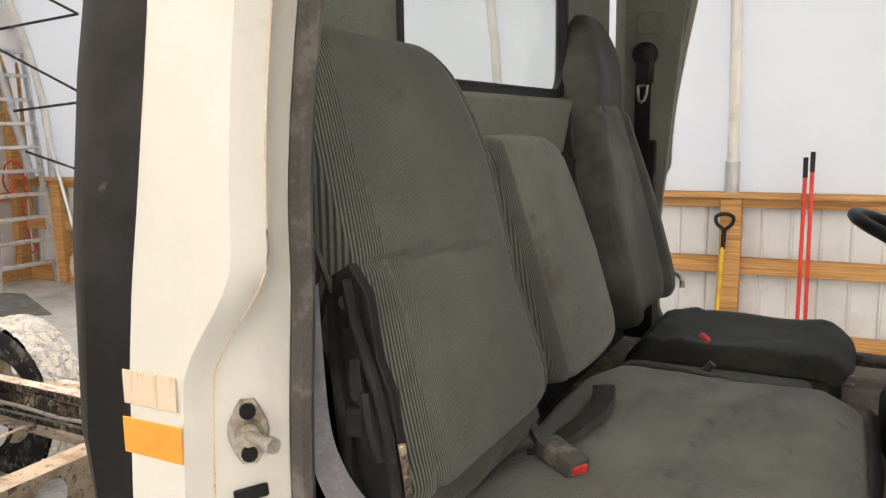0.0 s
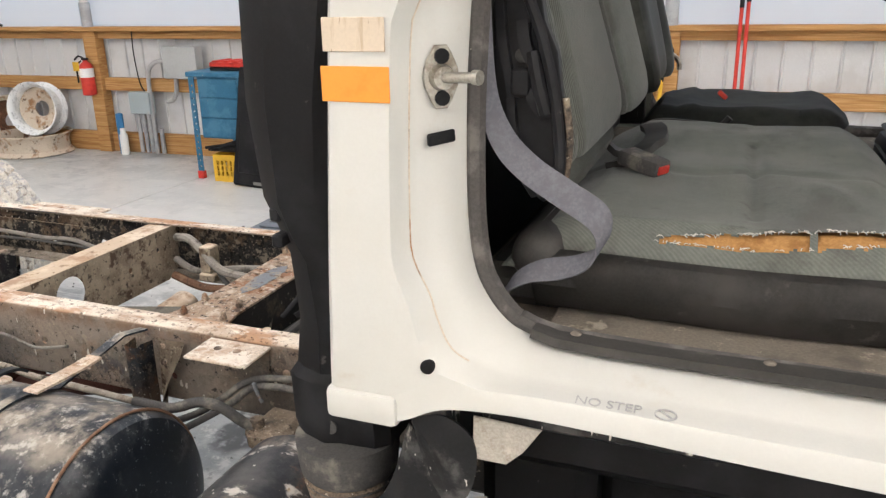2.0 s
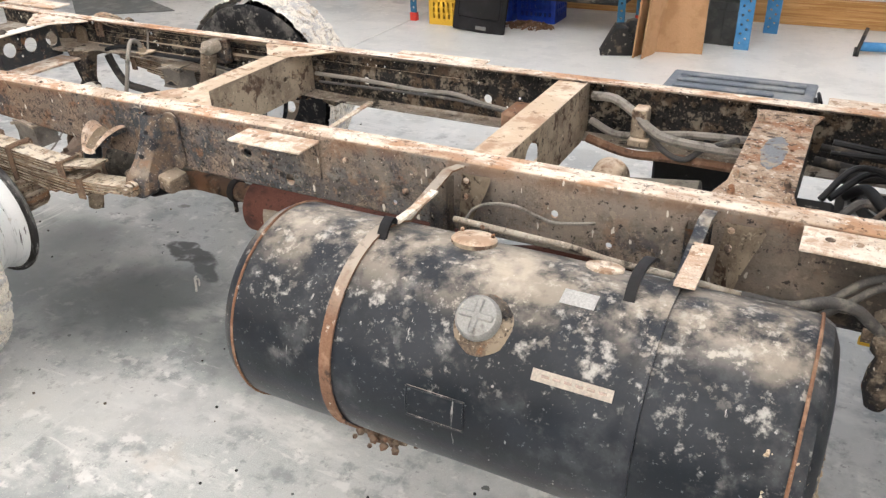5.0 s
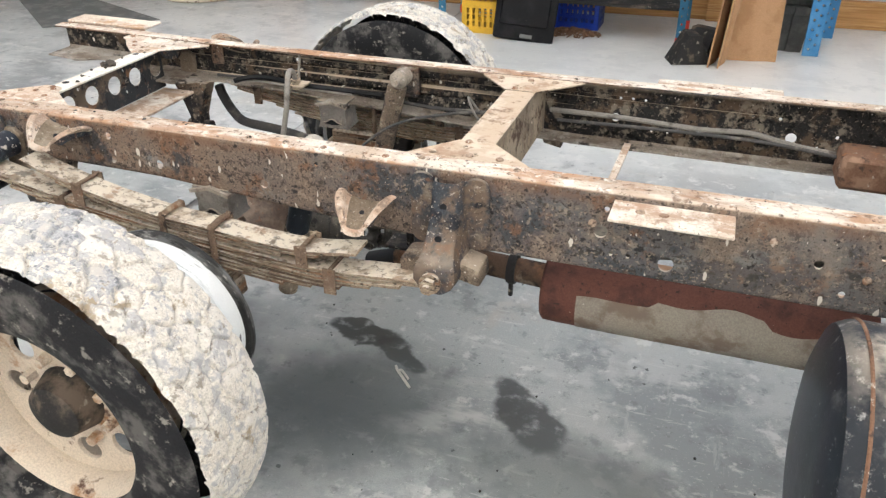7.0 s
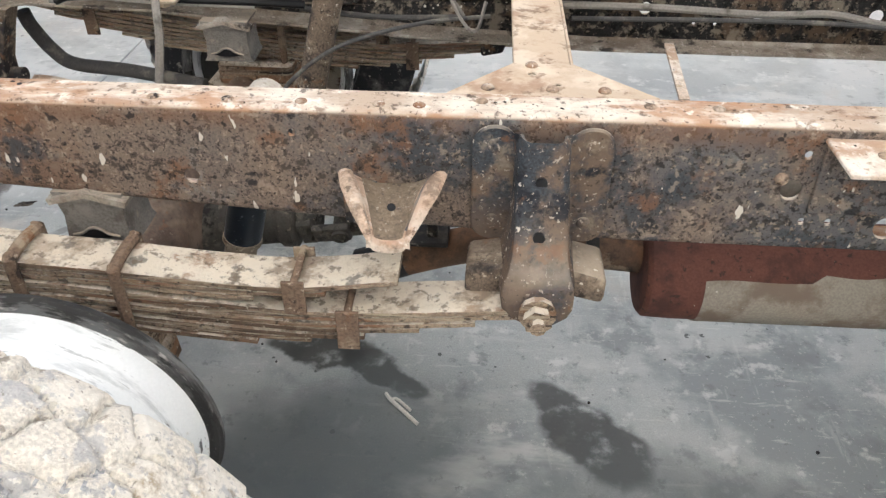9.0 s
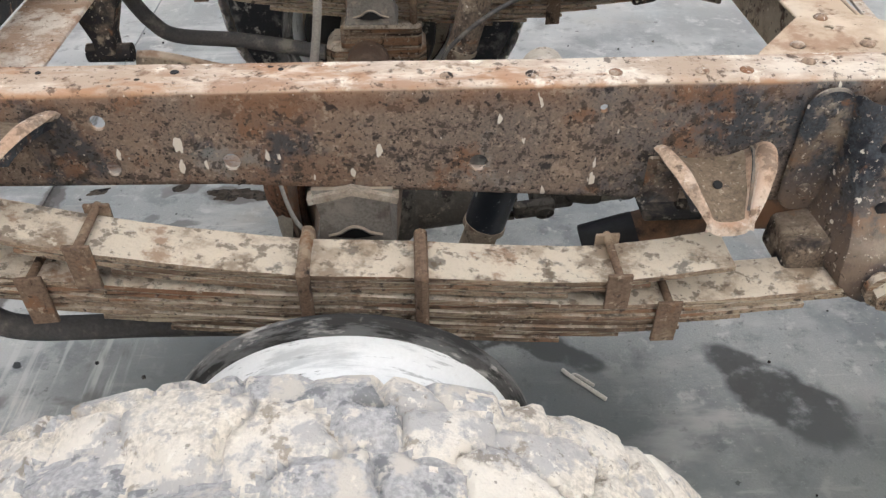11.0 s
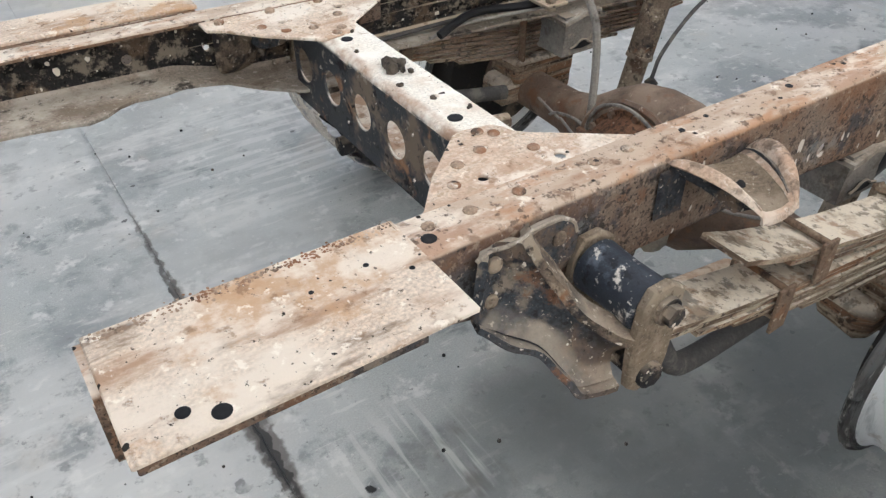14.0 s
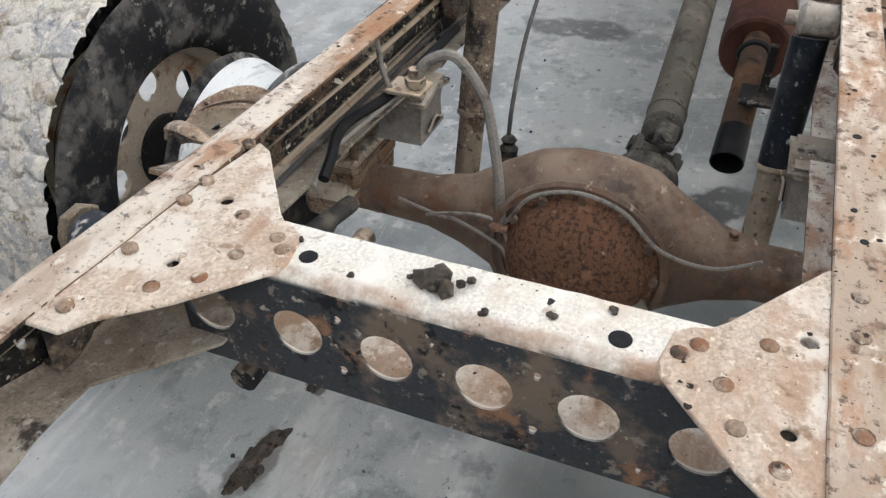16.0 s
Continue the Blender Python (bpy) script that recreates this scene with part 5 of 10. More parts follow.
def leaf_spring(side):
    f = (lambda y: y) if side == 0 else (lambda y: 0.85 - y)
    yc = f(-0.105)
    bm = bmesh.new()
    box(bm, (0.86, f(-0.15), 0.570), (1.03, f(-0.06), 0.584), 0.003)
    sp = part("leaf_spring", bm, M_SPRING, truck, "mud-caked multi-leaf spring pack")
    rnd = random.Random(3 + side)
    for i in range(7):
        k = max(0, i - 1)
        a, b = 0.25 + 0.085 * k, 1.64 - 0.085 * k
        path = []
        for j in range(81):
            x = a + (b - a) * j / 80
            path.append((x, yc, z_on(smooth_main, x) - 0.0115 * i - 0.005))
        bm = bmesh.new()
        strip(bm, path, 0.076 - 0.004 * (i % 2), 0.0076)
        roughen(bm, 0.0009, 45)
        part("leaf", bm, M_SPRING, sp)
    for i in range(3):
        a, b = 0.402 + 0.11 * i, 1.44 - 0.11 * i
        path = [(a + (b - a) * j / 64, yc, z_on(smooth_help, a + (b - a) * j / 64) - 0.0115 * i - 0.005) for j in range(65)]
        bm = bmesh.new()
        strip(bm, path, 0.076 - 0.002 * i, 0.0080)
        roughen(bm, 0.0009, 45)
        part("leaf", bm, M_SPRING, sp)
    for x, lo, hi in ((0.592, z_on(MAIN, .592) - .004, z_on(HELP, .592) + .012), (1.285, z_on(MAIN, 1.285) - .004, z_on(HELP, 1.285) + .014), (0.517, z_on(MAIN, .517) - .075, z_on(MAIN, .517) + .006), (1.362, z_on(MAIN, 1.362) - .07, z_on(MAIN, 1.362) + .006)):
        bm = bmesh.new()
        for yy in (f(-0.148), f(-0.062)):
            box(bm, (x - 0.017, yy - 0.003, lo), (x + 0.017, yy + 0.003, hi), 0.001)
        rod(bm, (x, f(-0.155), hi - 0.006), (x, f(-0.055), hi - 0.006), 0.006)
        roughen(bm, .0014, 40)
        part("rebound_clip", bm, M_CLIPR, sp, "rusty rebound clip with a bolt")
    for x in (0.866, 1.02):
        bm = bmesh.new()
        zt = z_on(HELP, x) + 0.006
        tube(bm, [(x, f(-0.150), 0.54), (x, f(-0.150), zt - 0.012), (x, f(-0.143), zt), (x, f(-0.105), zt + 0.004), (x, f(-0.067), zt), (x, f(-0.060), zt - 0.012), (x, f(-0.060), 0.54)], 0.0095, 8, 4)
        part("u_bolt", bm, M_CLIPR, sp)
    # front hanger
    bm = bmesh.new()
    rod(bm, (1.645, f(-0.17), .672), (1.645, f(-0.02), .672), 0.016)
    rod(bm, (1.645, f(-0.165), .672), (1.645, f(-0.152), .672), 0.028, 0.026, 12)
    rod(bm, (1.645, f(-0.182), .672), (1.645, f(-0.16), .672), 0.022, 0.019, 6)
    rod(bm, (1.645, f(-0.195), .672), (1.645, f(-0.18), .672), 0.012, 0.010, 8)
    hang = part("spring_hanger", bm, M_SPRING, truck, "bolted spring hanger bracket")
    # pressed hat section: two riveted ears and a raised middle that leans out to the pin
    bm = bmesh.new()
    prev = None
    for z, xl, xr, y, ear in ((.886, 1.612, 1.676, -.040, .010), (.880, 1.609, 1.680, -.042, .020), (.872, 1.607, 1.682, -.044, .02), (.86, 1.606, 1.683, -.046, .02), (.828, 1.606, 1.684, -.053, .02), (.79, 1.605, 1.688, -.070, .050), (.758, 1.604, 1.690, -.090, .050), (.735, 1.602, 1.691, -.108, .049), (.715, 1.598, 1.694, -.124, .044), (.70, 1.592, 1.700, -.136, .030)):
        sec = [(xl - ear, -.009), (xl - .012, -.010), (xl - .003, -.014), (xl, y * .55 - .006), (xl + .004, y + .006), (xl + .011, y), (xr - .011, y), (xr - .004, y + .006), (xr, y * .55 - .006), (xr + .003, -.014), (xr + .012, -.010), (xr + ear, -.009)]
        row = [bm.verts.new((x, f(q), z - .012 * (i in (0, 11)) * (z > .87))) for i, (x, q) in enumerate(sec)]
        if prev:
            for a in range(11):
                bm.faces.new((prev[a], prev[a + 1], row[a + 1], row[a]))
        prev = row
    low = prev[3:9]
    for z, xl, xr, y in ((.685, 1.588, 1.703, -.142), (.665, 1.590, 1.702, -.146), (.648, 1.600, 1.694, -.146), (.634, 1.622, 1.676, -.145)):
        row = [bm.verts.new((x, f(q), z)) for x, q in ((xl, y + .05), (xl + .004, y + .006), (xl + .012, y), (xr - .012, y), (xr - .004, y + .006), (xr, y + .05))]
        for a in range(5):
            bm.faces.new((low[a], low[a + 1], row[a + 1], row[a]))
        low = row
    bmesh.ops.recalc_face_normals(bm, faces=bm.faces)
    bmesh.ops.solidify(bm, geom=bm.faces[:], thickness=.006)
    roughen(bm, .0012, 45)
    part("cheek", bm, M_HANG if side == 0 else M_GRIME, hang, "pressed hat-shaped hanger plate, dark paint worn to rust")
    for x, d in ((1.572, -1), (1.722, 1)):
        bm = bmesh.new()
        box(bm, (x - .034, f(-.095), .648), (x + .030, f(-.006), .702), .009, None, 2)
        for v in bm.verts:
            v.co.z -= .22 * d * (v.co.x - x) + .12 * abs(v.co.y - f(-.05))
        roughen(bm, .005, 24)
        part("foot", bm, M_GRIME, hang)
    for ex in (1.574, 1.716):
        plate("ear", rounded(ex - .030, .700, ex + .030, .893, .028, 6), [], .009, xz(f(-.0085)), M_HANG if side == 0 else M_GRIME, hang, "", .003)
    rivets(hang, [(1.574, f(-.012), .866), (1.574, f(-.012), .735), (1.716, f(-.012), .866), (1.716, f(-.012), .735)], 0.011, 0.006, (0, -1 if side == 0 else 1, 0), M_HANG)
    for z, y in ((.828, -.054), (.759, -.094)):
        bm = bmesh.new()
        rod(bm, (1.643, f(y + .004), z), (1.643, f(y - .001), z), 0.009)
        part("hole", bm, M_BLACK, hang)
    # rear hanger and shackle
    bm = bmesh.new()
    sy = -1 if side == 0 else 1
    prev = None
    for (x0, y0, z0), (x1, y1, z1) in zip(
            smooth_path([(.068, -.012, .884), (.063, -.012, .835), (.062, -.014, .791), (.090, -.040, .772), (.120, -.065, .758), (.140, -.095, .728), (.150, -.112, .709), (.200, -.122, .703)], 4),
            smooth_path([(.135, -.012, .890), (.148, -.028, .862), (.158, -.042, .842), (.174, -.070, .806), (.198, -.100, .785), (.212, -.115, .778), (.225, -.118, .770), (.235, -.118, .755)], 4)):
        row = [bm.verts.new((x0 + (x1 - x0) * q, f(y0 + (y1 - y0) * q + .024 * math.sin(math.pi * q)), z0 + (z1 - z0) * q)) for q in (0, .2, .4, .6, .8, 1)]
        if prev:
            for a in range(5):
                bm.faces.new((prev[a], prev[a + 1], row[a + 1], row[a]))
        prev = row
    bmesh.ops.recalc_face_normals(bm, faces=bm.faces)
    bmesh.ops.solidify(bm, geom=bm.faces[:], thickness=.012)
    roughen(bm, .0018, 30)
    sh = part("shackle_hanger", bm, M_HANG if side == 0 else M_GRIME, truck, "curved rusty shackle hanger with a blue-black bush")
    ear = plate("ear", rounded(.128, .812, .222, .894, .036, 6), [], .014, xz(f(-.008)), M_HANG, sh)
    rivets(sh, [(.092, f(-.014), .868), (.088, f(-.014), .812), (.190, f(-.015), .868)], 0.011, 0.006, (0, sy, 0), M_GRIME)
    bm = bmesh.new()
    tube(bm, [(x, f(-.014), z) for x, z in ((.066, .884), (.085, .893), (.108, .888), (.135, .891), (.150, .897), (.185, .898), (.212, .885), (.220, .866))], .0030, 6, 3)
    roughen(bm, .0012, 40)
    part("top_edge", bm, M_UNDER, sh, "pale dust on the top edge")
    bm = bmesh.new()
    rib = smooth_path([(.138, -.014, .893), (.149, -.032, .862), (.159, -.048, .842), (.175, -.076, .808), (.199, -.106, .787), (.216, -.120, .778), (.236, -.126, .766)], 5)
    strip(bm, [(x, f(y), z) for x, y, z in rib], 0.040, 0.013, (0.42, sy * -0.9 if side else 0.9, .1))
    roughen(bm, .0016, 30)
    part("curved_arm", bm, M_GRIME, sh, "dusty curved rib")
    bm = bmesh.new()
    rib = smooth_path([(.062, -.018, .790), (.090, -.046, .771), (.120, -.071, .757), (.141, -.101, .727), (.152, -.118, .708), (.205, -.128, .702)], 4)
    strip(bm, [(x, f(y), z) for x, y, z in rib], 0.026, 0.010, (0.3, sy * -.95 if side else .95, 0))
    roughen(bm, .0016, 30)
    roughen(bm, .003, 22)
    part("lower_arm", bm, M_HANG if side == 0 else M_GRIME, sh)
    bm = bmesh.new()
    lathe(bm, (.250, f(-.022), .806), (0, -1 if side == 0 else 1, 0), [(0, .030), (0.004, .039), (.05, .0375), (.10, .0395), (.106, .035)], 24)
    roughen(bm, .0012, 40)
    part("bush", bm, M_BUSH, sh, "blue-black bush housing with pale scuffs")
    for y in (-.136, -.012):
        plate("shackle_plate", [(.222, .826), (.234, .846), (.262, .848), (.284, .832), (.282, .80), (.276, .72), (.270, .694), (.256, .683), (.232, .683), (.218, .695), (.214, .75)], [], 0.016, xz(f(y)), M_TAN, sh, "", .003)
    for z, x in ((.815, .254), (.708, .246)):
        bm = bmesh.new()
        rod(bm, (x, f(-.152), z), (x, f(-.01), z), 0.020, None, 12)
        rod(bm, (x, f(-.164 if z > .75 else -.156), z), (x, f(-.140), z), 0.015, 0.014, 6)
        part("pin", bm, M_GRIME, sh)
    # helper stops: pressed spouts, each with a trough between two flared horns
    for tl, bt, tr in (((1.352, -.006, .797), (1.426, -.122, .757), (1.492, -.006, .800)), ((.382, -.006, .897), (.472, -.126, .860), (.558, -.006, .868))):
        tl, bt, tr = Vector(tl), Vector(bt), Vector(tr)

        def spout(s, u):
            """Place on the sheet: s from the web to the lip, u across; past 1 it rolls outward."""
            q, fl = min(s, 1), .004 + .024 * math.sin(math.pi * (min(1, s) * .80 + .16)) ** .8 * min(1, s / .12 + .3)
            w = max(-1, min(1, u))
            mid = (tl + tr) / 2
            cx = mid.x + (bt.x - mid.x) * q ** .8
            half = (tr.x - tl.x) / 2 * (.90 - .58 * q ** 1.1)
            z = mid.z - .010 + (bt.z - mid.z + .010) * q ** 1.5 + (tr.z - tl.z) / 2 * w * (1 - q)
            z += (.010 * (1 - q) + .019 * math.sin(math.pi * min(1, q * .97 + .02)) ** .7 + .003) * abs(w) ** 2.6
            x = cx + half * w
            a = radians(150) * (abs(u) - 1) / .5 if abs(u) > 1 else 0
            x += math.copysign(fl * (1 - math.cos(a)) * .55, u)
            z += fl * .5 * math.sin(a) - .012 * max(0, s - 1) / .1
            return x, f(-.004 + (bt.y + .004) * q - .07 * max(0, s - 1) * (1 - .5 * max(0, s - 1) / .1)), z

        horns = [[-1.5 + .1 * k for k in range(8)], [.8 + .1 * k for k in range(8)]]
        levels = [k / 16 for k in range(17)] + [1.03, 1.06, 1.1]
        bm = bmesh.new()
        for us, ss in ((horns[0], levels), (horns[1], levels), ([-.8 + .1 * k for k in range(17)], [.9375, 1, 1.03, 1.06, 1.1])):
            rows = [[bm.verts.new(spout(s, u)) for u in us] for s in ss]
            for a, b in zip(rows, rows[1:]):
                for j in range(len(us) - 1):
                    bm.faces.new((a[j], a[j + 1], b[j + 1], b[j]))
        bmesh.ops.remove_doubles(bm, verts=bm.verts, dist=.0003)
        bmesh.ops.recalc_face_normals(bm, faces=bm.faces)
        bmesh.ops.solidify(bm, geom=bm.faces[:], thickness=.005)
        roughen(bm, .0016, 30)
        stop_lip = part("helper_stop", bm, M_STOPL if side == 0 else M_LIP, truck, "rusty flared helper-spring stop")
        bm = bmesh.new()
        rows = [[bm.verts.new(spout(s, -.8 + .1 * k)) for k in range(17)] for s in levels[:16]]
        for a, b in zip(rows, rows[1:]):
            for j in range(16):
                bm.faces.new((a[j], a[j + 1], b[j + 1], b[j]))
        bmesh.ops.recalc_face_normals(bm, faces=bm.faces)
        bmesh.ops.solidify(bm, geom=bm.faces[:], thickness=.004)
        roughen(bm, .0014, 40)
        part("face_plate", bm, M_TAN, stop_lip, "tan mud-coated trough")
        bm = bmesh.new()
        x, y, z = spout(.45, 0)
        lathe(bm, (x, y, z - .002), (0, -.5 if side == 0 else .5, .9), [(0, .0065), (.005, .0065), (.0054, .005)], 12)
        part("hole", bm, M_BLACK, stop_lip)
        # cheeks from the trough's sides back to the web
        for e in (-1, 1):
            bm = bmesh.new()
            edge = [Vector(spout(s, e)) for s in (0, .15, .3, .45, .6, .75, .9)]
            low = [Vector((p.x * (1 - .25 * k / 6) + .25 * k / 6 * (tl.x if e < 0 else tr.x), f(0.002 + .82 * (p.y if side == 0 else .85 - p.y)), p.z - .016 - .008 * math.sin(math.pi * k / 6))) for k, p in enumerate(edge)]
            va, vb = [bm.verts.new(p) for p in edge], [bm.verts.new(p) for p in low]
            for k in range(6):
                bm.faces.new((va[k], va[k + 1], vb[k + 1], vb[k]))
            bmesh.ops.recalc_face_normals(bm, faces=bm.faces)
            bmesh.ops.solidify(bm, geom=bm.faces[:], thickness=.004)
            part("cheek", bm, M_HANG if side == 0 else M_GRIME, stop_lip)
        # flange of the scoop against the web
        bm = bmesh.new()
        box(bm, (tl.x - .010, f(-.007), tl.z - .085), (tl.x + .045, f(-.001), tl.z - .004), .003)
        roughen(bm, .0015, 30)
        part("base_flange", bm, M_HANG if side == 0 else M_RUST, stop_lip)
    # bump stop under the rail
    bm = bmesh.new()
    prev = None
    for z, w, d in ((.748, .058, .05), (.740, .056, .05), (.70, .050, .045), (.66, .054, .045), (.648, .060, .048)):
        row = [bm.verts.new((.925 + sx * w, f(0.045 + sy * d), z)) for sx, sy in ((-1, -1), (1, -1), (1, 1), (-1, 1))]
        if prev:
            bridge(bm, prev, row)
        else:
            bm.faces.new(row)
        prev = row
    bm.faces.new(prev[::-1])
    bmesh.ops.recalc_face_normals(bm, faces=bm.faces)
    stop = part("bump_stop", bm, M_STOPB, truck, "grey dusty bump stop block")
    for y, e in ((f(-.0035), -1), (f(.0935), 1)):
        if side:
            e = -e
        eye = plate("slot", [(.888, .668), (.903, .672), (.914, .680), (.925, .682), (.936, .680), (.947, .672), (.963, .668), (.944, .664), (.925, .662), (.905, .664)], [], .004, xz(y + e * .003), M_BLACK, stop, "", .0004)
        bm = bmesh.new()
        tube(bm, [(x, y + e * .006, z) for x, z in ((.886, .668), (.903, .673), (.914, .681), (.925, .684), (.936, .681), (.947, .673), (.965, .668))], .0028, 6, 3)
        part("slot_lip", bm, M_STOPB, stop)
    bm = bmesh.new()
    strip(bm, [(.862, f(.045), .734), (.893, f(.045), .741), (.925, f(.045), .749), (.957, f(.045), .741), (.990, f(.045), .733)], .118, .011)
    roughen(bm, .0015, 40)
    part("cap", bm, M_UNDER, stop, "pale folded cap plate")
    # anti-roll bar end
    bm = bmesh.new()
    tube(bm, [(.335, f(-.07), .70), (.345, f(-.075), .655), (.385, f(-.075), .59), (.44, f(-.07), .556), (.60, f(-.06), .545), (.80, f(-.04), .52)], 0.019, 10)
    part("anti_roll_bar", bm, M_HOSE, truck, "black bent anti-roll bar")
    # shock absorber
    bm = bmesh.new()
    rod(bm, (1.192, f(.105), .838), (1.128, f(.105), .595), 0.034, None, 20)
    shock = part("shock_absorber", bm, M_TANK if side == 0 else M_GRIME, truck, "dark blue scuffed shock absorber" if side == 0 else "dust-coated brown shock absorber")
    bm = bmesh.new()
    rod(bm, (1.129, f(.105), .600), (1.07, f(.105), .375), 0.029, None, 20)
    lathe(bm, (1.1285, f(.105), .597), (1.128 - 1.192, 0, .595 - .838), [(0, .035), (.004, .036), (.010, .036), (.012, .030)], 20)
    part("lower_tube", bm, M_CROSS, shock)
    bm = bmesh.new()
    lathe(bm, (1.203, f(.055), .866), (0, 1 if side == 0 else -1, 0), [(-.02, .014), (0, .014), (.004, .024), (.010, .031), (.070, .031), (.076, .024), (.080, .014), (.10, .013)], 18)
    part("eye", bm, M_UNDER, shock, "dusty rubber-bushed shock eye")
    bm = bmesh.new()
    box(bm, (1.165, f(.010), .78), (1.245, f(.052), .893), 0.010)
    part("shock_bracket", bm, M_RUST, truck)
    return sp


smooth_main = [(p.x, p.z) for p in smooth_path([(x, 0, z) for x, z in MAIN], 8)]
smooth_help = [(p.x, p.z) for p in smooth_path([(x, 0, z) for x, z in HELP], 8)]
leaf_spring(0)
leaf_spring(1)
# triangular link brackets under the rails
for y in (0.79, 0.055):
    bm = bmesh.new()
    prev = None
    for z, w in ((.76, .075), (.70, .05), (.62, .022), (.585, .020)):
        row = [bm.verts.new((.32 + sx * w, y + sy * 0.03, z)) for sx, sy in ((-1, -1), (1, -1), (1, 1), (-1, 1))]
        if prev:
            bridge(bm, prev, row)
        else:
            bm.faces.new(row)
        prev = row
    bm.faces.new(prev[::-1])
    bmesh.ops.recalc_face_normals(bm, faces=bm.faces)
    rod(bm, (.27, y, .578), (.37, y, .578), 0.022)
    part("link_bracket", bm, M_GRIME, truck, "triangular dusty link bracket")
    bm = bmesh.new()
    tube(bm, [(.36, y + .05, .535), (.42, y + .05, .53), (.58, y + .06, .485), (.78, y + .06, .46)], 0.022, 10)
    part("link_arm", bm, M_CROSS, truck)


# ---- axle ----
bm = bmesh.new()
AX = (0.905, 0.495)
prof = [(-0.33, .05), (-0.02, .052), (.10, .055), (.18, .075), (.25, .125), (.31, .165), (.38, .18), (.46, .18), (.53, .165), (.60, .125), (.67, .075), (.75, .055), (.87, .052), (1.18, .05)]
rings = lathe(bm, (AX[0], 0, AX[1]), (0, 1, 0), prof, 28)
for rg in rings:
    for v in rg:
        v.co.x = AX[0] + (v.co.x - AX[0]) * (0.62 if abs(v.co.y - 0.42) < 0.2 else 1.0)
axle = part("rear_axle", bm, M_AXLE, truck, "brown dusty banjo axle housing")
bm = bmesh.new()
lathe(bm, (0.80, 0.415, .515), (-1, 0, 0), [(0, .150), (.012, .150), (.016, .138), (.035, .132), (.06, .115), (.078, .085), (.088, .045), (.090, .01)], 32)
part("cover", bm, M_COVER, axle, "rust-brown domed differential cover")
bm = bmesh.new()
tube(bm, [(.79, .42 + .165 * math.cos(a), .515 + .165 * math.sin(a)) for a in [math.pi * 2 * k / 24 for k in range(25)]], 0.009, 6, 1)
part("cover_flange", bm, M_AXLE, axle)
for k in range(12):
    a = math.pi * 2 * k / 12
    bm = bmesh.new()
    rod(bm, (.785, .415 + .143 * math.cos(a), .515 + .143 * math.sin(a)), (.776, .415 + .143 * math.cos(a), .515 + .143 * math.sin(a)), 0.009, None, 6)
    part("bolt", bm, M_AXLE, axle)
bm = bmesh.new()
lathe(bm, (0.95, .36, .475), (1, -0.03, 0.03), [(0, .12), (.05, .098), (.07, .078), (.18, .066), (.19, .074), (.215, .074), (.22, .05), (.235, .045)], 28)
part("pinion_nose", bm, M_JOINT, axle, "greasy grey pinion housing")
bm = bmesh.new()
roughc = dent(0.01, 20)
lathe(bm, (.776, .32, .435), (-1, 0, 0), [(0, .05), (.02, .045), (.03, .02)], 12, True, roughc)
part("mud_clump", bm, M_MUFFMUD, axle)
for y in (-.105, .955):
    bm = bmesh.new()
    box(bm, (.84, y - .06, .515), (1.04, y + .06, .585), 0.01)
    roughen(bm, 0.004, 14)
    part("spring_seat", bm, M_SPRING, axle)
    bm = bmesh.new()
    box(bm, (.80, y - .055, .455), (1.05, y + .055, .535), 0.02)
    roughen(bm, 0.006, 12)
    part("u_bolt_plate", bm, M_SPRING, axle)
bm = bmesh.new()
lathe(bm, (.905, .156, .556), (-.2, -.1, 1), [(0, .012), (.010, .012), (.010, .009), (.020, .008), (.022, .004)], 10)
part("breather", bm, M_AXLE, axle)
# drive shaft
bm = bmesh.new()
rod(bm, (1.345, .351, .4975), (3.35, .385, .74), 0.046, None, 22)
shaft = part("drive_shaft", bm, M_SHAFT, truck, "dusty grey-brown drive shaft tube")
SH = Matrix.Translation((1.262, .350, .4875)) @ Matrix.Rotation(radians(-6.9), 4, "Y") @ Matrix.Rotation(radians(22), 4, "X")
# two forked yokes round a cross with bearing caps
bm = bmesh.new()
lathe(bm, SH @ Vector((-.085, 0, 0)), SH.to_3x3() @ Vector((1, 0, 0)), [(0, .055), (.014, .056), (.020, .040), (.036, .034)], 20)
for e in (-1, 1):
    box(bm, (-.060, e * .048 - .010, -.024), (.022, e * .048 + .010, .024), .008, SH, 2)
    for k in (-1, 1):
        rod(bm, SH @ Vector((-.088, .042 * e, .028 * k)), SH @ Vector((-.058, .042 * e, .028 * k)), .009, None, 6)
part("flange_yoke", bm, M_JOINT, shaft)
bm = bmesh.new()
lathe(bm, SH @ Vector((.048, 0, 0)), SH.to_3x3() @ Vector((1, 0, 0)), [(0, .030), (.012, .040), (.040, .047), (.060, .048), (.066, .046)], 22)
for e in (-1, 1):
    box(bm, (-.022, -.026, e * .046 - .011), (.066, .026, e * .046 + .011), .009, SH, 2)
part("tube_yoke", bm, M_JOINT, shaft)
bm = bmesh.new()
for d in (Vector((0, 1, 0)), Vector((0, 0, 1))):
    rod(bm, SH @ (d * -.062), SH @ (d * .062), .018, None, 16)
    for e in (-1, 1):
        lathe(bm, SH @ (d * .058 * e), SH.to_3x3() @ (d * e), [(0, .019), (.006, .019), (.0065, .014), (.002, .013), (.002, .002)], 16)
part("cross", bm, M_JOINT, shaft, "joint cross with round bearing caps")
bm = bmesh.new()
lathe(bm, (1.42, .352, .5065), (1, .017, .121), [(0, .0462), (.0, .0485), (.014, .0488), (.020, .0462)], 22, False)
part("weld_ring", bm, M_SHAFT, shaft)
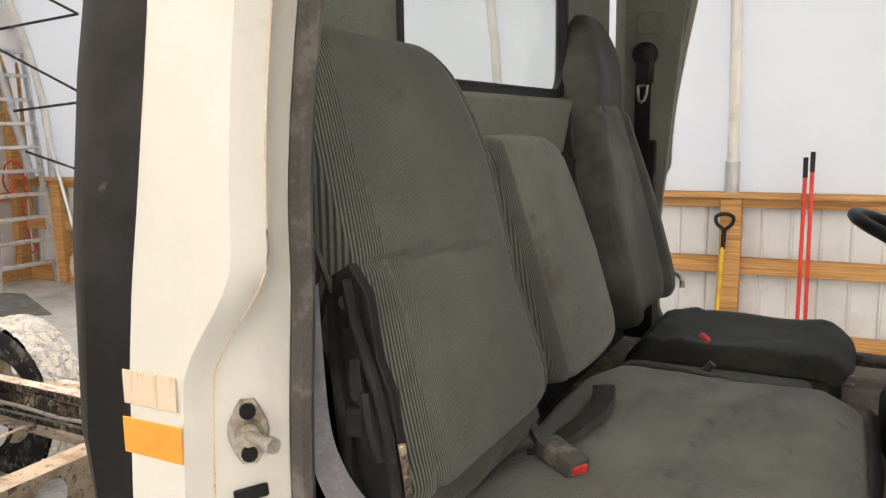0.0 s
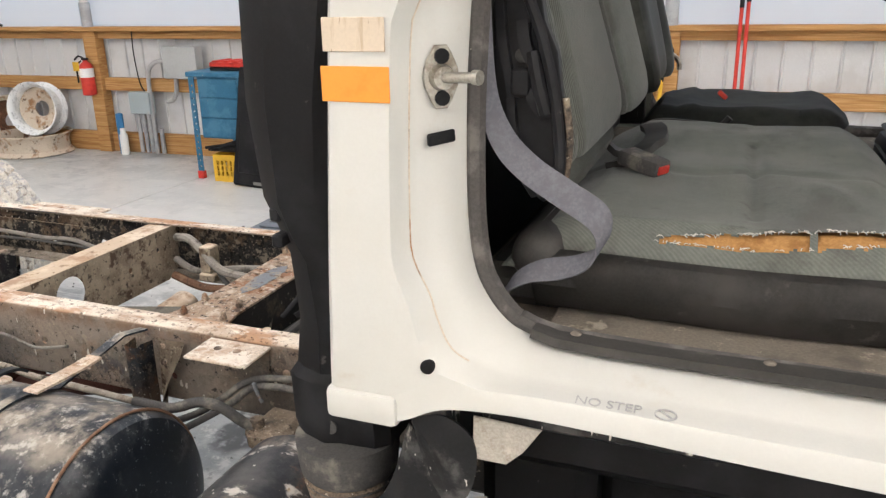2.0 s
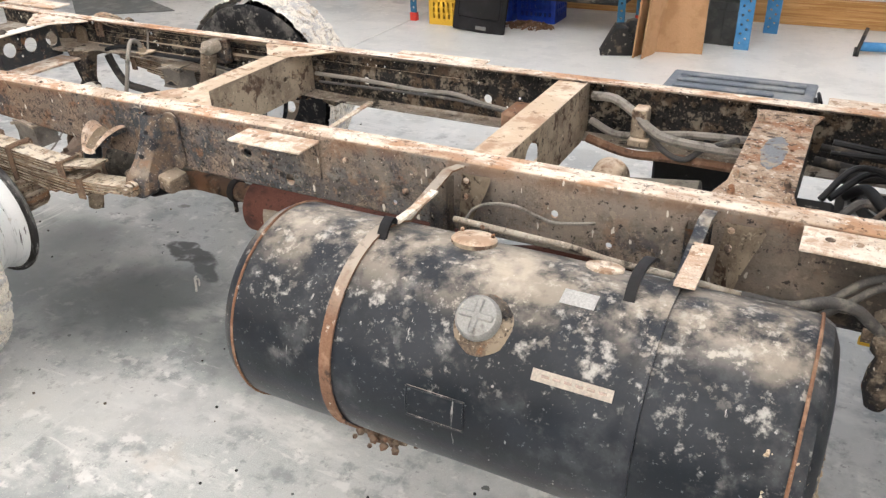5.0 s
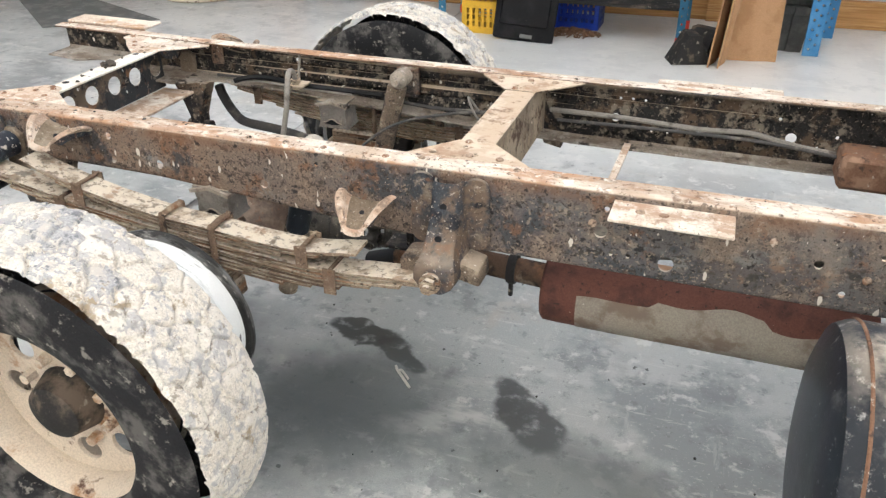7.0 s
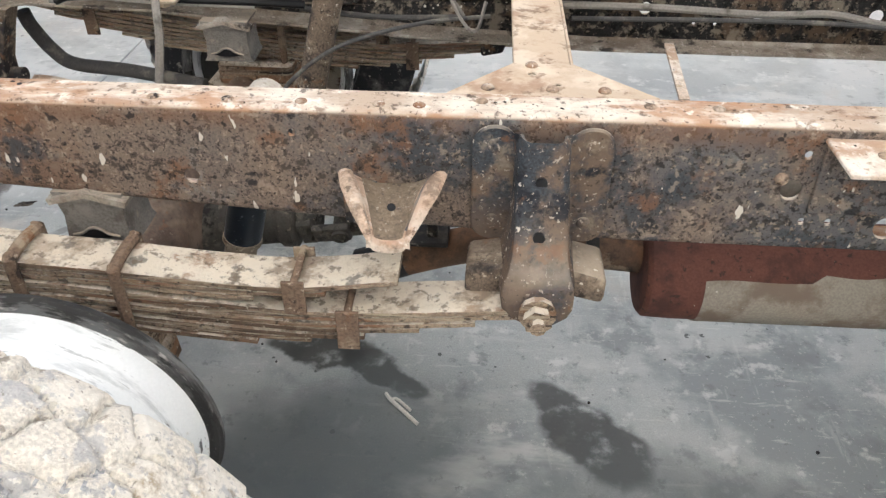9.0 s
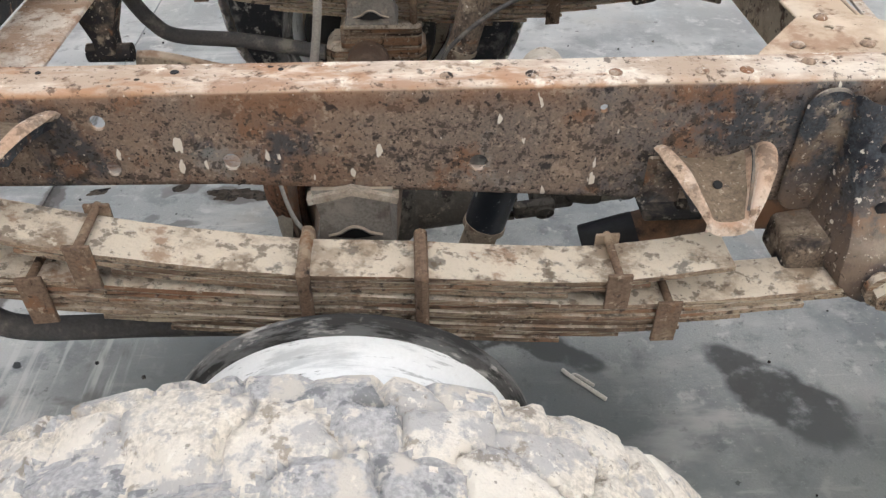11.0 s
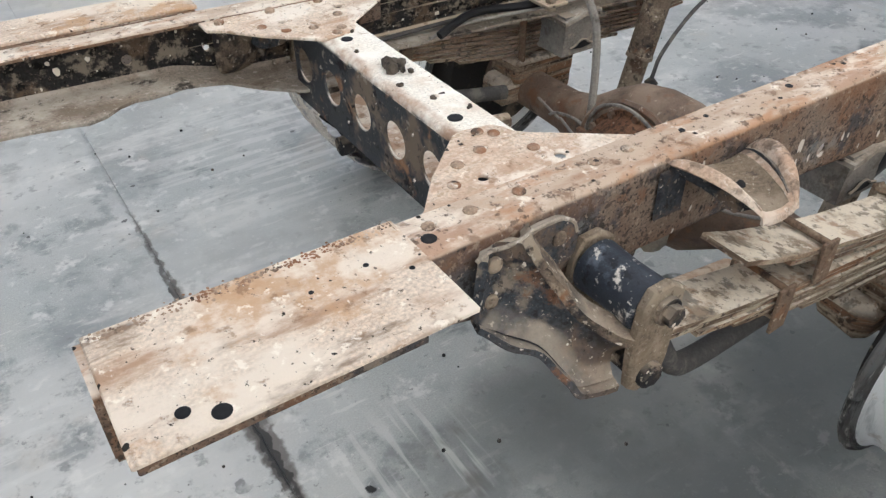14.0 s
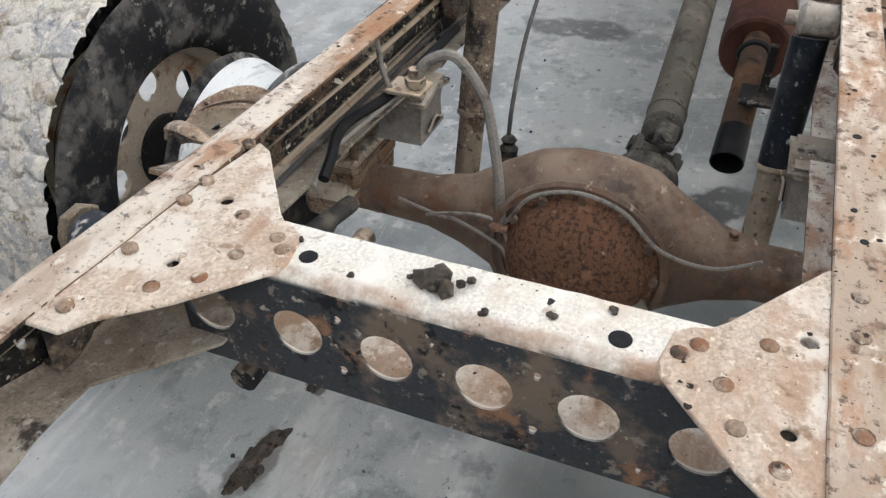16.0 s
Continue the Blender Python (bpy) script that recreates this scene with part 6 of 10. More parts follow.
# brake hose and lines on the axle
for pts, r, mt in (([(.80, .735, .82), (.806, .715, .858), (.815, .668, .872), (.826, .625, .815), (.828, .605, .758), (.812, .58, .65), (.79, .563, .56)], 0.0095, M_LINE),
                   ([(.79, .563, .56), (.755, .52, .49), (.76, .535, .48), (.775, .56, .52), (.80, .66, .54), (.82, .70, .525), (.84, .80, .53)], 0.0035, M_LINE),
                   ([(.79, .563, .56), (.765, .54, .60), (.76, .50, .66), (.755, .42, .69), (.755, .34, .67), (.765, .27, .60), (.80, .18, .56), (.85, .10, .56)], 0.0038, M_LINE),
                   ([(.79, .563, .56), (.785, .60, .575), (.79, .67, .56), (.82, .73, .52)], 0.0035, M_LINE),
                   ([(.79, .80, .895), (.785, .79, .84), (.79, .775, .802), (.80, .752, .80), (.805, .735, .82)], 0.005, M_LINE),
                   ([(1.07, .642, .585), (1.10, .645, .65), (1.22, .66, .735), (1.40, .68, .785), (1.56, .70, .80)], 0.005, M_HOSE)):
    bm = bmesh.new()
    tube(bm, pts, r, 8)
    part("brake_line", bm, mt, truck)
bm = bmesh.new()
lathe(bm, (1.06, .64, .495), (0.1, 0, 1), [(0, .028), (.03, .03), (.045, .02), (.06, .022), (.07, .012), (.08, .018), (.09, .009)], 12)
part("vent_boot", bm, M_DARK, truck)
bm = bmesh.new()
box(bm, (.77, .548, .553), (.802, .583, .568), .004)
part("line_clip", bm, M_ORANGE, truck)
bm = bmesh.new()
box(bm, (.775, .715, .800), (.835, .785, .808), .002)
rod(bm, (.80, .735, .79), (.80, .735, .845), .014, .012, 6)
rod(bm, (.80, .735, .815), (.80, .735, .828), .019, None, 6)
part("hose_bracket", bm, M_CROSS, truck)


# ---- wheels ----
def tyre_mesh(bm, yc, side, R=0.468, width=0.235, seed=0):
    """A tyre about the axle; tread blocks with cracks between them."""
    n, m = 860, 46
    f = width / 2
    rows = []
    blue = {}
    for j in range(m + 1):
        y = -f + 2 * f * j / m
        drop = 0.010 * abs(y / f) ** 6
        row = []
        for i in range(n):
            a = 2 * math.pi * i / n
            blue[i, j] = 0
            w = noise.noise_vector(Vector((a * 14, y * 32, seed))) * 0.22
            d, near = noise.voronoi(Vector((a * R / 0.078 + w.x, y / 0.066 + w.y, seed)))
            crack = min(1.0, (d[1] - d[0]) / 0.13)
            blue[i, j] = noise.cell(near[0] * 37.7) + 0.25 * noise.noise(Vector((a * 40, y * 90, 9)))
            lump = noise.noise(Vector((a * 11, y * 26, seed + 4)))
            fine = noise.noise(Vector((a * 60, y * 130, seed)))
            r = R - drop - 0.0125 * (1 - crack) ** 1.1 * (0.8 + 0.4 * lump) + 0.0018 * lump + 0.0008 * fine
            row.append(bm.verts.new((AX[0] + r * math.cos(a), yc + y, 0.470 + r * math.sin(a))))
        rows.append(row)
    for a, b in zip(rows, rows[1:]):
        bridge(bm, a, b)
    bm.faces.ensure_lookup_table()
    for k, face in enumerate(bm.faces):
        face.material_index = 1 if blue[k % n, k // n] > (0.40 if side == 0 else 0.75) + 0.75 * max(0.0, math.cos(2 * math.pi * (k % n) / n) + 0.15) else 0
    return rows


def sidewalls(bm, xc, yc, zc, R, width, hub, n=72, lug=True):
    for s in (-1, 1):
        rows = []
        for k, (r, w) in enumerate(((R - 0.040, .488), (R - 0.048, .510), (R - 0.075, .53), (R - 0.11, .535), (hub + 0.04, .50), (hub + 0.012, .455), (hub, .40), (hub, .30))):
            row = []
            for i in range(n):
                a = 2 * math.pi * i / n
                rr = r + (0.006 * ((i % 3) - 1) if lug and k in (1, 2) else 0)
                row.append(bm.verts.new((xc + rr * math.cos(a), yc + s * width * (w + (0.01 if lug and k == 1 and i % 3 == 0 else 0)), zc + rr * math.sin(a))))
            rows.append(row)
        for a, b in zip(rows, rows[1:]):
            bridge(bm, a, b)
    bmesh.ops.recalc_face_normals(bm, faces=bm.faces)


def disc_wheel(parent, xc, yc, zc, out, mat, r=0.25):
    """A steel disc with hand holes and a bolt circle; out: the way its face looks, -1 or 1."""
    hs = [(xc + .165 * math.cos(math.pi / 4 * k), zc + .165 * math.sin(math.pi / 4 * k), .036) for k in range(8)]
    o = [(xc + r * math.cos(2 * math.pi * k / 48), zc + r * math.sin(2 * math.pi * k / 48)) for k in range(48)]
    d = plate("disc", o, hs + [(xc, zc, .085)], 0.012, xz(yc), mat, parent)
    bm = bmesh.new()
    lathe(bm, (xc, yc - 0.02 * out, zc), (0, out, 0), [(0, .09), (.03, .088), (.09, .07), (.10, .05), (.11, .02)], 24)
    part("hub", bm, M_DARK, parent)
    for k in range(8):
        a = 2 * math.pi * (k + .5) / 8
        bm = bmesh.new()
        rod(bm, (xc + .115 * math.cos(a), yc, zc + .115 * math.sin(a)), (xc + .115 * math.cos(a), yc + out * 0.035, zc + .115 * math.sin(a)), .017, .014, 6)
        part("wheel_nut", bm, M_WHEEL, parent)


def rear_wheel(side):
    f = (lambda y: y) if side == 0 else (lambda y: 0.85 - y)
    out = -1 if side == 0 else 1
    yc = f(-0.612)
    bm = bmesh.new()
    zc = 0.470
    tyre_mesh(bm, yc, side, seed=side * 7)
    w = part("rear_wheel", bm, M_MUD, truck, "mud-caked rear tyre tread on a rusty cream wheel")
    w.data.materials.append(M_MUDBLUE)
    bm = bmesh.new()
    sidewalls(bm, AX[0], yc, zc, 0.470, 0.235, 0.25, 180)
    part("sidewall", bm, M_TYRE, w, "dusty black tyre sidewall")
    bm = bmesh.new()
    lathe(bm, (AX[0], f(-0.70), zc), (0, -out, 0), [(0, .262), (.004, .262), (.02, .245), (.05, .232), (.14, .232), (.17, .245), (.18, .262)], 48, False)
    part("outer_rim", bm, M_WHEEL, w)
    disc_wheel(w, AX[0], f(-0.60), zc, out, M_WHEEL, 0.236)
    # bare inner rim without a tyre
    bm = bmesh.new()
    lathe(bm, (0.918, f(-0.226), .474), (0, out, 0), [(.020, .226), (.030, .214), (.045, .208), (.10, .206), (.125, .210), (.14, .222), (.16, .232), (.158, .238), (.13, .228), (.11, .216), (.045, .214), (.030, .220), (.021, .232)], 64, False)
    inner = part("inner_rim", bm, M_RIM, truck, "bare white-painted inner wheel rim without a tyre")
    bm = bmesh.new()
    lathe(bm, (0.918, f(-0.226), .474), (0, out, 0), [(.020, .2255), (.010, .2275), (.002, .232), (-.003, .240), (-.003, .2465), (.002, .2515), (.010, .2520), (.016, .2465), (.017, .240), (.021, .2325)], 64, False)
    part("rim_flange", bm, M_RIMD, inner, "scuffed black and grey rim edge")
    bm = bmesh.new()
    lathe(bm, (0.918, f(-0.226), .474), (0, out, 0), [(.160, .231), (.170, .234), (.176, .244), (.184, .247), (.190, .240), (.186, .228), (.176, .222), (.166, .222), (.150, .220)], 64, False)
    part("lock_ring", bm, M_TYRE, inner, "dark outer lock ring")
    disc_wheel(inner, 0.918, f(-0.37), .474, -out, M_WHEEL, 0.208)
    bm = bmesh.new()
    lathe(bm, (0.905, f(-0.20), .49), (0, out, 0), [(0, .17), (.01, .175), (.14, .175), (.15, .12), (.20, .10)], 32)
    part("brake_drum", bm, M_DARK, truck, "dark brake drum")


rear_wheel(0)
rear_wheel(1)
bm = bmesh.new()
lathe(bm, (4.92, -.607, .464), (0, 1, 0), [(0, .255), (.0, .26), (.02, .25), (.2, .25), (.21, .26)], 40, False)
fw = part("front_wheel", bm, M_WHEEL, truck, "black block-tread front tyre on a steel wheel")
bm = bmesh.new()
n = 172
for y0, y1, ph in ((-.647, -.602, 0), (-.595, -.557, .5), (-.550, -.519, .2), (-.512, -.474, .5), (-.467, -.422, 0)):
    for i in range(n):
        a = 2 * math.pi * (i + ph) / n
        if -0.4 < math.sin(a):
            R = 0.455 - (0.010 if y0 in (-.647, -.467) else 0)
            vs = box(bm, (-.0062, y0, -.008), (.0062, y1, .007), 0.0015)
            bmesh.ops.transform(bm, matrix=Matrix.Translation((4.92 + R * math.cos(a), 0, .464 + R * math.sin(a))) @ Matrix.Rotation(-a + math.pi / 2, 4, "Y"), verts=vs)
tagged(part("tread", bm, M_FTYRE, fw), kind="stuff")
bm = bmesh.new()
lathe(bm, (4.92, -.652, .464), (0, 1, 0), [(0, .438), (.01, .4515), (.12, .4585), (.225, .4515), (.235, .438)], 72, False)
sidewalls(bm, 4.92, -.5345, .464, 0.462, 0.235, 0.25, 72, False)
part("sidewall", bm, M_FTYRE, fw)
disc_wheel(fw, 4.92, -.557, .464, -1, M_WHEEL, 0.25)


# ---- fuel tank ----
TY, TZ, TR = -0.440, 0.655, 0.250
bm = bmesh.new()
prof = [(0, .06), (.004, .14), (.012, .20), (.026, .236), (.045, TR - .003), (.06, TR)] + [(.06 + .055 * k, TR) for k in range(1, 20)] + [(1.18, TR), (1.195, TR - .003), (1.215, .236), (1.23, .20), (1.238, .14), (1.242, .06)]
prof = [(d * 1.04, r) for d, r in prof]
lathe(bm, (2.470, TY, TZ), (1, 0, 0), prof, 56, True, dent(0.0022, 6))
tank = part("fuel_tank", bm, M_TANK, truck, "large dark blue cylindrical fuel tank, scratched and dusty")
for x in (2.53, 3.71):
    bm = bmesh.new()
    tube(bm, [(x, TY + (TR + .001) * math.cos(a), TZ + (TR + .001) * math.sin(a)) for a in [2 * math.pi * k / 40 for k in range(41)]], .0036, 6, 1)
    part("end_seam", bm, M_ORANGE, tank, "rusty end seam")
for x, mt in ((2.79, M_STRAP), (3.44, M_TANK)):
    bm = bmesh.new()
    arc = [(x, TY + (TR + .004) * math.cos(a), TZ + (TR + .004) * math.sin(a)) for a in [radians(62 + 260 * k / 40) for k in range(41)]]
    strip(bm, [(x, -.02, TZ + .245), (x, -.10, TZ + .262)] + arc, 0.028, 0.005, (1, 0, 0))
    st = part("strap", bm, mt, tank, "rusty steel tank strap")
    bm = bmesh.new()
    strip(bm, [(x + .02, TY + .04, TZ + .260), (x + .02, TY + .11, TZ + .256), (x + .02, -.26, TZ + .254), (x + .02, -.21, TZ + .256)], 0.042 if x > 3 else 0.02, 0.006, (1, 0, 0))
    part("strap_end", bm, M_DUSTY, st, "pale dusty strap end")
    bm = bmesh.new()
    if x > 3:
        strip(bm, smooth_path([(x - .066, -.478, .893), (x - .066, -.462, .916), (x - .064, -.440, .938), (x - .060, -.41, .948), (x - .055, -.37, .944), (x - .052, -.345, .928)], 4), .022, .007, (1, 0, 0))
    else:
        strip(bm, smooth_path([(x + .018, -.462, .898), (x + .018, -.440, .925), (x + .016, -.415, .932), (x + .014, -.40, .915)], 4), .024, .008, (1, 0, 0))
    part("strap_hook", bm, M_BLACK, st, "black rubber hook")
    bm = bmesh.new()
    clods(bm, (x + .03, TY - .06, TZ - TR - .03), (.07, .05, .022), 150, int(x * 10), .011)
    tagged(part("hanging_mud", bm, M_AXLE, tank, "clump of dried mud and grass"), kind="stuff")
    # bracket between tank and rail: a folded upright with a notched top, and a bent side plate
    bm = bmesh.new()
    x0 = 2.70 if x < 3 else 3.39
    prof = [(x0 - .002, -.002), (x0, -.045), (x0 + .008, -.052), (x0 + .046, -.052), (x0 + .054, -.045), (x0 + .056, -.002)]
    top = [.862, .858, .862, .856, .866, .862]
    lo = [bm.verts.new((px, py, .60)) for px, py in prof]
    md = [bm.verts.new((px + .002, py - .004, .74)) for px, py in prof]
    hi = [bm.verts.new((px, py, z)) for (px, py), z in zip(prof, top)]
    for a, b in ((lo, md), (md, hi)):
        for q in range(5):
            bm.faces.new((a[q], a[q + 1], b[q + 1], b[q]))
    bmesh.ops.solidify(bm, geom=bm.faces[:], thickness=.005)
    roughen(bm, .003, 16)
    bk = part("tank_bracket", bm, M_HANG if x > 3 else M_RUST, truck, "folded steel tank bracket on the rail")
    bm = bmesh.new()
    prev = None
    for z, xa, xb, yb in ((.875, .03, .115, -.012), (.84, .028, .105, -.022), (.78, .022, .08, -.045), (.72, .018, .064, -.062), (.64, .012, .05, -.075)):
        row = [bm.verts.new((x0 + .056 + xa, -.010, z)), bm.verts.new((x0 + .056 + (xa + xb) / 2, -.016, z)), bm.verts.new((x0 + .056 + xb, yb, z)), bm.verts.new((x0 + .056 + xb + .008, yb - .014, z - .003))]
        if prev:
            for q in range(3):
                bm.faces.new((prev[q], prev[q + 1], row[q + 1], row[q]))
        prev = row
    bmesh.ops.solidify(bm, geom=bm.faces[:], thickness=.005)
    roughen(bm, .002, 20)
    part("brace", bm, M_CROSS, bk, "dusty bent side plate")
    rivets(bk, [(x0 + .10, -.018, .81), (x0 + .10, -.012, .855)], .009, .006, (0, -1, 0))
bm = bmesh.new()
n0 = Vector((0, -.62, .78)).normalized()
lathe(bm, (3.122, TY + TR * n0.y, TZ + TR * n0.z), n0, [(.020, .032), (.022, .043), (.030, .046), (.044, .045), (.050, .040), (.052, .015)], 24)
cap = part("filler_cap", bm, M_ALLOY, tank, "grey-green filler cap on a muddy neck")
bm = bmesh.new()
c0 = Vector((3.122, TY, TZ)) + n0 * (TR + .046)
box(bm, (-.036, -.007, 0), (.036, .007, .010), .003, Matrix.Translation(c0) @ n0.to_track_quat("Z", "Y").to_matrix().to_4x4())
box(bm, (-.007, -.036, 0), (.007, .036, .010), .003, Matrix.Translation(c0) @ n0.to_track_quat("Z", "Y").to_matrix().to_4x4())
part("grip", bm, M_ALLOY, cap)
bm = bmesh.new()
lathe(bm, (3.122, TY + TR * n0.y, TZ + TR * n0.z), n0, [(-.012, .066), (.002, .060), (.010, .050), (.016, .042), (.021, .040)], 28)
roughen(bm, .004, 40)
part("muddy_neck", bm, M_GRIME, tank, "mud-caked filler neck")
bm = bmesh.new()
clods(bm, (3.155, TY - .135, TZ + .205), (.022, .016, .014), 110, 4, .006)
tagged(part("mud_ring", bm, M_GRIME, tank), kind="stuff")
bm = bmesh.new()
lathe(bm, (3.0, TY + .06, TZ + .242), (0, .2, 1), [(-.01, .05), (.008, .052), (.014, .046), (.016, .03)], 24)
snd = part("sender_flange", bm, M_CROSS, tank, "round dusty sender flange")
rivets(snd, [(3.0 + .04 * math.cos(a), TY + .065 + .04 * math.sin(a), TZ + .258) for a in (0.3, 1.6, 2.8, 4.1, 5.3)], .005, .005)
bm = bmesh.new()
for (x0, x1, a0, a1, mt) in ((3.245, 3.402, 141, 146.3, 0),):
    rows = [[bm.verts.new((x, TY + (TR + .003) * math.cos(radians(a)), TZ + (TR + .003) * math.sin(radians(a)))) for a in (a0, (a0 + a1) / 2, a1)] for x in (x0, x1)]
    for i in range(2):
        bm.faces.new((rows[0][i], rows[1][i], rows[1][i + 1], rows[0][i + 1]))
    bmesh.ops.solidify(bm, geom=bm.faces[:], thickness=.001)
lab = part("label", bm, M_LABEL, tank, "cream paper label with faded print")
for k in range(6):
    bm = bmesh.new()
    x = 3.265 + .022 * k
    a = radians(143.6)
    box(bm, (x, TY + (TR + .004) * math.cos(a) - .001, TZ + (TR + .0045) * math.sin(a) - .0028), (x + .015, TY + (TR + .004) * math.cos(a) + .0015, TZ + (TR + .0045) * math.sin(a) + .0028))
    part("print_bar", bm, M_PRINT, lab, smooth=False)
frame_pts = [(2.99, 166), (3.05, 166), (3.12, 166), (3.12, 174), (3.12, 182), (3.05, 182), (2.99, 182), (2.99, 174), (2.99, 166)]
bm = bmesh.new()
tube(bm, [(x, TY + (TR + .001) * math.cos(radians(a)), TZ + (TR + .001) * math.sin(radians(a))) for x, a in frame_pts], .003, 6, 1)
part("stamped_frame", bm, M_TANK, tank)
bm = bmesh.new()
rows = [[bm.verts.new((x, TY + (TR + .003) * math.cos(radians(a)), TZ + (TR + .003) * math.sin(radians(a)))) for a in (100, 104, 109)] for x in (3.25, 3.32)]
for i in range(2):
    bm.faces.new((rows[0][i], rows[1][i], rows[1][i + 1], rows[0][i + 1]))
bmesh.ops.solidify(bm, geom=bm.faces[:], thickness=.001)
part("sticker", bm, M_PAPER, tank)


def tank_end(u, v):
    a, q = -2.45 + (u - .5) * 2.7, TR * (.22 + .88 * v)
    x = 2.470 + 1.04 * float(np.interp(min(q, TR), (.06, .14, .20, .236, .247, .25), (1.242, 1.238, 1.23, 1.215, 1.195, 1.18))) - max(0, q - TR) * 1.4
    lean = min(1, max(0, (q / TR - .72) / .28))
    out = Vector((1 - lean * .9, lean * math.cos(a), lean * math.sin(a))).normalized()
    much = math.exp(-((u - .50) / .27) ** 2) * math.exp(-((v - .60) / .38) ** 2) * 1.28
    return (x, TY + min(q, TR) * math.cos(a), TZ + min(q, TR) * math.sin(a)), out, much


crust("mud_splash", tank, tank_end, 120, 90, .019, 21, M_CAKE, "thick pale mud splashed on the tank end")
bm = bmesh.new()
lathe(bm, (3.291, -.358, TZ + .2327), (0, .33, 1), [(0, .040), (.008, .041), (.011, .037), (.012, .012), (.018, .010), (.019, .004)], 24)
part("sender_cover", bm, M_DUSTY, tank, "dusty round sender cover")
# hoses at the tank's end and thin lines along the rail
for pts, r, mt in (([(3.55, -.20, .80), (3.65, -.19, .795), (3.715, -.17, .812), (3.770, -.16, .805), (3.81, -.14, .765), (3.845, -.12, .73)], .013, M_HOSE),
                   ([(3.62, -.15, .73), (3.68, -.13, .755), (3.735, -.10, .79), (3.785, -.075, .828), (3.84, -.06, .842), (3.90, -.05, .845), (3.945, -.03, .848)], .009, M_HOSE),
                   ([(3.66, -.16, .725), (3.715, -.13, .755), (3.765, -.10, .785), (3.81, -.085, .822), (3.87, -.075, .832), (3.94, -.06, .825), (3.985, -.045, .842), (4.0, -.03, .85)], .009, M_HOSE),
                   ([(2.81, -.05, .75), (2.84, -.05, .795), (2.89, -.05, .82), (2.96, -.05, .827), (3.02, -.045, .808), (3.07, -.04, .797), (3.17, -.03, .812)], .0045, M_LINE),
                   ([(2.86, -.20, .84), (2.93, -.22, .85), (3.07, -.225, .848), (3.17, -.225, .845), (3.27, -.23, .835), (3.42, -.23, .83), (3.56, -.20, .80)], .0085, M_UNDER),
                   ([(3.845, -.12, .86), (3.846, -.115, .84), (3.848, -.10, .80)], .0045, M_LIDP)):
    bm = bmesh.new()
    tube(bm, pts, r, 10)
    part("fuel_hose", bm, mt, truck)
for x, z in ((3.95, .848), (4.0, .852), (4.015, .842), (3.965, .838)):
    bm = bmesh.new()
    rod(bm, (x, -.034, z), (x, -.002, z), .009, None, 6)
    part("hose_fitting", bm, M_GRIME, truck)
bm = bmesh.new()
box(bm, (3.82, -.15, .685), (3.93, -.02, .745), .014)
roughen(bm, .006, 18)
rod(bm, (3.845, -.12, .72), (3.842, -.12, .765), .019, .016, 8)
rod(bm, (3.80, -.10, .71), (3.83, -.10, .71), .016, None, 8)
part("fitting_block", bm, M_GRIME, truck, "mud-covered fitting block on the rail")
bm = bmesh.new()
lathe(bm, (3.87, -.13, .70), (-0.1, -.1, -1), [(0, .03), (.05, .04), (.10, .038), (.14, .02)], 14)
part("drain_bowl", bm, M_GRIME, truck)
rivets(rails[0], [(3.86, -.002, .83), (3.95, -.002, .86), (4.02, -.002, .83), (2.4, -.002, .84), (2.6, -.002, .78), (2.0, -.002, .82)], .010, .008, (0, -1, 0))

# ---- muffler and tail pipe ----
bm = bmesh.new()
lathe(bm, (1.86, .183, .507), (1, 0, 0), [(0, .05), (.004, .088), (.012, .096), (.06, .098), (.78, .098), (.83, .096), (.84, .05)], 36)
muf = part("muffler", bm, M_MUFF, truck, "dark red rusted muffler with a mud-coated shell")
bm = bmesh.new()
rows = []
for k in range(30):
    x = 1.965 + (2.64 - 1.965) * k / 29
    lo = -150 + 8 * noise.noise((x * 9, 1, 0))
    hi = -206 - 16 * noise.noise((x * 7, 0, 3)) - (10 if 0.3 < (k / 29) < .7 else 0)
    rows.append([bm.verts.new((x, .183 + .1005 * math.cos(radians(a)), .507 + .1005 * math.sin(radians(a)))) for a in [lo + 70 - (lo + 70 - hi) * j / 10 for j in range(11)]])
for a, b in zip(rows, rows[1:]):
    for i in range(10):
        bm.faces.new((a[i], a[i + 1], b[i + 1], b[i]))
bmesh.ops.recalc_face_normals(bm, faces=bm.faces)
part("mud_coat", bm, M_MUFFMUD, muf)
bm = bmesh.new()
rod(bm, (1.86, .183, .535), (1.66, .185, .545), .036, .034, 18)
tube(bm, [(1.66, .185, .545), (1.58, .186, .545), (1.50, .188, .528), (1.41, .190, .497)], .036, 16)
part("tail_pipe", bm, M_TAIL, muf, "sooty rusted tail pipe")
bm = bmesh.new()
lathe(bm, (1.415, .190, .499), (-.94, .02, -.34), [(0, .037), (.02, .038), (.098, .039), (.10, .036), (.02, .034)], 20, True)
part("pipe_tip", bm, M_BLACK, muf, "sooty black pipe tip")
bm = bmesh.new()
lathe(bm, (1.755, .184, .54), (1, 0, 0), [(0, .042), (.012, .046), (.024, .042)], 18)
box(bm, (1.76, .16, .46), (1.772, .175, .52), .003)
part("pipe_clamp", bm, M_DARK, muf)
bm = bmesh.new()
rod(bm, (2.70, .165, .505), (3.3, .22, .60), .036, None, 16)
part("front_pipe", bm, M_MUFF, muf)
bm = bmesh.new()
box(bm, (1.46, .14, .57), (1.48, .16, .70), .003)
box(bm, (1.40, .12, .575), (1.5, .2, .585), .003)
part("hanger", bm, M_DARK, muf)

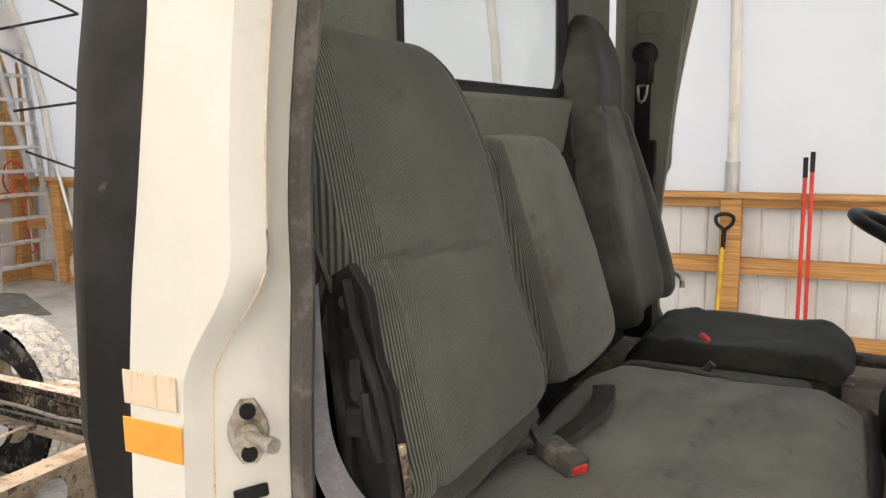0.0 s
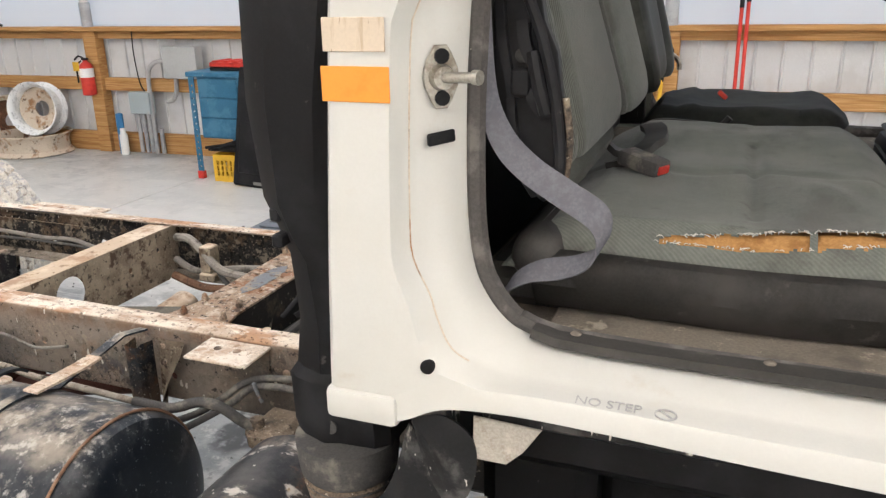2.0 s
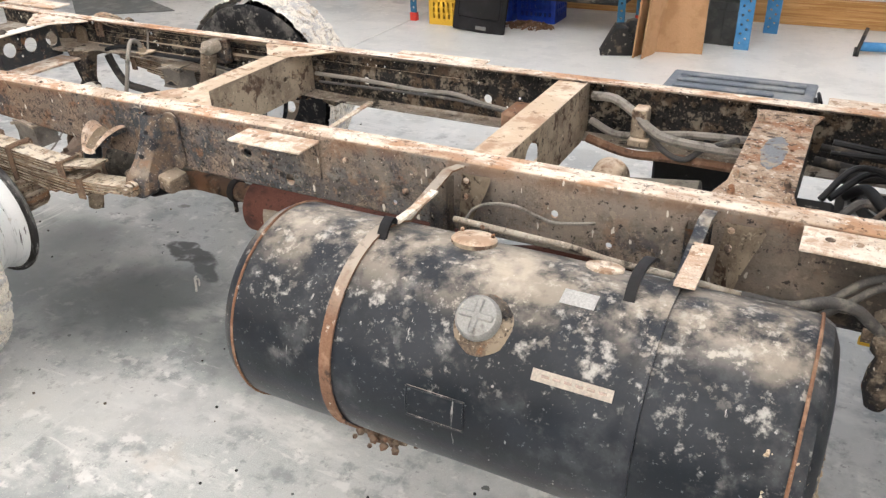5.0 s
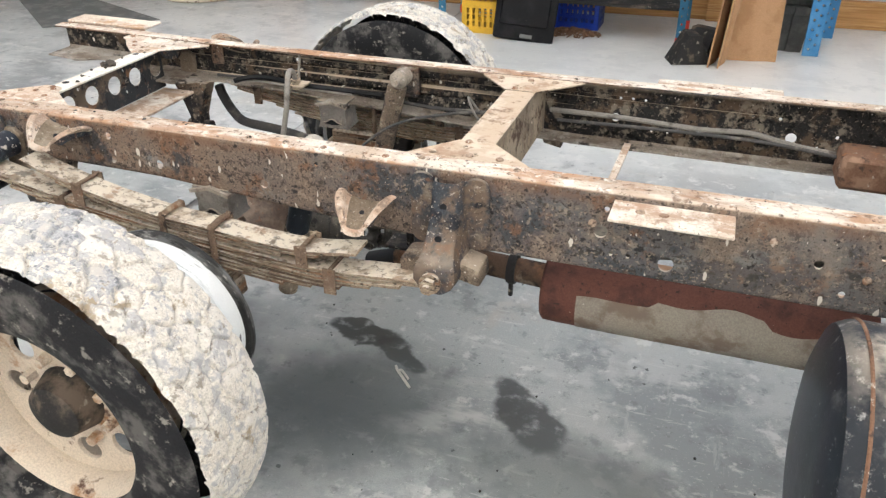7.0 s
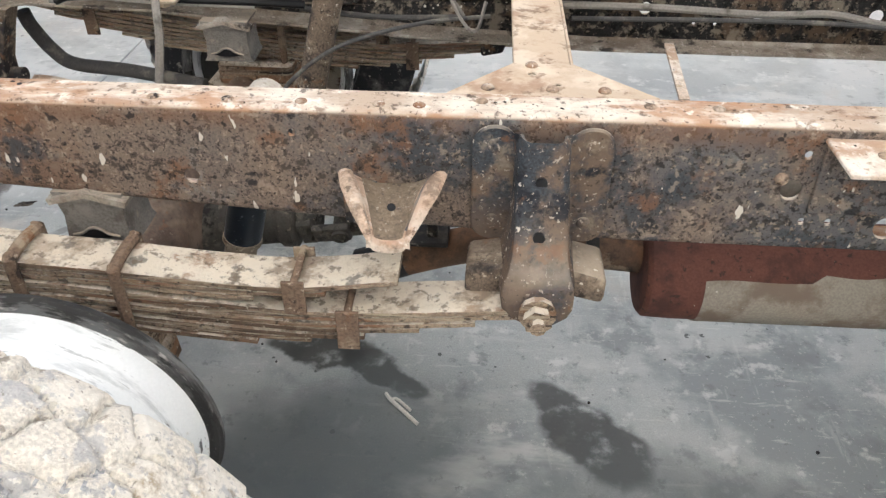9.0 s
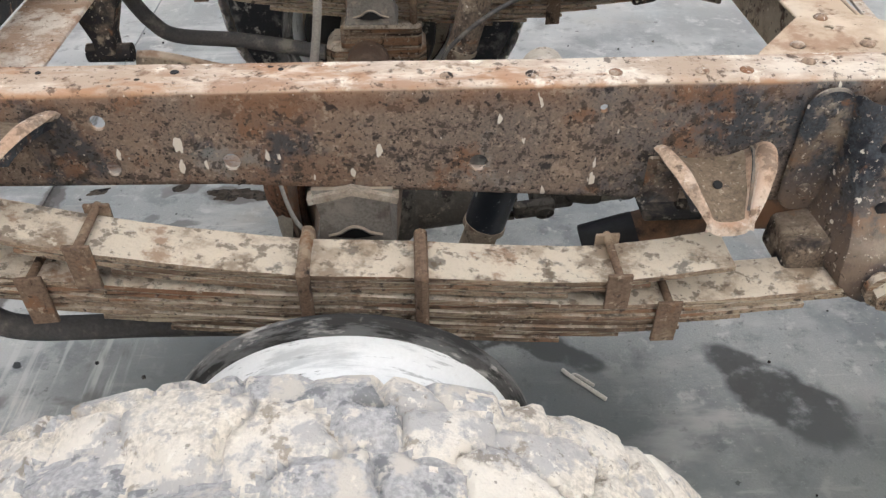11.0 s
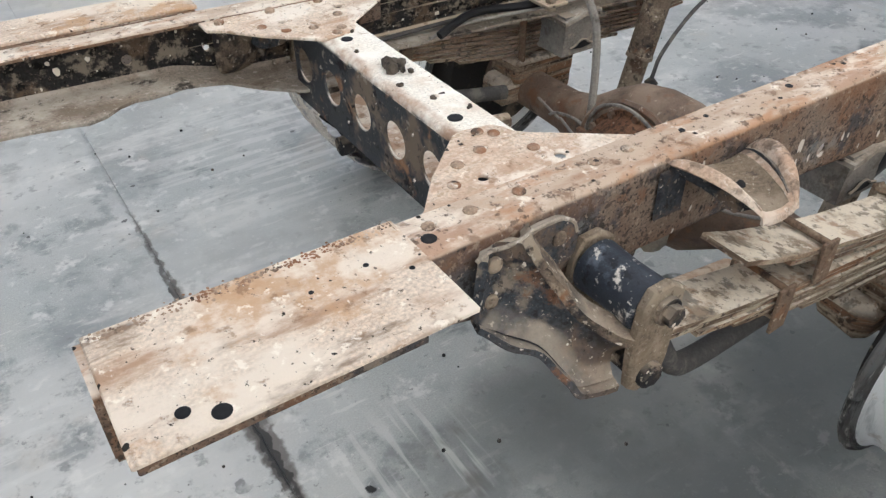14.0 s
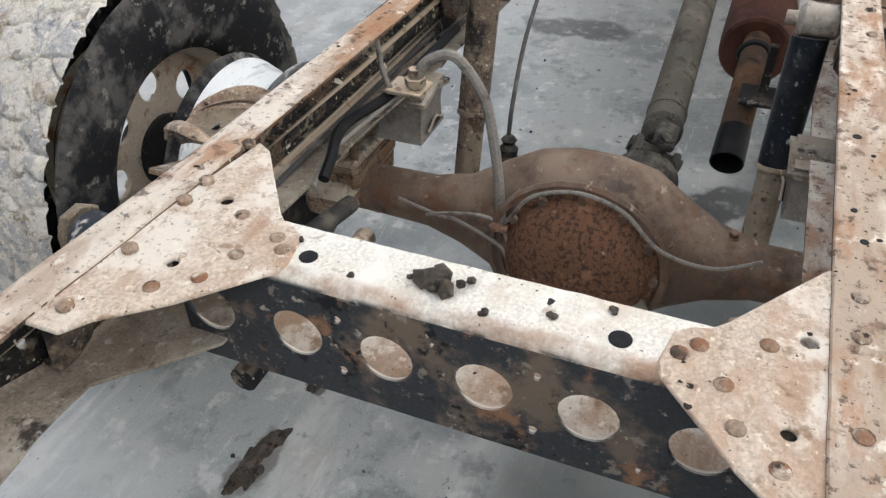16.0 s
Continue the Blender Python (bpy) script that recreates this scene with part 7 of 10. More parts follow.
# ---- air cleaner and intake ----
bm = bmesh.new()
lathe(bm, (4.069, -.70, .725), (0, 1, 0), [(.012, .143), (0, .145), (.006, .150), (.02, .152), (.03, .148), (.05, .148), (.33, .145), (.40, .143), (.425, .13), (.43, .08), (.43, .01)], 44, False)
can = part("air_cleaner", bm, M_FILTER, truck, "scuffed black air cleaner can with a pale end")
bm = bmesh.new()
lathe(bm, (4.069, -.696, .725), (0, -1, 0), [(0, .147), (.006, .146), (.010, .136), (.010, .078), (.004, .073), (-.05, .055), (-.055, .02), (-.055, .002)], 44, False)
part("end_plate", bm, M_CAP, can, "pale grey end plate with a recessed middle")
bm = bmesh.new()
tube(bm, [(4.069 + .149 * math.cos(2 * math.pi * k / 40), -.70, .725 + .149 * math.sin(2 * math.pi * k / 40)) for k in range(41)], .006, 6, 1)
part("clamp_ring", bm, M_CAP, can)
bm = bmesh.new()
lathe(bm, (4.075, -.648, .735), (0, -1, 0), [(0, .021), (.006, .021), (.006, .012), (.012, .011), (.016, .006)], 16)
rod(bm, (4.052, -.660, .716), (4.098, -.662, .752), .005)
part("wing_nut", bm, M_STEEL, can)
bm = bmesh.new()
tube(bm, [(4.069 + .151 * math.cos(radians(a)), -.698, .725 + .151 * math.sin(radians(a))) for a in range(-75, 16, 6)], .0075, 6, 1)
part("rust_edge", bm, M_ORANGE, can, "orange rust along the rim")


def can_side(u, v):
    a, y = .15 + (u - .5) * 2.0, -.690 + .27 * v
    return (4.069 + .1465 * math.cos(a), y, .725 + .1465 * math.sin(a)), Vector((math.cos(a), 0, math.sin(a))), 1.25 * math.exp(-((u - .5) / .25) ** 2) * math.exp(-((v - .30) / .30) ** 2)


crust("mud_splash", can, can_side, 90, 70, .008, 31, M_CAKE, "pale mud caked on the can")
bm = bmesh.new()
lathe(bm, (4.096, -.6425, .694), (0, -1, 0), [(-.002, .019), (.0003, .019), (.0006, .012)], 18)
part("rust_stain", bm, M_ORANGE, can, "orange rust crust in the recess")
# outlet to the elbow under the intake boot
bm = bmesh.new()
tube(bm, [(4.14, -.42, .755), (4.20, -.44, .75), (4.255, -.47, .77), (4.292, -.488, .82), (4.30, -.49, .88)], .058, 18)
elbow = part("intake_elbow", bm, M_FILTER, truck, "rusty black intake elbow")


def elbow_under(u, v):
    a, b = 2 * math.pi * u, .15 + 1.15 * v
    d = Vector((math.cos(a) * math.sin(b), math.sin(a) * math.sin(b), -math.cos(b)))
    return Vector((4.258, -.474, .782)) + d * .066, d, 1.15 - .95 * v


crust("mud_splash", elbow, elbow_under, 60, 36, .008, 41, M_CAKE, "pale mud under the elbow")
bm = bmesh.new()
lathe(bm, (4.185, -.435, .75), (.8, -.3, .1), [(0, .060), (.0, .071), (.010, .074), (.022, .070), (.032, .073), (.040, .060)], 28, False)
roughen(bm, .0015, 40)
part("hose_band", bm, M_ORANGE, elbow)
bm = bmesh.new()
lathe(bm, (4.30, -.49, .865), (0, 0, 1), [(0, .060), (.004, .074), (.012, .076), (.018, .068)], 24, False)
part("hose_band", bm, M_ORANGE, elbow)
bm = bmesh.new()
rnd = random.Random(8)
pr = [(0, .058)]
for k in range(6):
    pr += [(.006 + .016 * k, .062 + .0034 * k), (.014 + .016 * k, .058 + .0034 * k)]
pr += [(.105, .083), (.13, .086), (.165, .088)]
lathe(bm, (4.298, -.49, .875), (0, 0, 1), pr, 32, True)
boot = part("intake_boot", bm, M_HOSE, truck, "mud-dusted rubber intake boot")
bm = bmesh.new()
lathe(bm, (4.298, -.49, .882), (0, 0, 1), [(0, .0585)] + [q for k in range(6) for q in ((.003 + .016 * k, .0630 + .0034 * k), (.009 + .016 * k, .0600 + .0034 * k))], 32, False)
roughen(bm, .0012, 40)
part("dusty_folds", bm, M_GRIME, boot)
bm = bmesh.new()
prev = None
for z, x0, x1, y0, y1 in ((1.035, 4.216, 4.385, -.525, -.36), (1.06, 4.212, 4.388, -.53, -.36), (1.15, 4.213, 4.385, -.535, -.36), (1.165, 4.222, 4.378, -.525, -.37), (1.25, 4.240, 4.372, -.535, -.38), (1.36, 4.238, 4.36, -.545, -.38), (1.40, 4.238, 4.345, -.565, -.40), (1.46, 4.230, 4.345, -.590, -.40), (1.60, 4.222, 4.358, -.600, -.40), (1.85, 4.223, 4.388, -.590, -.40), (2.05, 4.225, 4.425, -.565, -.40), (2.25, 4.230, 4.455, -.53, -.38), (2.55, 4.225, 4.53, -.48, -.36)):
    c = 0.02
    row = [bm.verts.new((x, y, z)) for x, y in ((x0 + c, y0 + .004), (x0 + .38 * (x1 - x0), y0 - .012), (x0 + .52 * (x1 - x0), y0 - .004), (x1 - c, y0), (x1, y0 + c), (x1, y1), (x0, y1), (x0, y0 + c))]
    if prev:
        bridge(bm, prev, row)
    else:
        bm.faces.new(row[::-1])
    prev = row
bm.faces.new(prev)
bmesh.ops.recalc_face_normals(bm, faces=bm.faces)
duct = part("intake_duct", bm, M_BLACK, truck, "tall black plastic air intake duct behind the cab")
for z in (1.44, 1.40):
    bm = bmesh.new()
    box(bm, (4.245, -.585, z - .012), (4.262, -.54, z + .008), .003)
    part("clip", bm, M_BLACK, duct)
for x, y, z, r in ((4.292, -.531, 1.072, .013), (4.33, -.541, 1.30, .008)):
    bm = bmesh.new()
    rod(bm, (x, y, z), (x, y - .007, z), r, None, 12)
    part("screw", bm, M_HOSE, duct)
bm = bmesh.new()
box(bm, (4.345, -.52, 1.30), (4.37, -.40, 1.40), .003)
part("duct_bracket", bm, M_ORANGE, duct)
bm = bmesh.new()
tube(bm, [(4.24, -.36, 1.02), (4.20, -.30, .95), (4.14, -.25, .86), (4.10, -.22, .78)], .045, 14)
part("intake_hose", bm, M_HOSE, truck)
bm = bmesh.new()
tube(bm, [(4.235, -.30, 1.00 + .012 * k) for k in range(16)], .036, 14, 1, .10)
part("ribbed_hose", bm, M_BLACK, truck, "black ribbed hose")
bm = bmesh.new()
lathe(bm, (4.20, -.33, .80), (.3, .15, -.5), [(0, .012), (.02, .02), (.05, .024), (.055, .02)], 14)
part("dust_valve", bm, M_PAPER, truck, "cream plastic dust valve")
bm = bmesh.new()
box(bm, (-.012, -.010, -.024), (.012, .010, .024), .004, Matrix.Translation((4.190, -.409, .873)) @ Matrix.Rotation(radians(-28), 4, "Y"))
box(bm, (-.007, -.013, -.004), (.007, .012, .010), .002, Matrix.Translation((4.190, -.409, .873)) @ Matrix.Rotation(radians(-28), 4, "Y"))
part("yellow_tag", bm, M_YELLOW, truck, "yellow plastic tag")
bm = bmesh.new()
box(bm, (3.80, -.06, .655), (3.86, -.05, .678), .003)
part("yellow_tag", bm, M_YELLOW, truck, "yellow plastic tag")

# ---- mudguard ----
bm = bmesh.new()
prev = None
for x0, z0 in ((4.505, 1.13), (4.49, 1.09), (4.45, .99), (4.405, .90), (4.37, .80), (4.35, .72), (4.355, .66), (4.39, .60), (4.44, .54)):
    row = [bm.verts.new((x0, -.60, z0)), bm.verts.new((x0 + .01, -.22, z0))]
    if prev:
        bm.faces.new((prev[0], prev[1], row[1], row[0]))
    prev = row
bmesh.ops.solidify(bm, geom=bm.faces[:], thickness=.006)
guard = part("mudguard", bm, M_GUARD, truck, "black scratched rubber mudguard behind the front wheel")
o = [(4.461, 1.15), (4.500, 1.096), (4.535, 1.047), (4.558, 1.030), (4.556, .995), (4.535, .92), (4.509, .847), (4.477, .757), (4.441, .665), (4.40, .60), (4.365, .62), (4.340, .70), (4.334, .78), (4.346, .881), (4.380, .965), (4.429, 1.046)]


def flap(name, outline, y, bulge, label=""):
    """A limp rubber sheet: the outline drawn in towards its middle in rings, swelling outward."""
    cx, cz = sum(p[0] for p in outline) / len(outline), sum(p[1] for p in outline) / len(outline)
    edge = [(p.x, p.z) for p in smooth_path([(x, 0, z) for x, z in outline + outline[:1]], 4)[:-1]]
    bm = bmesh.new()
    rings = [[bm.verts.new((cx + (x - cx) * k, y - bulge * (1 - k * k) + .006 * noise.noise((x * 9, z * 9, k * 3)), cz + (z - cz) * k)) for x, z in edge] for k in (1, .96, .85, .65, .4, .15)]
    for a, b in zip(rings, rings[1:]):
        bridge(bm, a, b)
    bm.faces.new(rings[-1])
    bmesh.ops.recalc_face_normals(bm, faces=bm.faces)
    bmesh.ops.solidify(bm, geom=bm.faces[:], thickness=.006)
    return part(name, bm, M_GUARD, guard, label)


flap("side_flap", o, -.603, .016, "black scratched mud flap")
bm = bmesh.new()
tube(bm, [(4.345, -.607, .86), (4.335, -.607, .78), (4.342, -.607, .70), (4.366, -.607, .62), (4.40, -.607, .598)], .007, 6)
part("worn_edge", bm, M_ORANGE, guard, "rusty worn edge")
flap("upper_flap", [(4.470, 1.165), (4.517, 1.178), (4.557, 1.156), (4.568, 1.115), (4.555, 1.058), (4.525, 1.030), (4.495, 1.070), (4.480, 1.115)], -.612, .012)
bm = bmesh.new()
box(bm, (4.552, -.604, 1.012), (4.578, -.575, 1.036), .006)
roughen(bm, .006, 30)
part("flap_bracket", bm, M_STEP, guard, "pale muddy flap bracket")

# ---- gearbox and engine tail ----
bm = bmesh.new()
box(bm, (3.70, .28, .46), (4.15, .60, .76), .03)
box(bm, (4.15, .18, .42), (5.4, .68, .98), .05)
box(bm, (3.38, .33, .56), (3.72, .52, .74), .03)
roughen(bm, .008, 8)
gear = part("gearbox", bm, M_DARK, truck, "dark greasy gearbox casing")
bm = bmesh.new()
box(bm, (3.72, .30, .762), (3.92, .46, .785), .006, Matrix.Translation((0, 0, 0)))
box(bm, (3.95, .38, .775), (4.12, .42, .83), .006)
box(bm, (3.93, .30, .80), (4.08, .38, .83), .006)
part("shift_cover", bm, M_ALLOY, gear, "pale dirty alloy cover")
for pts, r, mt in (([(3.70, .55, .80), (3.80, .52, .83), (3.92, .50, .84), (4.10, .50, .84), (4.3, .5, .86)], .022, M_DARK), ([(3.72, .42, .80), (3.76, .34, .86), (3.82, .26, .84), (3.95, .22, .80), (4.12, .22, .84)], .014, M_BLACK),
                   ([(3.73, .46, .80), (3.78, .30, .80), (3.88, .20, .82), (4.06, .16, .84), (4.3, .16, .85)], .014, M_DARK), ([(3.63, .70, .82), (3.85, .69, .81), (4.1, .70, .83), (4.4, .70, .85)], .012, M_DARK),
                   ([(3.62, .66, .79), (3.85, .64, .78), (4.15, .65, .80)], .016, M_DARK), ([(4.02, .62, .80), (4.08, .64, .88), (4.18, .62, .92), (4.30, .60, .92)], .022, M_WHEEL),
                   ([(3.90, .56, .78), (4.0, .44, .82), (4.1, .35, .84), (4.24, .30, .9)], .014, M_ALLOY), ([(4.16, .40, .86), (4.17, .41, 1.05), (4.19, .36, 1.13), (4.21, .1, 1.14)], .010, M_BLACK)):
    bm = bmesh.new()
    tube(bm, pts, r, 10)
    part("hose", bm, mt, truck)
bm = bmesh.new()
box(bm, (3.99, .21, .86), (4.12, .30, .89), .008)
box(bm, (4.03, .24, .70), (4.09, .28, .86), .004)
part("cab_mount", bm, M_ALLOY, truck, "dirty alloy mount with a rubber pad")
for x, y in ((3.70, .16), (3.86, .58)):
    bm = bmesh.new()
    rod(bm, (x, y, .78), (x, y, .86), .012, None, 8)
    part("stud", bm, M_CROSS, truck)
bm = bmesh.new()
lathe(bm, (3.96, .44, .70), (1, 0, 0), [(0, .07), (.02, .10), (.06, .105), (.16, .145), (.24, .185), (.27, .20), (.29, .20)], 28)
part("bell_housing", bm, M_ALLOY, gear, "pale dirty alloy bell housing")
for pts, r, mt in (([(3.66, .30, .83), (3.72, .36, .90), (3.80, .40, .885), (3.88, .34, .86), (3.95, .25, .87), (4.05, .20, .90)], .009, M_BLACK), ([(3.68, .34, .82), (3.76, .42, .87), (3.84, .46, .84), (3.92, .40, .80), (4.02, .30, .82), (4.2, .24, .86)], .010, M_BLACK),
                   ([(3.66, .56, .86), (3.85, .57, .865), (4.05, .60, .86), (4.3, .62, .88)], .008, M_BLACK), ([(3.66, .62, .87), (3.9, .63, .85), (4.15, .66, .86), (4.3, .66, .88)], .010, M_BLACK),
                   ([(3.78, .20, .84), (3.86, .28, .90), (3.96, .33, .91), (4.06, .30, .88), (4.14, .24, .90)], .007, M_DARK), ([(3.70, .24, .80), (3.76, .30, .84), (3.84, .30, .80), (3.9, .24, .78)], .012, M_HOSE)):
    bm = bmesh.new()
    tube(bm, pts, r, 8)
    part("cable", bm, mt, truck)
bm = bmesh.new()
box(bm, (3.72, .42, .60), (3.86, .54, .64), .004)
part("cover_plate", bm, M_CAP, gear, "pale plate under the cables")
# pipes along the far rail, and loose lines between the rails
for pts, r, mt in (([(1.72, .79, .80), (1.95, .80, .795), (2.2, .80, .785), (2.35, .80, .79), (2.50, .795, .765), (2.72, .79, .75)], .009, M_LINE), ([(1.75, .77, .775), (2.1, .77, .78), (2.4, .775, .775), (2.7, .77, .745)], .006, M_HOSE),
                   ([(2.90, .78, .86), (2.98, .75, .87), (3.06, .72, .84), (3.12, .70, .80), (3.20, .69, .775), (3.42, .68, .77)], .016, M_LINE), ([(2.90, .76, .78), (3.0, .74, .75), (3.12, .73, .77), (3.25, .74, .785), (3.42, .75, .79)], .013, M_LINE),
                   ([(2.90, .74, .72), (3.05, .71, .70), (3.2, .70, .71), (3.42, .72, .70)], .016, M_ORANGE), ([(3.10, .73, .80), (3.16, .70, .74), (3.24, .68, .72), (3.3, .70, .76), (3.4, .66, .82)], .010, M_HOSE),
                   ([(1.50, .70, .80), (1.47, .68, .85), (1.50, .66, .80), (1.53, .66, .78), (1.55, .68, .84)], .004, M_LINE), ([(1.1, .825, .775), (.9, .83, .775), (.6, .832, .778), (.4, .834, .776)], .005, M_HOSE),
                   ([(1.5, .80, .76), (1.3, .80, .755), (1.1, .815, .765)], .007, M_HOSE), ([(.52, .768, .782), (.56, .775, .795), (.62, .795, .80), (.682, .802, .795), (.79, .784, .79), (.96, .779, .79), (1.12, .782, .785)], .0095, M_BLACK), ([(.50, .776, .778), (.60, .795, .782), (.80, .778, .780), (1.0, .775, .778)], .004, M_LINE)):
    bm = bmesh.new()
    tube(bm, pts, r, 8)
    part("line", bm, mt, truck)
bm = bmesh.new()
box(bm, (3.055, .70, .76), (3.105, .76, .86), .006)
box(bm, (3.05, .69, .73), (3.12, .75, .76), .006)
part("valve_block", bm, M_CROSS, truck, "dusty valve block on the rail")
bm = bmesh.new()
strip(bm, [(1.975, .51, .70), (1.985, .78, .715)], .022, .006, (1, 0, 0))
part("tie_bar", bm, M_DUSTY, truck)
bm = bmesh.new()
box(bm, (2.60, .66, .70), (2.76, .80, .80), .012)
roughen(bm, .004, 10)
part("rubber_mount", bm, M_ORANGE, truck, "rusty block on the rail")
bm = bmesh.new()
lathe(bm, (3.02, .20, .60), (0, 1, .1), [(0, .05), (.01, .062), (.45, .062), (.46, .05)], 24)
part("air_reservoir", bm, M_CROSS, truck, "dusty cylinder between the rails")
# battery box outside the far rail
bm = bmesh.new()
box(bm, (3.10, .885, .50), (3.55, 1.20, .835), .012)
bat = part("battery_box", bm, M_BLACK, truck, "battery box with a ribbed grey lid")
bm = bmesh.new()
box(bm, (3.075, .865, .836), (3.575, 1.225, .850), .006)
M_LID = material("blue_grey_ribbed_lid", (0.14, 0.16, 0.19), [((0.26, 0.27, 0.28), 6, .45, .65), ((.5, .46, .4), 60, .68, .72)], rough=.6, bump=.15)
lid = part("lid", bm, M_LID, bat, "blue-grey ribbed plastic lid")
for y in (.905, .965, 1.03, 1.10, 1.165):
    bm = bmesh.new()
    box(bm, (3.11, y - .016, .849), (3.54 if y != 1.03 else 3.45, y + .016, .860), .004)
    part("lid_rib", bm, M_LID, bat)
for x, y0, y1 in ((3.09, .90, .93), (3.57, .93, .99), (3.575, .99, 1.05)):
    bm = bmesh.new()
    tube(bm, [(x, y0, .80), (x + .015, y0 + .01, .86), (x + .01, y1, .87), (x + .03, y1 + .01, .80), (x + .02, y1, .70)], .006, 8)
    part("cable", bm, M_BLACK, bat)


# ---- cab ----
STATIONS = [((4.54, 2.72), (4.67, 2.66)), ((4.505, 2.45), (4.628, 2.45)), ((4.450, 2.11), (4.567, 2.11)), ((4.416, 1.92), (4.544, 1.92)), ((4.392, 1.79), (4.541, 1.79)), ((4.378, 1.62), (4.531, 1.62)), ((4.366, 1.45), (4.530, 1.47)),
            ((4.357, 1.30), (4.538, 1.385)), ((4.353, 1.215), (4.555, 1.340)), ((4.356, 1.165), (4.582, 1.305)), ((4.445, 1.165), (4.615, 1.284)), ((4.519, 1.200), (4.665, 1.273)), ((4.62, 1.210), (4.72, 1.270)), ((4.75, 1.207), (4.80, 1.268)), ((4.93, 1.198), (4.95, 1.266)), ((5.25, 1.188), (5.25, 1.262)), ((5.62, 1.178), (5.62, 1.26))]
PROFILE = [(0.0, -.57), (0.0, -.615), (.02, -.633), (.06, -.640), (.50, -.640), (.58, -.637), (.625, -.624), (.66, -.604), (.71, -.596), (.80, -.585), (.90, -.566), (.97, -.545), (1.0, -.525), (1.0, -.508)]


def jog(t, z, x):
    """The door recess narrows towards the top of the pillar and round the lower corner."""
    k = min(1.0, max(0.0, (z - 1.695) / 0.165))
    c = min(1.0, max(0.0, (1.40 - z) / 0.14)) * min(1.0, max(0.0, (4.675 - x) / 0.075))
    return t + (0.57 * k * k * (3 - 2 * k) + 0.13 * c * c * (3 - 2 * c)) * (1 - ((t - .66) / .34 if t > .66 else (.66 - t) / .66))


def cab_side(far):
    f = (lambda y: y) if not far else (lambda y: 0.85 - y)
    st = [(smooth_path([(o[0], 0, o[1]) for o, _ in STATIONS], 6)[k], smooth_path([(i[0], 0, i[1]) for _, i in STATIONS], 6)[k]) for k in range(6 * (len(STATIONS) - 1) + 1)]
    bm = bmesh.new()
    prev = None
    for o, i in st:
        row = [bm.verts.new((o.x + (i.x - o.x) * jog(t, o.z, i.x), f(y), o.z + (i.z - o.z) * jog(t, o.z, i.x))) for t, y in PROFILE]
        if prev:
            for a in range(len(row) - 1):
                bm.faces.new((prev[a], prev[a + 1], row[a + 1], row[a]))
        prev = row
    bmesh.ops.recalc_face_normals(bm, faces=bm.faces)
    if (bm.faces[20].normal.y > 0) != far:
        bmesh.ops.reverse_faces(bm, faces=bm.faces)
    side = part("cab_side", bm, M_INSIDE if far else M_PAINT, truck, "grey-green lined door pillar" if far else "cream-white door pillar and sill with scuffed paint")
    bm = bmesh.new()
    tube(bm, [(i.x + .004, f(-.516), i.z + (.004 if i.x > 4.6 else 0)) for _, i in st], .022 if far else .0165, 8, 1)
    part("door_seal", bm, M_SEAL, side, "perished dark rubber door seal")
    bm = bmesh.new()
    tube(bm, [(o.x + (i.x - o.x) * jog(.66, o.z, i.x), f(-.604), o.z + (i.z - o.z) * jog(.66, o.z, i.x)) for o, i in st if i.x < 4.60 or i.z > 1.5], .0014, 6, 1)
    part("seam_sealer", bm, M_WHEEL, side, "rust-stained seam")
    return side


cab = part("cab", (lambda b: (box(b, (4.44, -.46, 1.235), (5.75, 1.31, 1.262), .004), b)[1])(bmesh.new()), M_MAT, truck, "cream-white cab shell without its doors")
near_side = cab_side(False)
cab_side(True)
# pillar foot trim, reflectors, latch, holes
bm = bmesh.new()
box(bm, (4.352, -.647, 1.164), (4.462, -.60, 1.212), .009, None, 2)
part("pillar_foot", bm, M_PAINT, near_side, "white moulded pillar foot")
for z0, z1, x0, x1, mt, lb in ((1.672, 1.712, 4.383, 4.466, M_TAPE1, "faded cracked cream reflector"), (1.612, 1.655, 4.378, 4.470, M_TAPE2, "orange reflector tape")):
    bm = bmesh.new()
    box(bm, (x0, -.6425, z0), (x1, -.640, z1), .0008)
    part("reflector", bm, mt, near_side, lb)
bm = bmesh.new()
pm = Matrix.Translation((4.513, -.582, 1.638)) @ Matrix.Rotation(radians(40), 4, "Z") @ Matrix.Diagonal((0.8, 1.0, 0.8, 1.0))
out = [(x, z) for x, z in ((-.009, -.047), (.009, -.047), (.016, -.036), (.026, -.014), (.028, 0), (.026, .014), (.016, .036), (.009, .047), (-.009, .047), (-.016, .036), (-.026, .014), (-.028, 0), (-.026, -.014), (-.016, -.036))]
lat = plate("latch_striker", out, [], .006, pm @ XZ, M_STEEL, truck, "zinc-plated door striker with two dark screws")
q = pm @ Matrix.Translation((0, -.003, 0))
for z in (-.032, .032):
    bm = bmesh.new()
    rod(bm, q @ Vector((0, 0, z)), q @ Vector((0, -.004, z)), .0095, None, 12)
    part("screw", bm, M_BLACK, lat)
bm = bmesh.new()
rod(bm, q @ Vector((0, 0, 0)), q @ Vector((0, -.012, 0)), .017, .014, 14)
p0 = q @ Vector((0, -.008, 0))
rod(bm, p0, p0 + Vector((.050, -.018, .003)), .0065, None, 10)
rod(bm, p0 + Vector((.044, -.016, .003)), p0 + Vector((.053, -.019, .003)), .009, None, 10)
part("pin", bm, M_STEEL, lat)
bm = bmesh.new()
box(bm, (-.020, -.003, -.008), (.020, .003, .008), .002, Matrix.Translation((4.512, -.582, 1.562)) @ Matrix.Rotation(radians(50), 4, "Z") @ Matrix.Rotation(radians(-5), 4, "Y"))
part("rubber_pad", bm, M_BLACK, near_side)
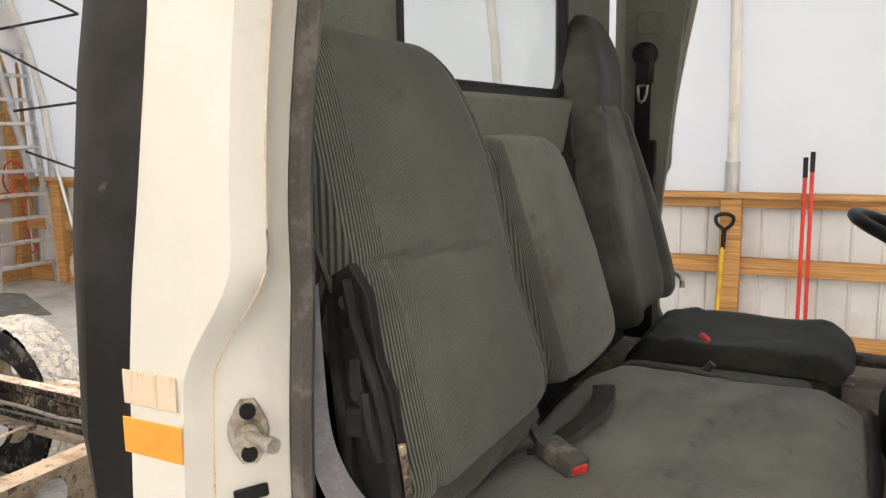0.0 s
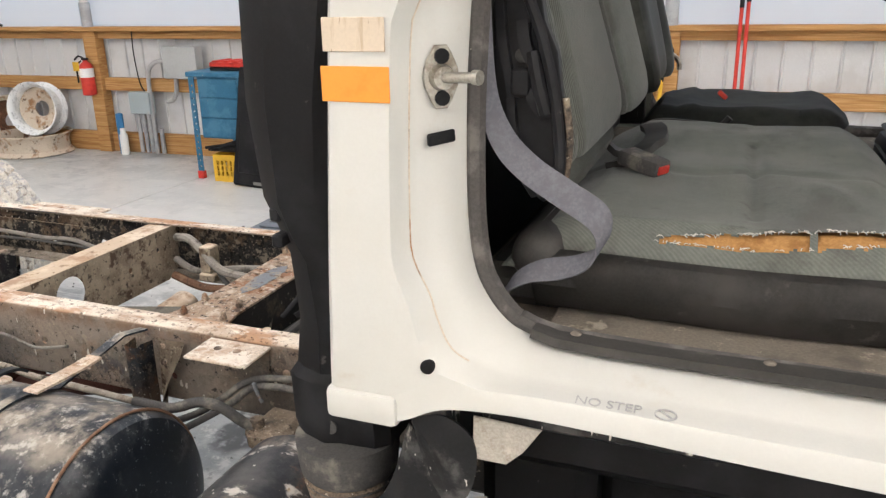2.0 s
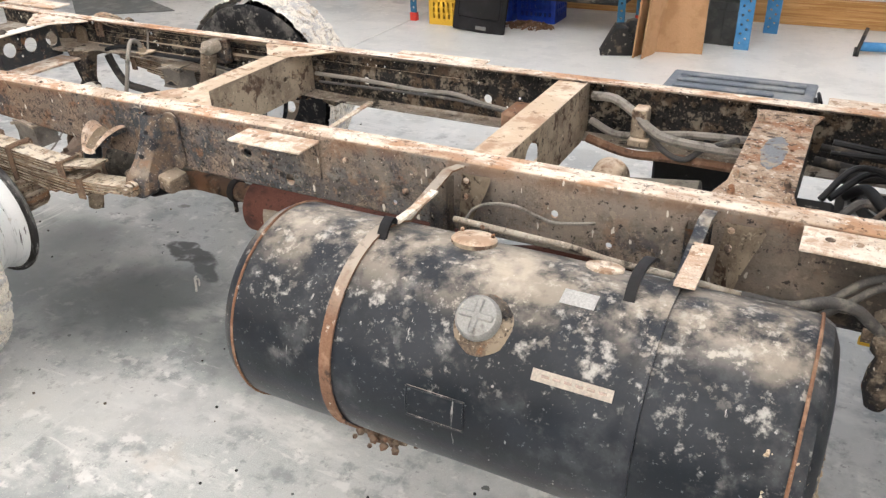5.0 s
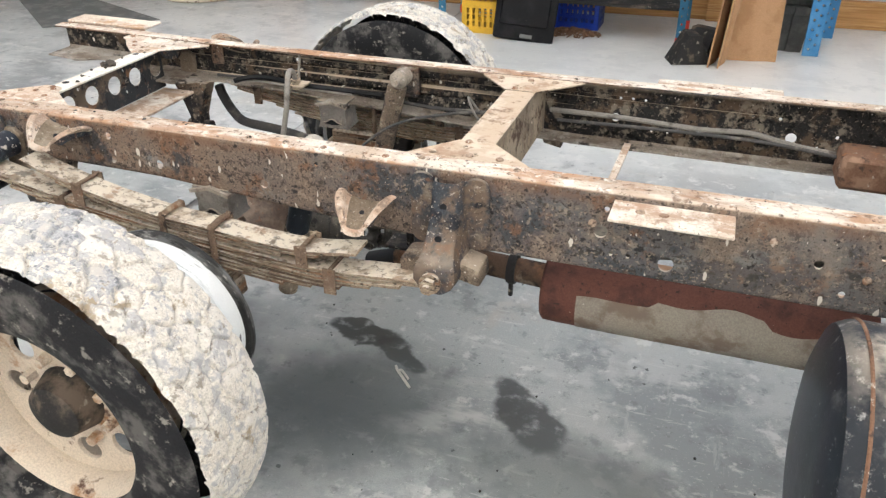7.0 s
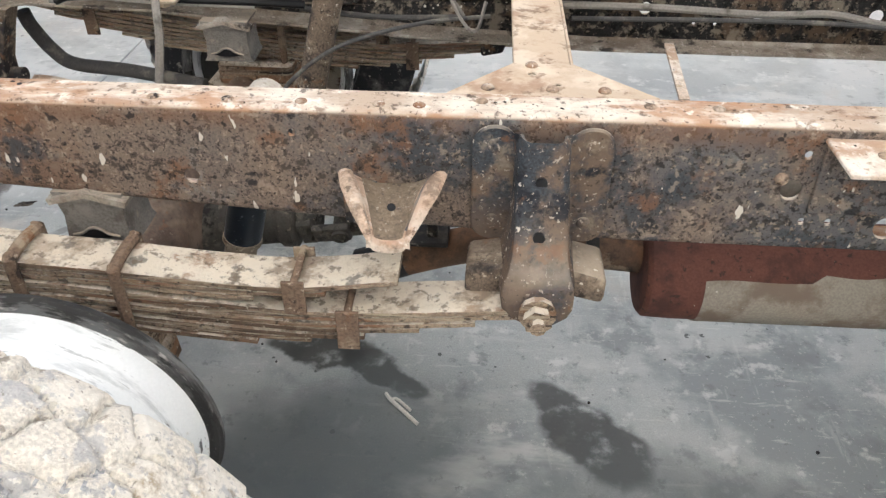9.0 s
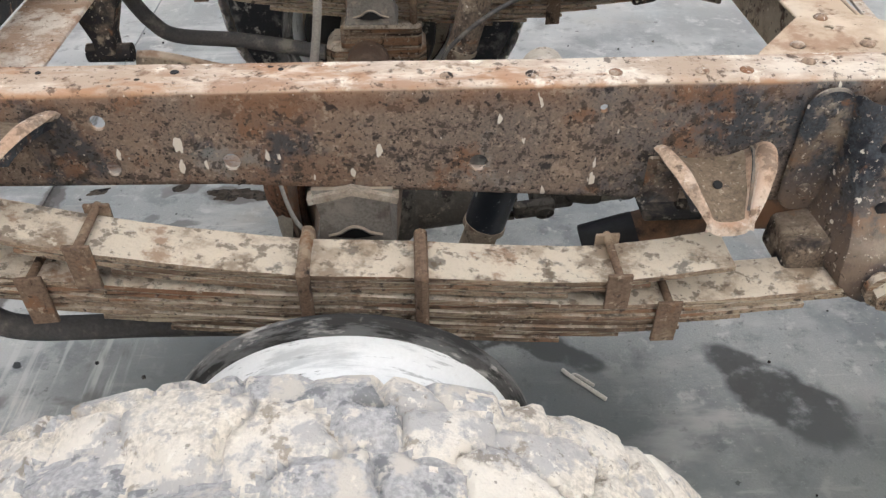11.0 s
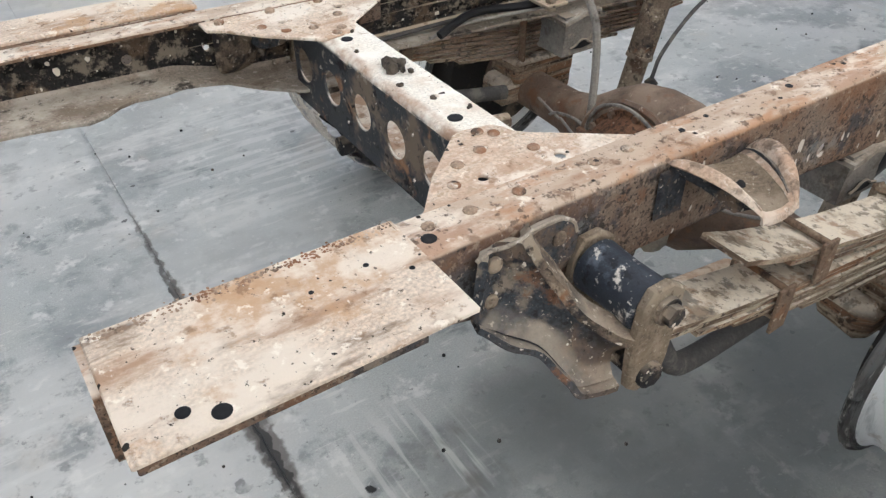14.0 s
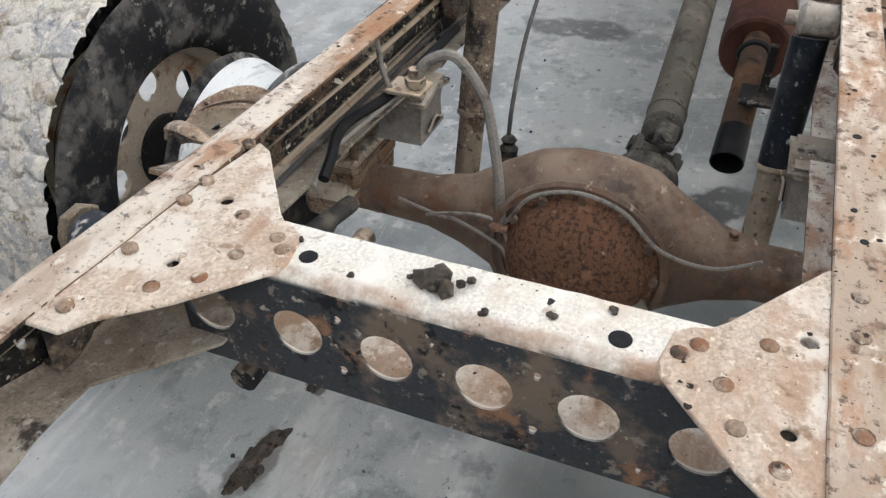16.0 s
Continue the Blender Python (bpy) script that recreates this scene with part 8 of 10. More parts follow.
bm = bmesh.new()
lathe(bm, (4.507, -.630, 1.264), (.05, -1, .05), [(-.01, .0098), (.010, .0098), (.0125, .0085), (.013, .005)], 18)
part("drain_hole", bm, M_BLACK, near_side, "black rubber plug")
tilt_sill = Matrix.Rotation(radians(-78), 4, "X") @ XZ
lettering("NO STEP", .021, Matrix.Translation((4.745, -.6335, 1.2450)) @ tilt_sill, M_INK, near_side)
mm = Matrix.Translation((4.815, -.6265, 1.2450)) @ Matrix.Rotation(radians(-78), 4, "X")
bm = bmesh.new()
tube(bm, [mm @ Vector((.013 * math.cos(a), 0, .009 * math.sin(a))) for a in [2 * math.pi * k / 16 for k in range(17)]], .0012, 4, 1)
tube(bm, [mm @ Vector((-.008, 0, .006)), mm @ Vector((.009, 0, -.006))], .0012, 4, 1)
part("pictogram", bm, M_INK, near_side)
# rear wall with its window
win = rounded(-.02, 2.06, .87, 2.60, .07)
rw = plate("rear_wall", [(-.45, 1.17), (1.30, 1.17), (1.30, 2.74), (-.45, 2.74)], [win[::-1]], .02, yz(4.385), M_INSIDE, truck, "grey-green rear cab wall")
plate("outer_skin", [(-.45, 1.17), (1.30, 1.17), (1.30, 2.74), (-.45, 2.74)], [win[::-1]], .008, yz(4.368), M_PAINT, rw)
bm = bmesh.new()
loop = [(4.385, y, z) for y, z in win]
tube(bm, loop + loop[:1], .017, 8, 1)
part("window_seal", bm, M_BLACK, rw, "black rubber window seal")
bm = bmesh.new()
box(bm, (4.381, -.02, 2.06), (4.385, .87, 2.60))
pane = part("pane", bm, M_GLASS, rw, smooth=False)
pane.visible_shadow = False
# black box filling the dark area behind the seats
bm = bmesh.new()
box(bm, (4.402, -.44, 1.27), (4.47, 1.29, 1.90), .01)
part("back_trim", bm, M_BLACK, cab, "black box across the cab behind the seats")
bm = bmesh.new()
box(bm, (4.402, -.1, 1.90), (4.43, .95, 2.05), .012)
part("window_shelf", bm, M_INSIDE, cab)
# far pillar lining with belt anchor
bm = bmesh.new()
prev = None
for z, x1 in ((1.27, 4.57), (1.60, 4.555), (1.93, 4.585), (2.30, 4.62), (2.70, 4.68)):
    row = [bm.verts.new(p) for p in ((4.40, 1.36, z), (4.44, 1.33, z), (x1, 1.345, z), (x1, 1.375, z), (4.40, 1.40, z))]
    if prev:
        bridge(bm, prev, row)
    else:
        bm.faces.new(row[::-1])
    prev = row
bm.faces.new(prev)
bmesh.ops.recalc_face_normals(bm, faces=bm.faces)
pill = part("pillar_lining", bm, M_INSIDE, truck, "grey-green pillar lining")
bm = bmesh.new()
box(bm, (4.42, 1.318, 1.27), (4.55, 1.335, 1.93), .006)
part("lower_trim", bm, M_BLACK, pill)
bm = bmesh.new()
box(bm, (4.475, 1.326, 2.26), (4.565, 1.338, 2.33), .006)
part("vent", bm, M_INSIDE, pill)
bm = bmesh.new()
lathe(bm, (4.505, 1.335, 2.20), (0, -1, 0), [(0, .04), (.03, .036), (.04, .02)], 16)
box(bm, (4.48, 1.30, 2.10), (4.535, 1.335, 2.19), .01)
belt = part("belt_guide", bm, M_BLACK, truck, "black seat-belt guide on the pillar")
bm = bmesh.new()
strip(bm, [(4.505, 1.315, 2.12), (4.502, 1.318, 1.9), (4.50, 1.314, 1.3)], .05, .003, (1, 0, 0))
part("webbing", bm, M_BLACK, belt)
bm = bmesh.new()
tube(bm, [(4.49, 1.305, 2.10), (4.495, 1.30, 2.055), (4.512, 1.30, 2.055), (4.52, 1.305, 2.10), (4.49, 1.305, 2.10)], .005, 6, 2)
part("tongue", bm, M_STEEL, belt)
# unseen roof, front and dashboard, added to close the shell and shade it
bm = bmesh.new()
box(bm, (4.40, -.60, 2.70), (5.95, 1.45, 2.76), .03, None, 2)
part("cab_roof", bm, M_PAINT, cab)
bm = bmesh.new()
box(bm, (5.90, -.60, 1.20), (5.97, 1.45, 1.95), .02)
for y in (-.58, 1.36):
    box(bm, (5.70, y, 1.20), (5.95, y + .07, 2.72), .02)
part("cab_front", bm, M_PAINT, cab)
bm = bmesh.new()
box(bm, (5.55, -.52, 1.26), (5.90, 1.37, 1.95), .05, None, 2)
part("dashboard", bm, M_BLACK, cab)
# under-cab valance
bm = bmesh.new()
box(bm, (4.57, -.60, 1.172), (5.6, -.50, 1.196), .006)
box(bm, (4.50, -.56, 1.10), (4.62, -.40, 1.18), .02)
part("under_sill", bm, M_GUARD, cab, "black scuffed strip under the sill")
bm = bmesh.new()
plate("step_bracket", [(4.563, 1.182), (4.655, 1.178), (4.632, 1.142), (4.608, 1.118), (4.562, 1.118)], [], .006, xz(-.606), M_STEP, cab, "pale dirty bracket under the sill")
bm = bmesh.new()
box(bm, (4.45, -.45, 1.00), (5.7, 1.3, 1.23), .03)
part("floor_pan", bm, M_BLACK, cab)
bm = bmesh.new()
box(bm, (4.50, -.40, .80), (4.70, -.26, 1.15), .03)
box(bm, (4.70, -.33, .72), (5.55, -.22, 1.12), .02)
part("inner_arch", bm, M_BLACK, cab, "black inner wheel arch")
for x, y, z0 in ((5.02, -.36, .70), (4.70, -.30, .72), (5.15, -.30, .70)):
    bm = bmesh.new()
    box(bm, (x, y, z0), (x + .06, y + .05, 1.05), .006)
    part("strut", bm, M_GRIME, truck)
bm = bmesh.new()
strip(bm, [(4.625, -.530, 1.292), (4.66, -.533, 1.284), (4.72, -.534, 1.281), (4.8, -.533, 1.279), (5.3, -.532, 1.275), (5.6, -.531, 1.274)], .040, .014)
sillp = part("sill_trim", bm, M_VINYL, truck, "dark dusty sill tread strip")
rivets(sillp, [(4.683, -.527, 1.289), (4.93, -.527, 1.285)], .008, .004, (0, 0, 1), M_MAT)
bm = bmesh.new()
box(bm, (4.63, -.511, 1.2625), (5.58, -.385, 1.2765), .004)
roughen(bm, .002, 14)
part("floor_mat", bm, M_MAT, cab, "tan dirty floor mat along the sill")


# ---- seats ----
def super_pad(u, p=6.0):
    """How far a rounded pad stands out at u from -1 to 1."""
    return max(0.0, 1 - abs(u) ** p) ** (1 / 3)


def backrest(name, outline_w, z0, z1, x_front, lean, thick, mat, parent, label="", crease=None, panel=None, slim=0.0):
    """A padded seat back: outline_w(v) gives left and right edge, v from 0 below to 1 above."""
    nz, ny = 60, 40
    front_rows, back_rows = [], []
    bm = bmesh.new()
    for i in range(nz + 1):
        v = i / nz
        z = z0 + (z1 - z0) * v
        a, b = outline_w(v)
        fr, bk = [], []
        for j in range(ny + 1):
            s = -1 + 2 * j / ny
            y = (a + b) / 2 + (b - a) / 2 * s
            edge = super_pad(s, 7) * (super_pad(2 * v - 1, 14))
            deep = thick * (1 - slim * max(0, (v - .58) / .42))
            puff = deep * (0.30 + 0.70 * edge)
            if crease:
                puff -= crease(v, s)
            x = x_front - lean * (z - z0)
            fr.append(bm.verts.new((x - deep + puff, y, z)))
            bk.append(bm.verts.new((x - deep - 0.02, y, z)))
        front_rows.append(fr)
        back_rows.append(bk)
    for i in range(nz):
        for j in range(ny):
            fc = bm.faces.new((front_rows[i][j], front_rows[i][j + 1], front_rows[i + 1][j + 1], front_rows[i + 1][j]))
            if panel and abs(-1 + (2 * j + 1) / ny) < 0.74:
                fc.material_index = 1
            bm.faces.new((back_rows[i][j + 1], back_rows[i][j], back_rows[i + 1][j], back_rows[i + 1][j + 1]))
    for i in range(nz):
        for j in (0, ny):
            bm.faces.new((front_rows[i][j], front_rows[i + 1][j], back_rows[i + 1][j], back_rows[i][j]))
    for i in (0, nz):
        for j in range(ny):
            bm.faces.new((front_rows[i][j], front_rows[i][j + 1], back_rows[i][j + 1], back_rows[i][j]))
    bmesh.ops.recalc_face_normals(bm, faces=bm.faces)
    ob = part(name, bm, mat, parent, label)
    if panel:
        ob.data.materials.append(panel)
    return ob


def seam_crease(v, s):
    c = 0.013 * math.exp(-((v - 0.475 + 0.03 * s) / 0.012) ** 2) / (1 + math.exp((abs(s + .06) - 0.80) * 30))
    c += 0.012 * math.exp(-((s + .70 - .12 * (v - .5)) / 0.035) ** 2) * (v < .49) + 0.006 * math.exp(-((s - .80) / 0.03) ** 2)
    return c - .010 * (1 - s * s) * math.sin(math.pi * v)


def edges(rows):
    """Turns (height, one edge, other edge) rows into the two edges by height."""
    return lambda v: (float(np.interp(v, [r[0] for r in rows], [r[1] for r in rows])), float(np.interp(v, [r[0] for r in rows], [r[2] for r in rows])))


bench_w = edges([(0, -0.395, 0.033), (.015, -0.420, 0.063), (.045, -0.430, 0.086), (.11, -0.420, 0.098), (.22, -0.415, 0.084), (.37, -0.418, 0.070), (.55, -0.430, 0.088), (.71, -0.440, 0.097), (.80, -0.440, 0.083), (.86, -0.432, 0.062), (.92, -0.415, 0.033), (.965, -0.392, -0.007), (.985, -0.372, -0.042), (1, -0.340, -0.092)])
middle_w = edges([(0, 0.180, 0.510), (.02, 0.160, 0.545), (.06, 0.148, 0.572), (.14, 0.142, 0.592), (.47, 0.142, 0.594), (.75, 0.138, 0.562), (.88, 0.140, 0.538), (.94, 0.146, 0.510), (.975, 0.160, 0.475), (1, 0.195, 0.430)])


bm = bmesh.new()
box(bm, (4.50, -.40, 1.262), (5.10, .60, 1.33), .02)
seat = part("passenger_seat", bm, M_VINYL, truck, "worn grey-green bench seat with a torn cushion")
backrest("backrest", bench_w, 1.487, 2.125, 4.667, 0.30, .085, M_CLOTH, seat, "grey-green striped cloth seat back", seam_crease, M_WEAVE)
backrest("middle_backrest", middle_w, 1.472, 1.962, 4.651, 0.30, .080, M_EDGE, seat, "grey-green cloth middle seat back", lambda v, s: 0.007 * math.exp(-((s + .74) / 0.035) ** 2) - .012 * (1 - s * s), M_PLAIN)
# piping along the outer edge of the seat back, and the fold below it
bm = bmesh.new()
tube(bm, [(4.667 - .30 * (.638 * v) - .060, bench_w(v)[0] - .001, 1.487 + .638 * v) for v in (.02, .08, .16, .26, .38, .5, .62, .74, .84, .9)], .0042, 6, 2)
part("piping", bm, M_VINYL, seat)
bm = bmesh.new()
rows = []
for k in range(25):
    y = -.40 + .43 * k / 24
    w = .006 * noise.noise((y * 12, 0, 4))
    rows.append([bm.verts.new(p) for p in ((4.60, y, 1.505), (4.632 + w, y, 1.492), (4.640 + w, y, 1.465), (4.625 + w, y, 1.432), (4.60, y, 1.405))])
for a, b in zip(rows, rows[1:]):
    for j in range(4):
        bm.faces.new((a[j], b[j], b[j + 1], a[j + 1]))
bmesh.ops.solidify(bm, geom=bm.faces[:], thickness=.01)
bmesh.ops.recalc_face_normals(bm, faces=bm.faces)
part("lower_fold", bm, M_PLAIN, seat, "grey-green fold below the seat back")


# cushion with a vinyl front skirt and a tear
def cushion_top(x, y):
    """Height of the cushion's cover."""
    ex = min(1, max(0, (x - 4.55) / .10)) * min(1, max(0, (5.170 - x) / .085))
    ey = min(1, max(0, (y + .421) / .06)) * min(1, max(0, (.62 - y) / .06))
    z = 1.335 + 0.078 * (max(ex, 0) ** .45) * (max(ey, 0) ** .45)
    z += 0.012 * noise.noise((x * 4, y * 4, 2)) + 0.004 * noise.noise((x * 14, y * 7, 5))
    z -= 0.010 * math.exp(-((x - 4.90) / .012) ** 2) * (1 if -.3 < y < .3 else .2) + 0.006 * math.exp(-((y + .02 * math.sin(x * 20)) / .015) ** 2)
    z += 0.004 * math.sin((x + .5 * y) * 60) * math.exp(-((x - 5.02) / .07) ** 2) * math.exp(-((y + .12) / .12) ** 2)
    return z


bm = bmesh.new()
nx, ys = 124, [-.423 + .0032 * k for k in range(28)] + [-.3334 + .012 * k for k in range(1, 80)]
ny = len(ys) - 1
grid = {}
for i in range(nx + 1):
    for j in range(ny + 1):
        x, y = 4.545 + .628 * i / nx, ys[j]
        top = cushion_top(x, y)
        far = math.hypot(x - 5.09, y + .34)
        if x > 5.09 and y < -.34 and far > .078:
            # rounded front corner
            x, y, top = 5.09 + (x - 5.09) * .078 / far, -.34 + (y + .34) * .078 / far, min(top, 1.352)
        grid[i, j] = bm.verts.new((x, y, top))


def torn(x, y):
    if not 4.775 < x < 5.072:
        return False
    yc = -.392 + .030 * max(0, (x - 4.775) / .30) ** 1.4 + .004 * noise.noise((x * 60, 0, 0))
    half = (.004 + .010 * min(1, (x - 4.775) / .16)) * min(1, (5.075 - x) / .01) ** .5 + .003 * noise.noise((x * 90, 3, 0))
    return abs(y - yc) < half and abs(x - 4.975) > .007


for i in range(nx):
    for j in range(ny):
        c = [grid[k] for k in ((i, j), (i + 1, j), (i + 1, j + 1), (i, j + 1))]
        bm.faces.new(c)
dead = [f for f in bm.faces if torn(*f.calc_center_median().xy)]
bmesh.ops.delete(bm, geom=dead, context="FACES")
bmesh.ops.recalc_face_normals(bm, faces=bm.faces)
part("cushion_cover", bm, M_PLAIN, seat, "grey-green cloth cushion cover, ripped along its edge")
bm = bmesh.new()
rows = [[bm.verts.new((x, y, cushion_top(x, y) - .007 + .002 * noise.noise((x * 60, y * 60, 1)))) for y in [-.412 + .008 * k for k in range(13)]] for x in [4.76 + .011 * k for k in range(31)]]
for a, b in zip(rows, rows[1:]):
    for k in range(12):
        bm.faces.new((a[k], b[k], b[k + 1], a[k + 1]))
bmesh.ops.recalc_face_normals(bm, faces=bm.faces)
bmesh.ops.solidify(bm, geom=bm.faces[:], thickness=.02)
part("foam", bm, M_FOAM, seat, "orange-brown foam showing through the rip")
bm = bmesh.new()
rnd = random.Random(12)
for k in range(110):
    x = rnd.uniform(4.765, 5.078)
    s = rnd.choice((-1, 1))
    half = .004 + .010 * min(1, max(0, (x - 4.775) / .16))
    y = -.392 + .030 * max(0, (x - 4.775) / .30) ** 1.4 + s * half
    z = cushion_top(x, y) + .001
    e = Vector((rnd.gauss(0, .006), -s * rnd.uniform(.001, .008), rnd.uniform(-.003, .003)))
    tube(bm, [(x, y, z), Vector((x, y, z + .002)) + .5 * e, Vector((x, y, z)) + e], .0007, 4, 2)
tagged(part("frayed_threads", bm, M_FRAY, seat), kind="stuff")
# skirt
bm = bmesh.new()
loop = [(4.60, -.420), (4.70, -.426), (4.85, -.428), (5.0, -.426), (5.09, -.421), (5.143, -.40), (5.168, -.345), (5.172, -.2), (5.172, .2), (5.172, .60)]
pts = smooth_path([(x, y, 0) for x, y in loop], 8)
rows = []
for z, o, k in ((1.372, -.004, 0), (1.366, .010, .003), (1.352, .019, .006), (1.325, .022, .009), (1.300, .012, .007), (1.281, .0, .003)):
    row = []
    for i, p in enumerate(pts):
        d = (pts[min(i + 1, len(pts) - 1)] - pts[max(i - 1, 0)]).normalized()
        nrm = Vector((d.y, -d.x, 0))
        w = k * noise.noise((p.x * 7, p.y * 7, z * 24))
        row.append(bm.verts.new((p.x + nrm.x * (o + w), p.y + nrm.y * (o + w), z + .008 * noise.noise((p.x * 5, 0, 1)))))
    rows.append(row)
for a, b in zip(rows, rows[1:]):
    for i in range(len(pts) - 1):
        bm.faces.new((a[i], b[i], b[i + 1], a[i + 1]))
bmesh.ops.solidify(bm, geom=bm.faces[:], thickness=.012)
bmesh.ops.recalc_face_normals(bm, faces=bm.faces)
part("skirt", bm, M_VINYL, seat, "charcoal vinyl cushion skirt")
bm = bmesh.new()
lathe(bm, (4.60, -.44, 1.355), (0, 1, 0), [(0, .004), (.003, .018), (.010, .031), (.024, .041), (.05, .045), (.2, .045)], 18)
part("end_bolster", bm, M_VINYL, seat)
bm = bmesh.new()
strip(bm, smooth_path([(4.655, -.02, 1.418), (4.685, .06, 1.428), (4.70, .15, 1.432), (4.698, .24, 1.436), (4.68, .30, 1.44)], 6), .05, .014, (1, -.2, .25))
roughen(bm, .006, 16)
part("crumpled_flap", bm, M_VINYL, seat, "dark crumpled flap behind the cushion")
# buckle
bk = Matrix.Translation((4.715, -.045, 1.427)) @ Matrix.Rotation(radians(-28), 4, "Z") @ Matrix.Rotation(radians(10), 4, "Y")
bm = bmesh.new()
box(bm, (-.055, -.024, -.015), (.032, .024, .015), .006, bk, 2)
buck = part("belt_buckle", bm, M_HOSE, truck, "dusty grey belt buckle with a red button")
bm = bmesh.new()
box(bm, (.030, -.016, -.009), (.0355, .016, .007), .002, bk)
part("button", bm, M_RED, buck)
bm = bmesh.new()
strip(bm, [bk @ Vector((-.05, 0, 0)), bk @ Vector((-.08, .005, -.002)), bk @ Vector((-.12, .02, .004)), bk @ Vector((-.14, .03, .0))], .03, .012)
part("stalk", bm, M_VINYL, buck)
# loose belt beside the seat
bm = bmesh.new()
strip(bm, smooth_path([(4.535, -.492, 1.78), (4.538, -.492, 1.70), (4.546, -.492, 1.60), (4.568, -.492, 1.545), (4.605, -.492, 1.507), (4.655, -.490, 1.475), (4.698, -.487, 1.447), (4.708, -.484, 1.418), (4.696, -.482, 1.388), (4.66, -.48, 1.368), (4.61, -.48, 1.356), (4.572, -.478, 1.33), (4.562, -.476, 1.30)], 6), .041, .0025, (.4, .55, .75))
part("seat_belt", bm, M_BELT, truck, "slack grey-blue seat belt looped beside the seat")
# recliner at the seat side
bm = bmesh.new()
out = [(4.55, 1.80), (4.575, 1.815), (4.60, 1.78), (4.612, 1.70), (4.63, 1.66), (4.645, 1.55), (4.64, 1.47), (4.60, 1.46), (4.56, 1.52), (4.545, 1.64)]
rec = plate("recliner", out, [(4.575, 1.74, .012)], .018, xz(-.452), M_BLACK, seat, "black seat recliner cover")
bm = bmesh.new()
tube(bm, [(4.575, -.468, 1.80), (4.59, -.47, 1.74), (4.612, -.47, 1.68), (4.632, -.47, 1.60), (4.64, -.468, 1.50), (4.615, -.466, 1.462)], .008, 8)
tube(bm, [(4.60, -.468, 1.66), (4.61, -.475, 1.62), (4.62, -.47, 1.58)], .010, 8)
box(bm, (4.57, -.475, 1.60), (4.60, -.462, 1.64), .005)
part("ridge", bm, M_BLACK, rec)
for a, b, w in (((4.552, 1.78), (4.572, 1.60), .012), ((4.585, 1.70), (4.606, 1.635), .016), ((4.598, 1.62), (4.622, 1.575), .020), ((4.570, 1.60), (4.590, 1.50), .012), ((4.588, 1.78), (4.598, 1.70), .010)):
    bm = bmesh.new()
    strip(bm, smooth_path([(a[0], -.462, a[1]), ((a[0] + b[0]) / 2 - .004, -.470, (a[1] + b[1]) / 2), (b[0], -.464, b[1])], 4), w, .012, (1, 0, .3))
    part("pressed_rib", bm, M_BLACK, rec)
for x, z, r in ((4.612, 1.492, .016), (4.585, 1.655, .010), (4.572, 1.77, .010)):
    bm = bmesh.new()
    lathe(bm, (x, -.46, z), (0, -1, 0), [(0, r), (.006, r), (.009, r * .6)], 14)
    part("bolt", bm, M_VINYL, rec)
bm = bmesh.new()
tube(bm, [(4.645, -.462, 1.60), (4.652, -.46, 1.54), (4.645, -.455, 1.475)], .005, 8)
part("rust_bar", bm, M_GRIME, rec)

# driver's seat
bm = bmesh.new()
box(bm, (4.60, .78, 1.262), (5.12, 1.24, 1.39), .03)
drv = part("driver_seat", bm, M_DVINYL, truck, "grey driver's seat with a built-in headrest")


drv_w = edges([(0, .74, 1.20), (.03, .715, 1.235), (.12, .695, 1.250), (.30, .700, 1.245), (.45, .725, 1.215), (.58, .765, 1.170), (.67, .815, 1.130), (.72, .840, 1.115), (.78, .850, 1.118), (.88, .865, 1.118), (.94, .885, 1.102), (.975, .910, 1.080), (1, .95, 1.05)])


def drv_pad(v, s):
    groove = .013 * math.exp(-((abs(s) - .58) / .045) ** 2) * (v < .70) + .010 * math.exp(-((v - .70) / .018) ** 2)
    return groove + .034 * (1 - s * s) * (1 - v) - .010 * (abs(s) > .58) * (v < .68) - .020 * math.exp(-((v - .86) / .12) ** 2)


backrest("backrest", drv_w, 1.445, 2.285, 4.675, 0.285, .125, M_DVINYL, drv, "grey-green driver's seat back with a built-in headrest", drv_pad, None, .82)
bm = bmesh.new()
tube(bm, [(4.675 - .285 * .84 * v - .085, drv_w(v)[0] - .002, 1.445 + .84 * v) for v in (.02, .1, .2, .3, .4, .5, .6, .68)], .0045, 6, 2)
part("piping", bm, M_VINYL, drv)
bm = bmesh.new()
rows = []
for i in range(25):
    x = 4.60 + .55 * i / 24
    row = []
    for j in range(21):
        y = .76 + .50 * j / 20
        e = min(1, (i + .4) / 3) * min(1, (24.4 - i) / 3)
        e2 = min(1, (j + .4) / 2.5) * min(1, (20.4 - j) / 2.5)
        row.append(bm.verts.new((x - .035 * abs(j / 10 - 1) ** 3 * (i > 18), y, 1.342 + .078 * (e * e2) ** .5 - .022 * math.sin(math.pi * j / 20) * math.sin(math.pi * i / 24) + .010 * noise.noise((x * 7, y * 7, 0)) + .006 * math.sin(x * 70 + 4 * y) * (i < 7))))
    rows.append(row)
for a, b in zip(rows, rows[1:]):
    for j in range(20):
        bm.faces.new((a[j], b[j], b[j + 1], a[j + 1]))
bmesh.ops.solidify(bm, geom=bm.faces[:], thickness=.08)
bmesh.ops.recalc_face_normals(bm, faces=bm.faces)
part("cushion", bm, M_DVINYL, drv, "dark worn driver's cushion")
bm = bmesh.new()
tube(bm, [(4.66, 1.24, 1.47), (4.655, 1.245, 1.50), (4.62, 1.245, 1.53)], .008, 8)
part("lever", bm, M_STEEL, drv)
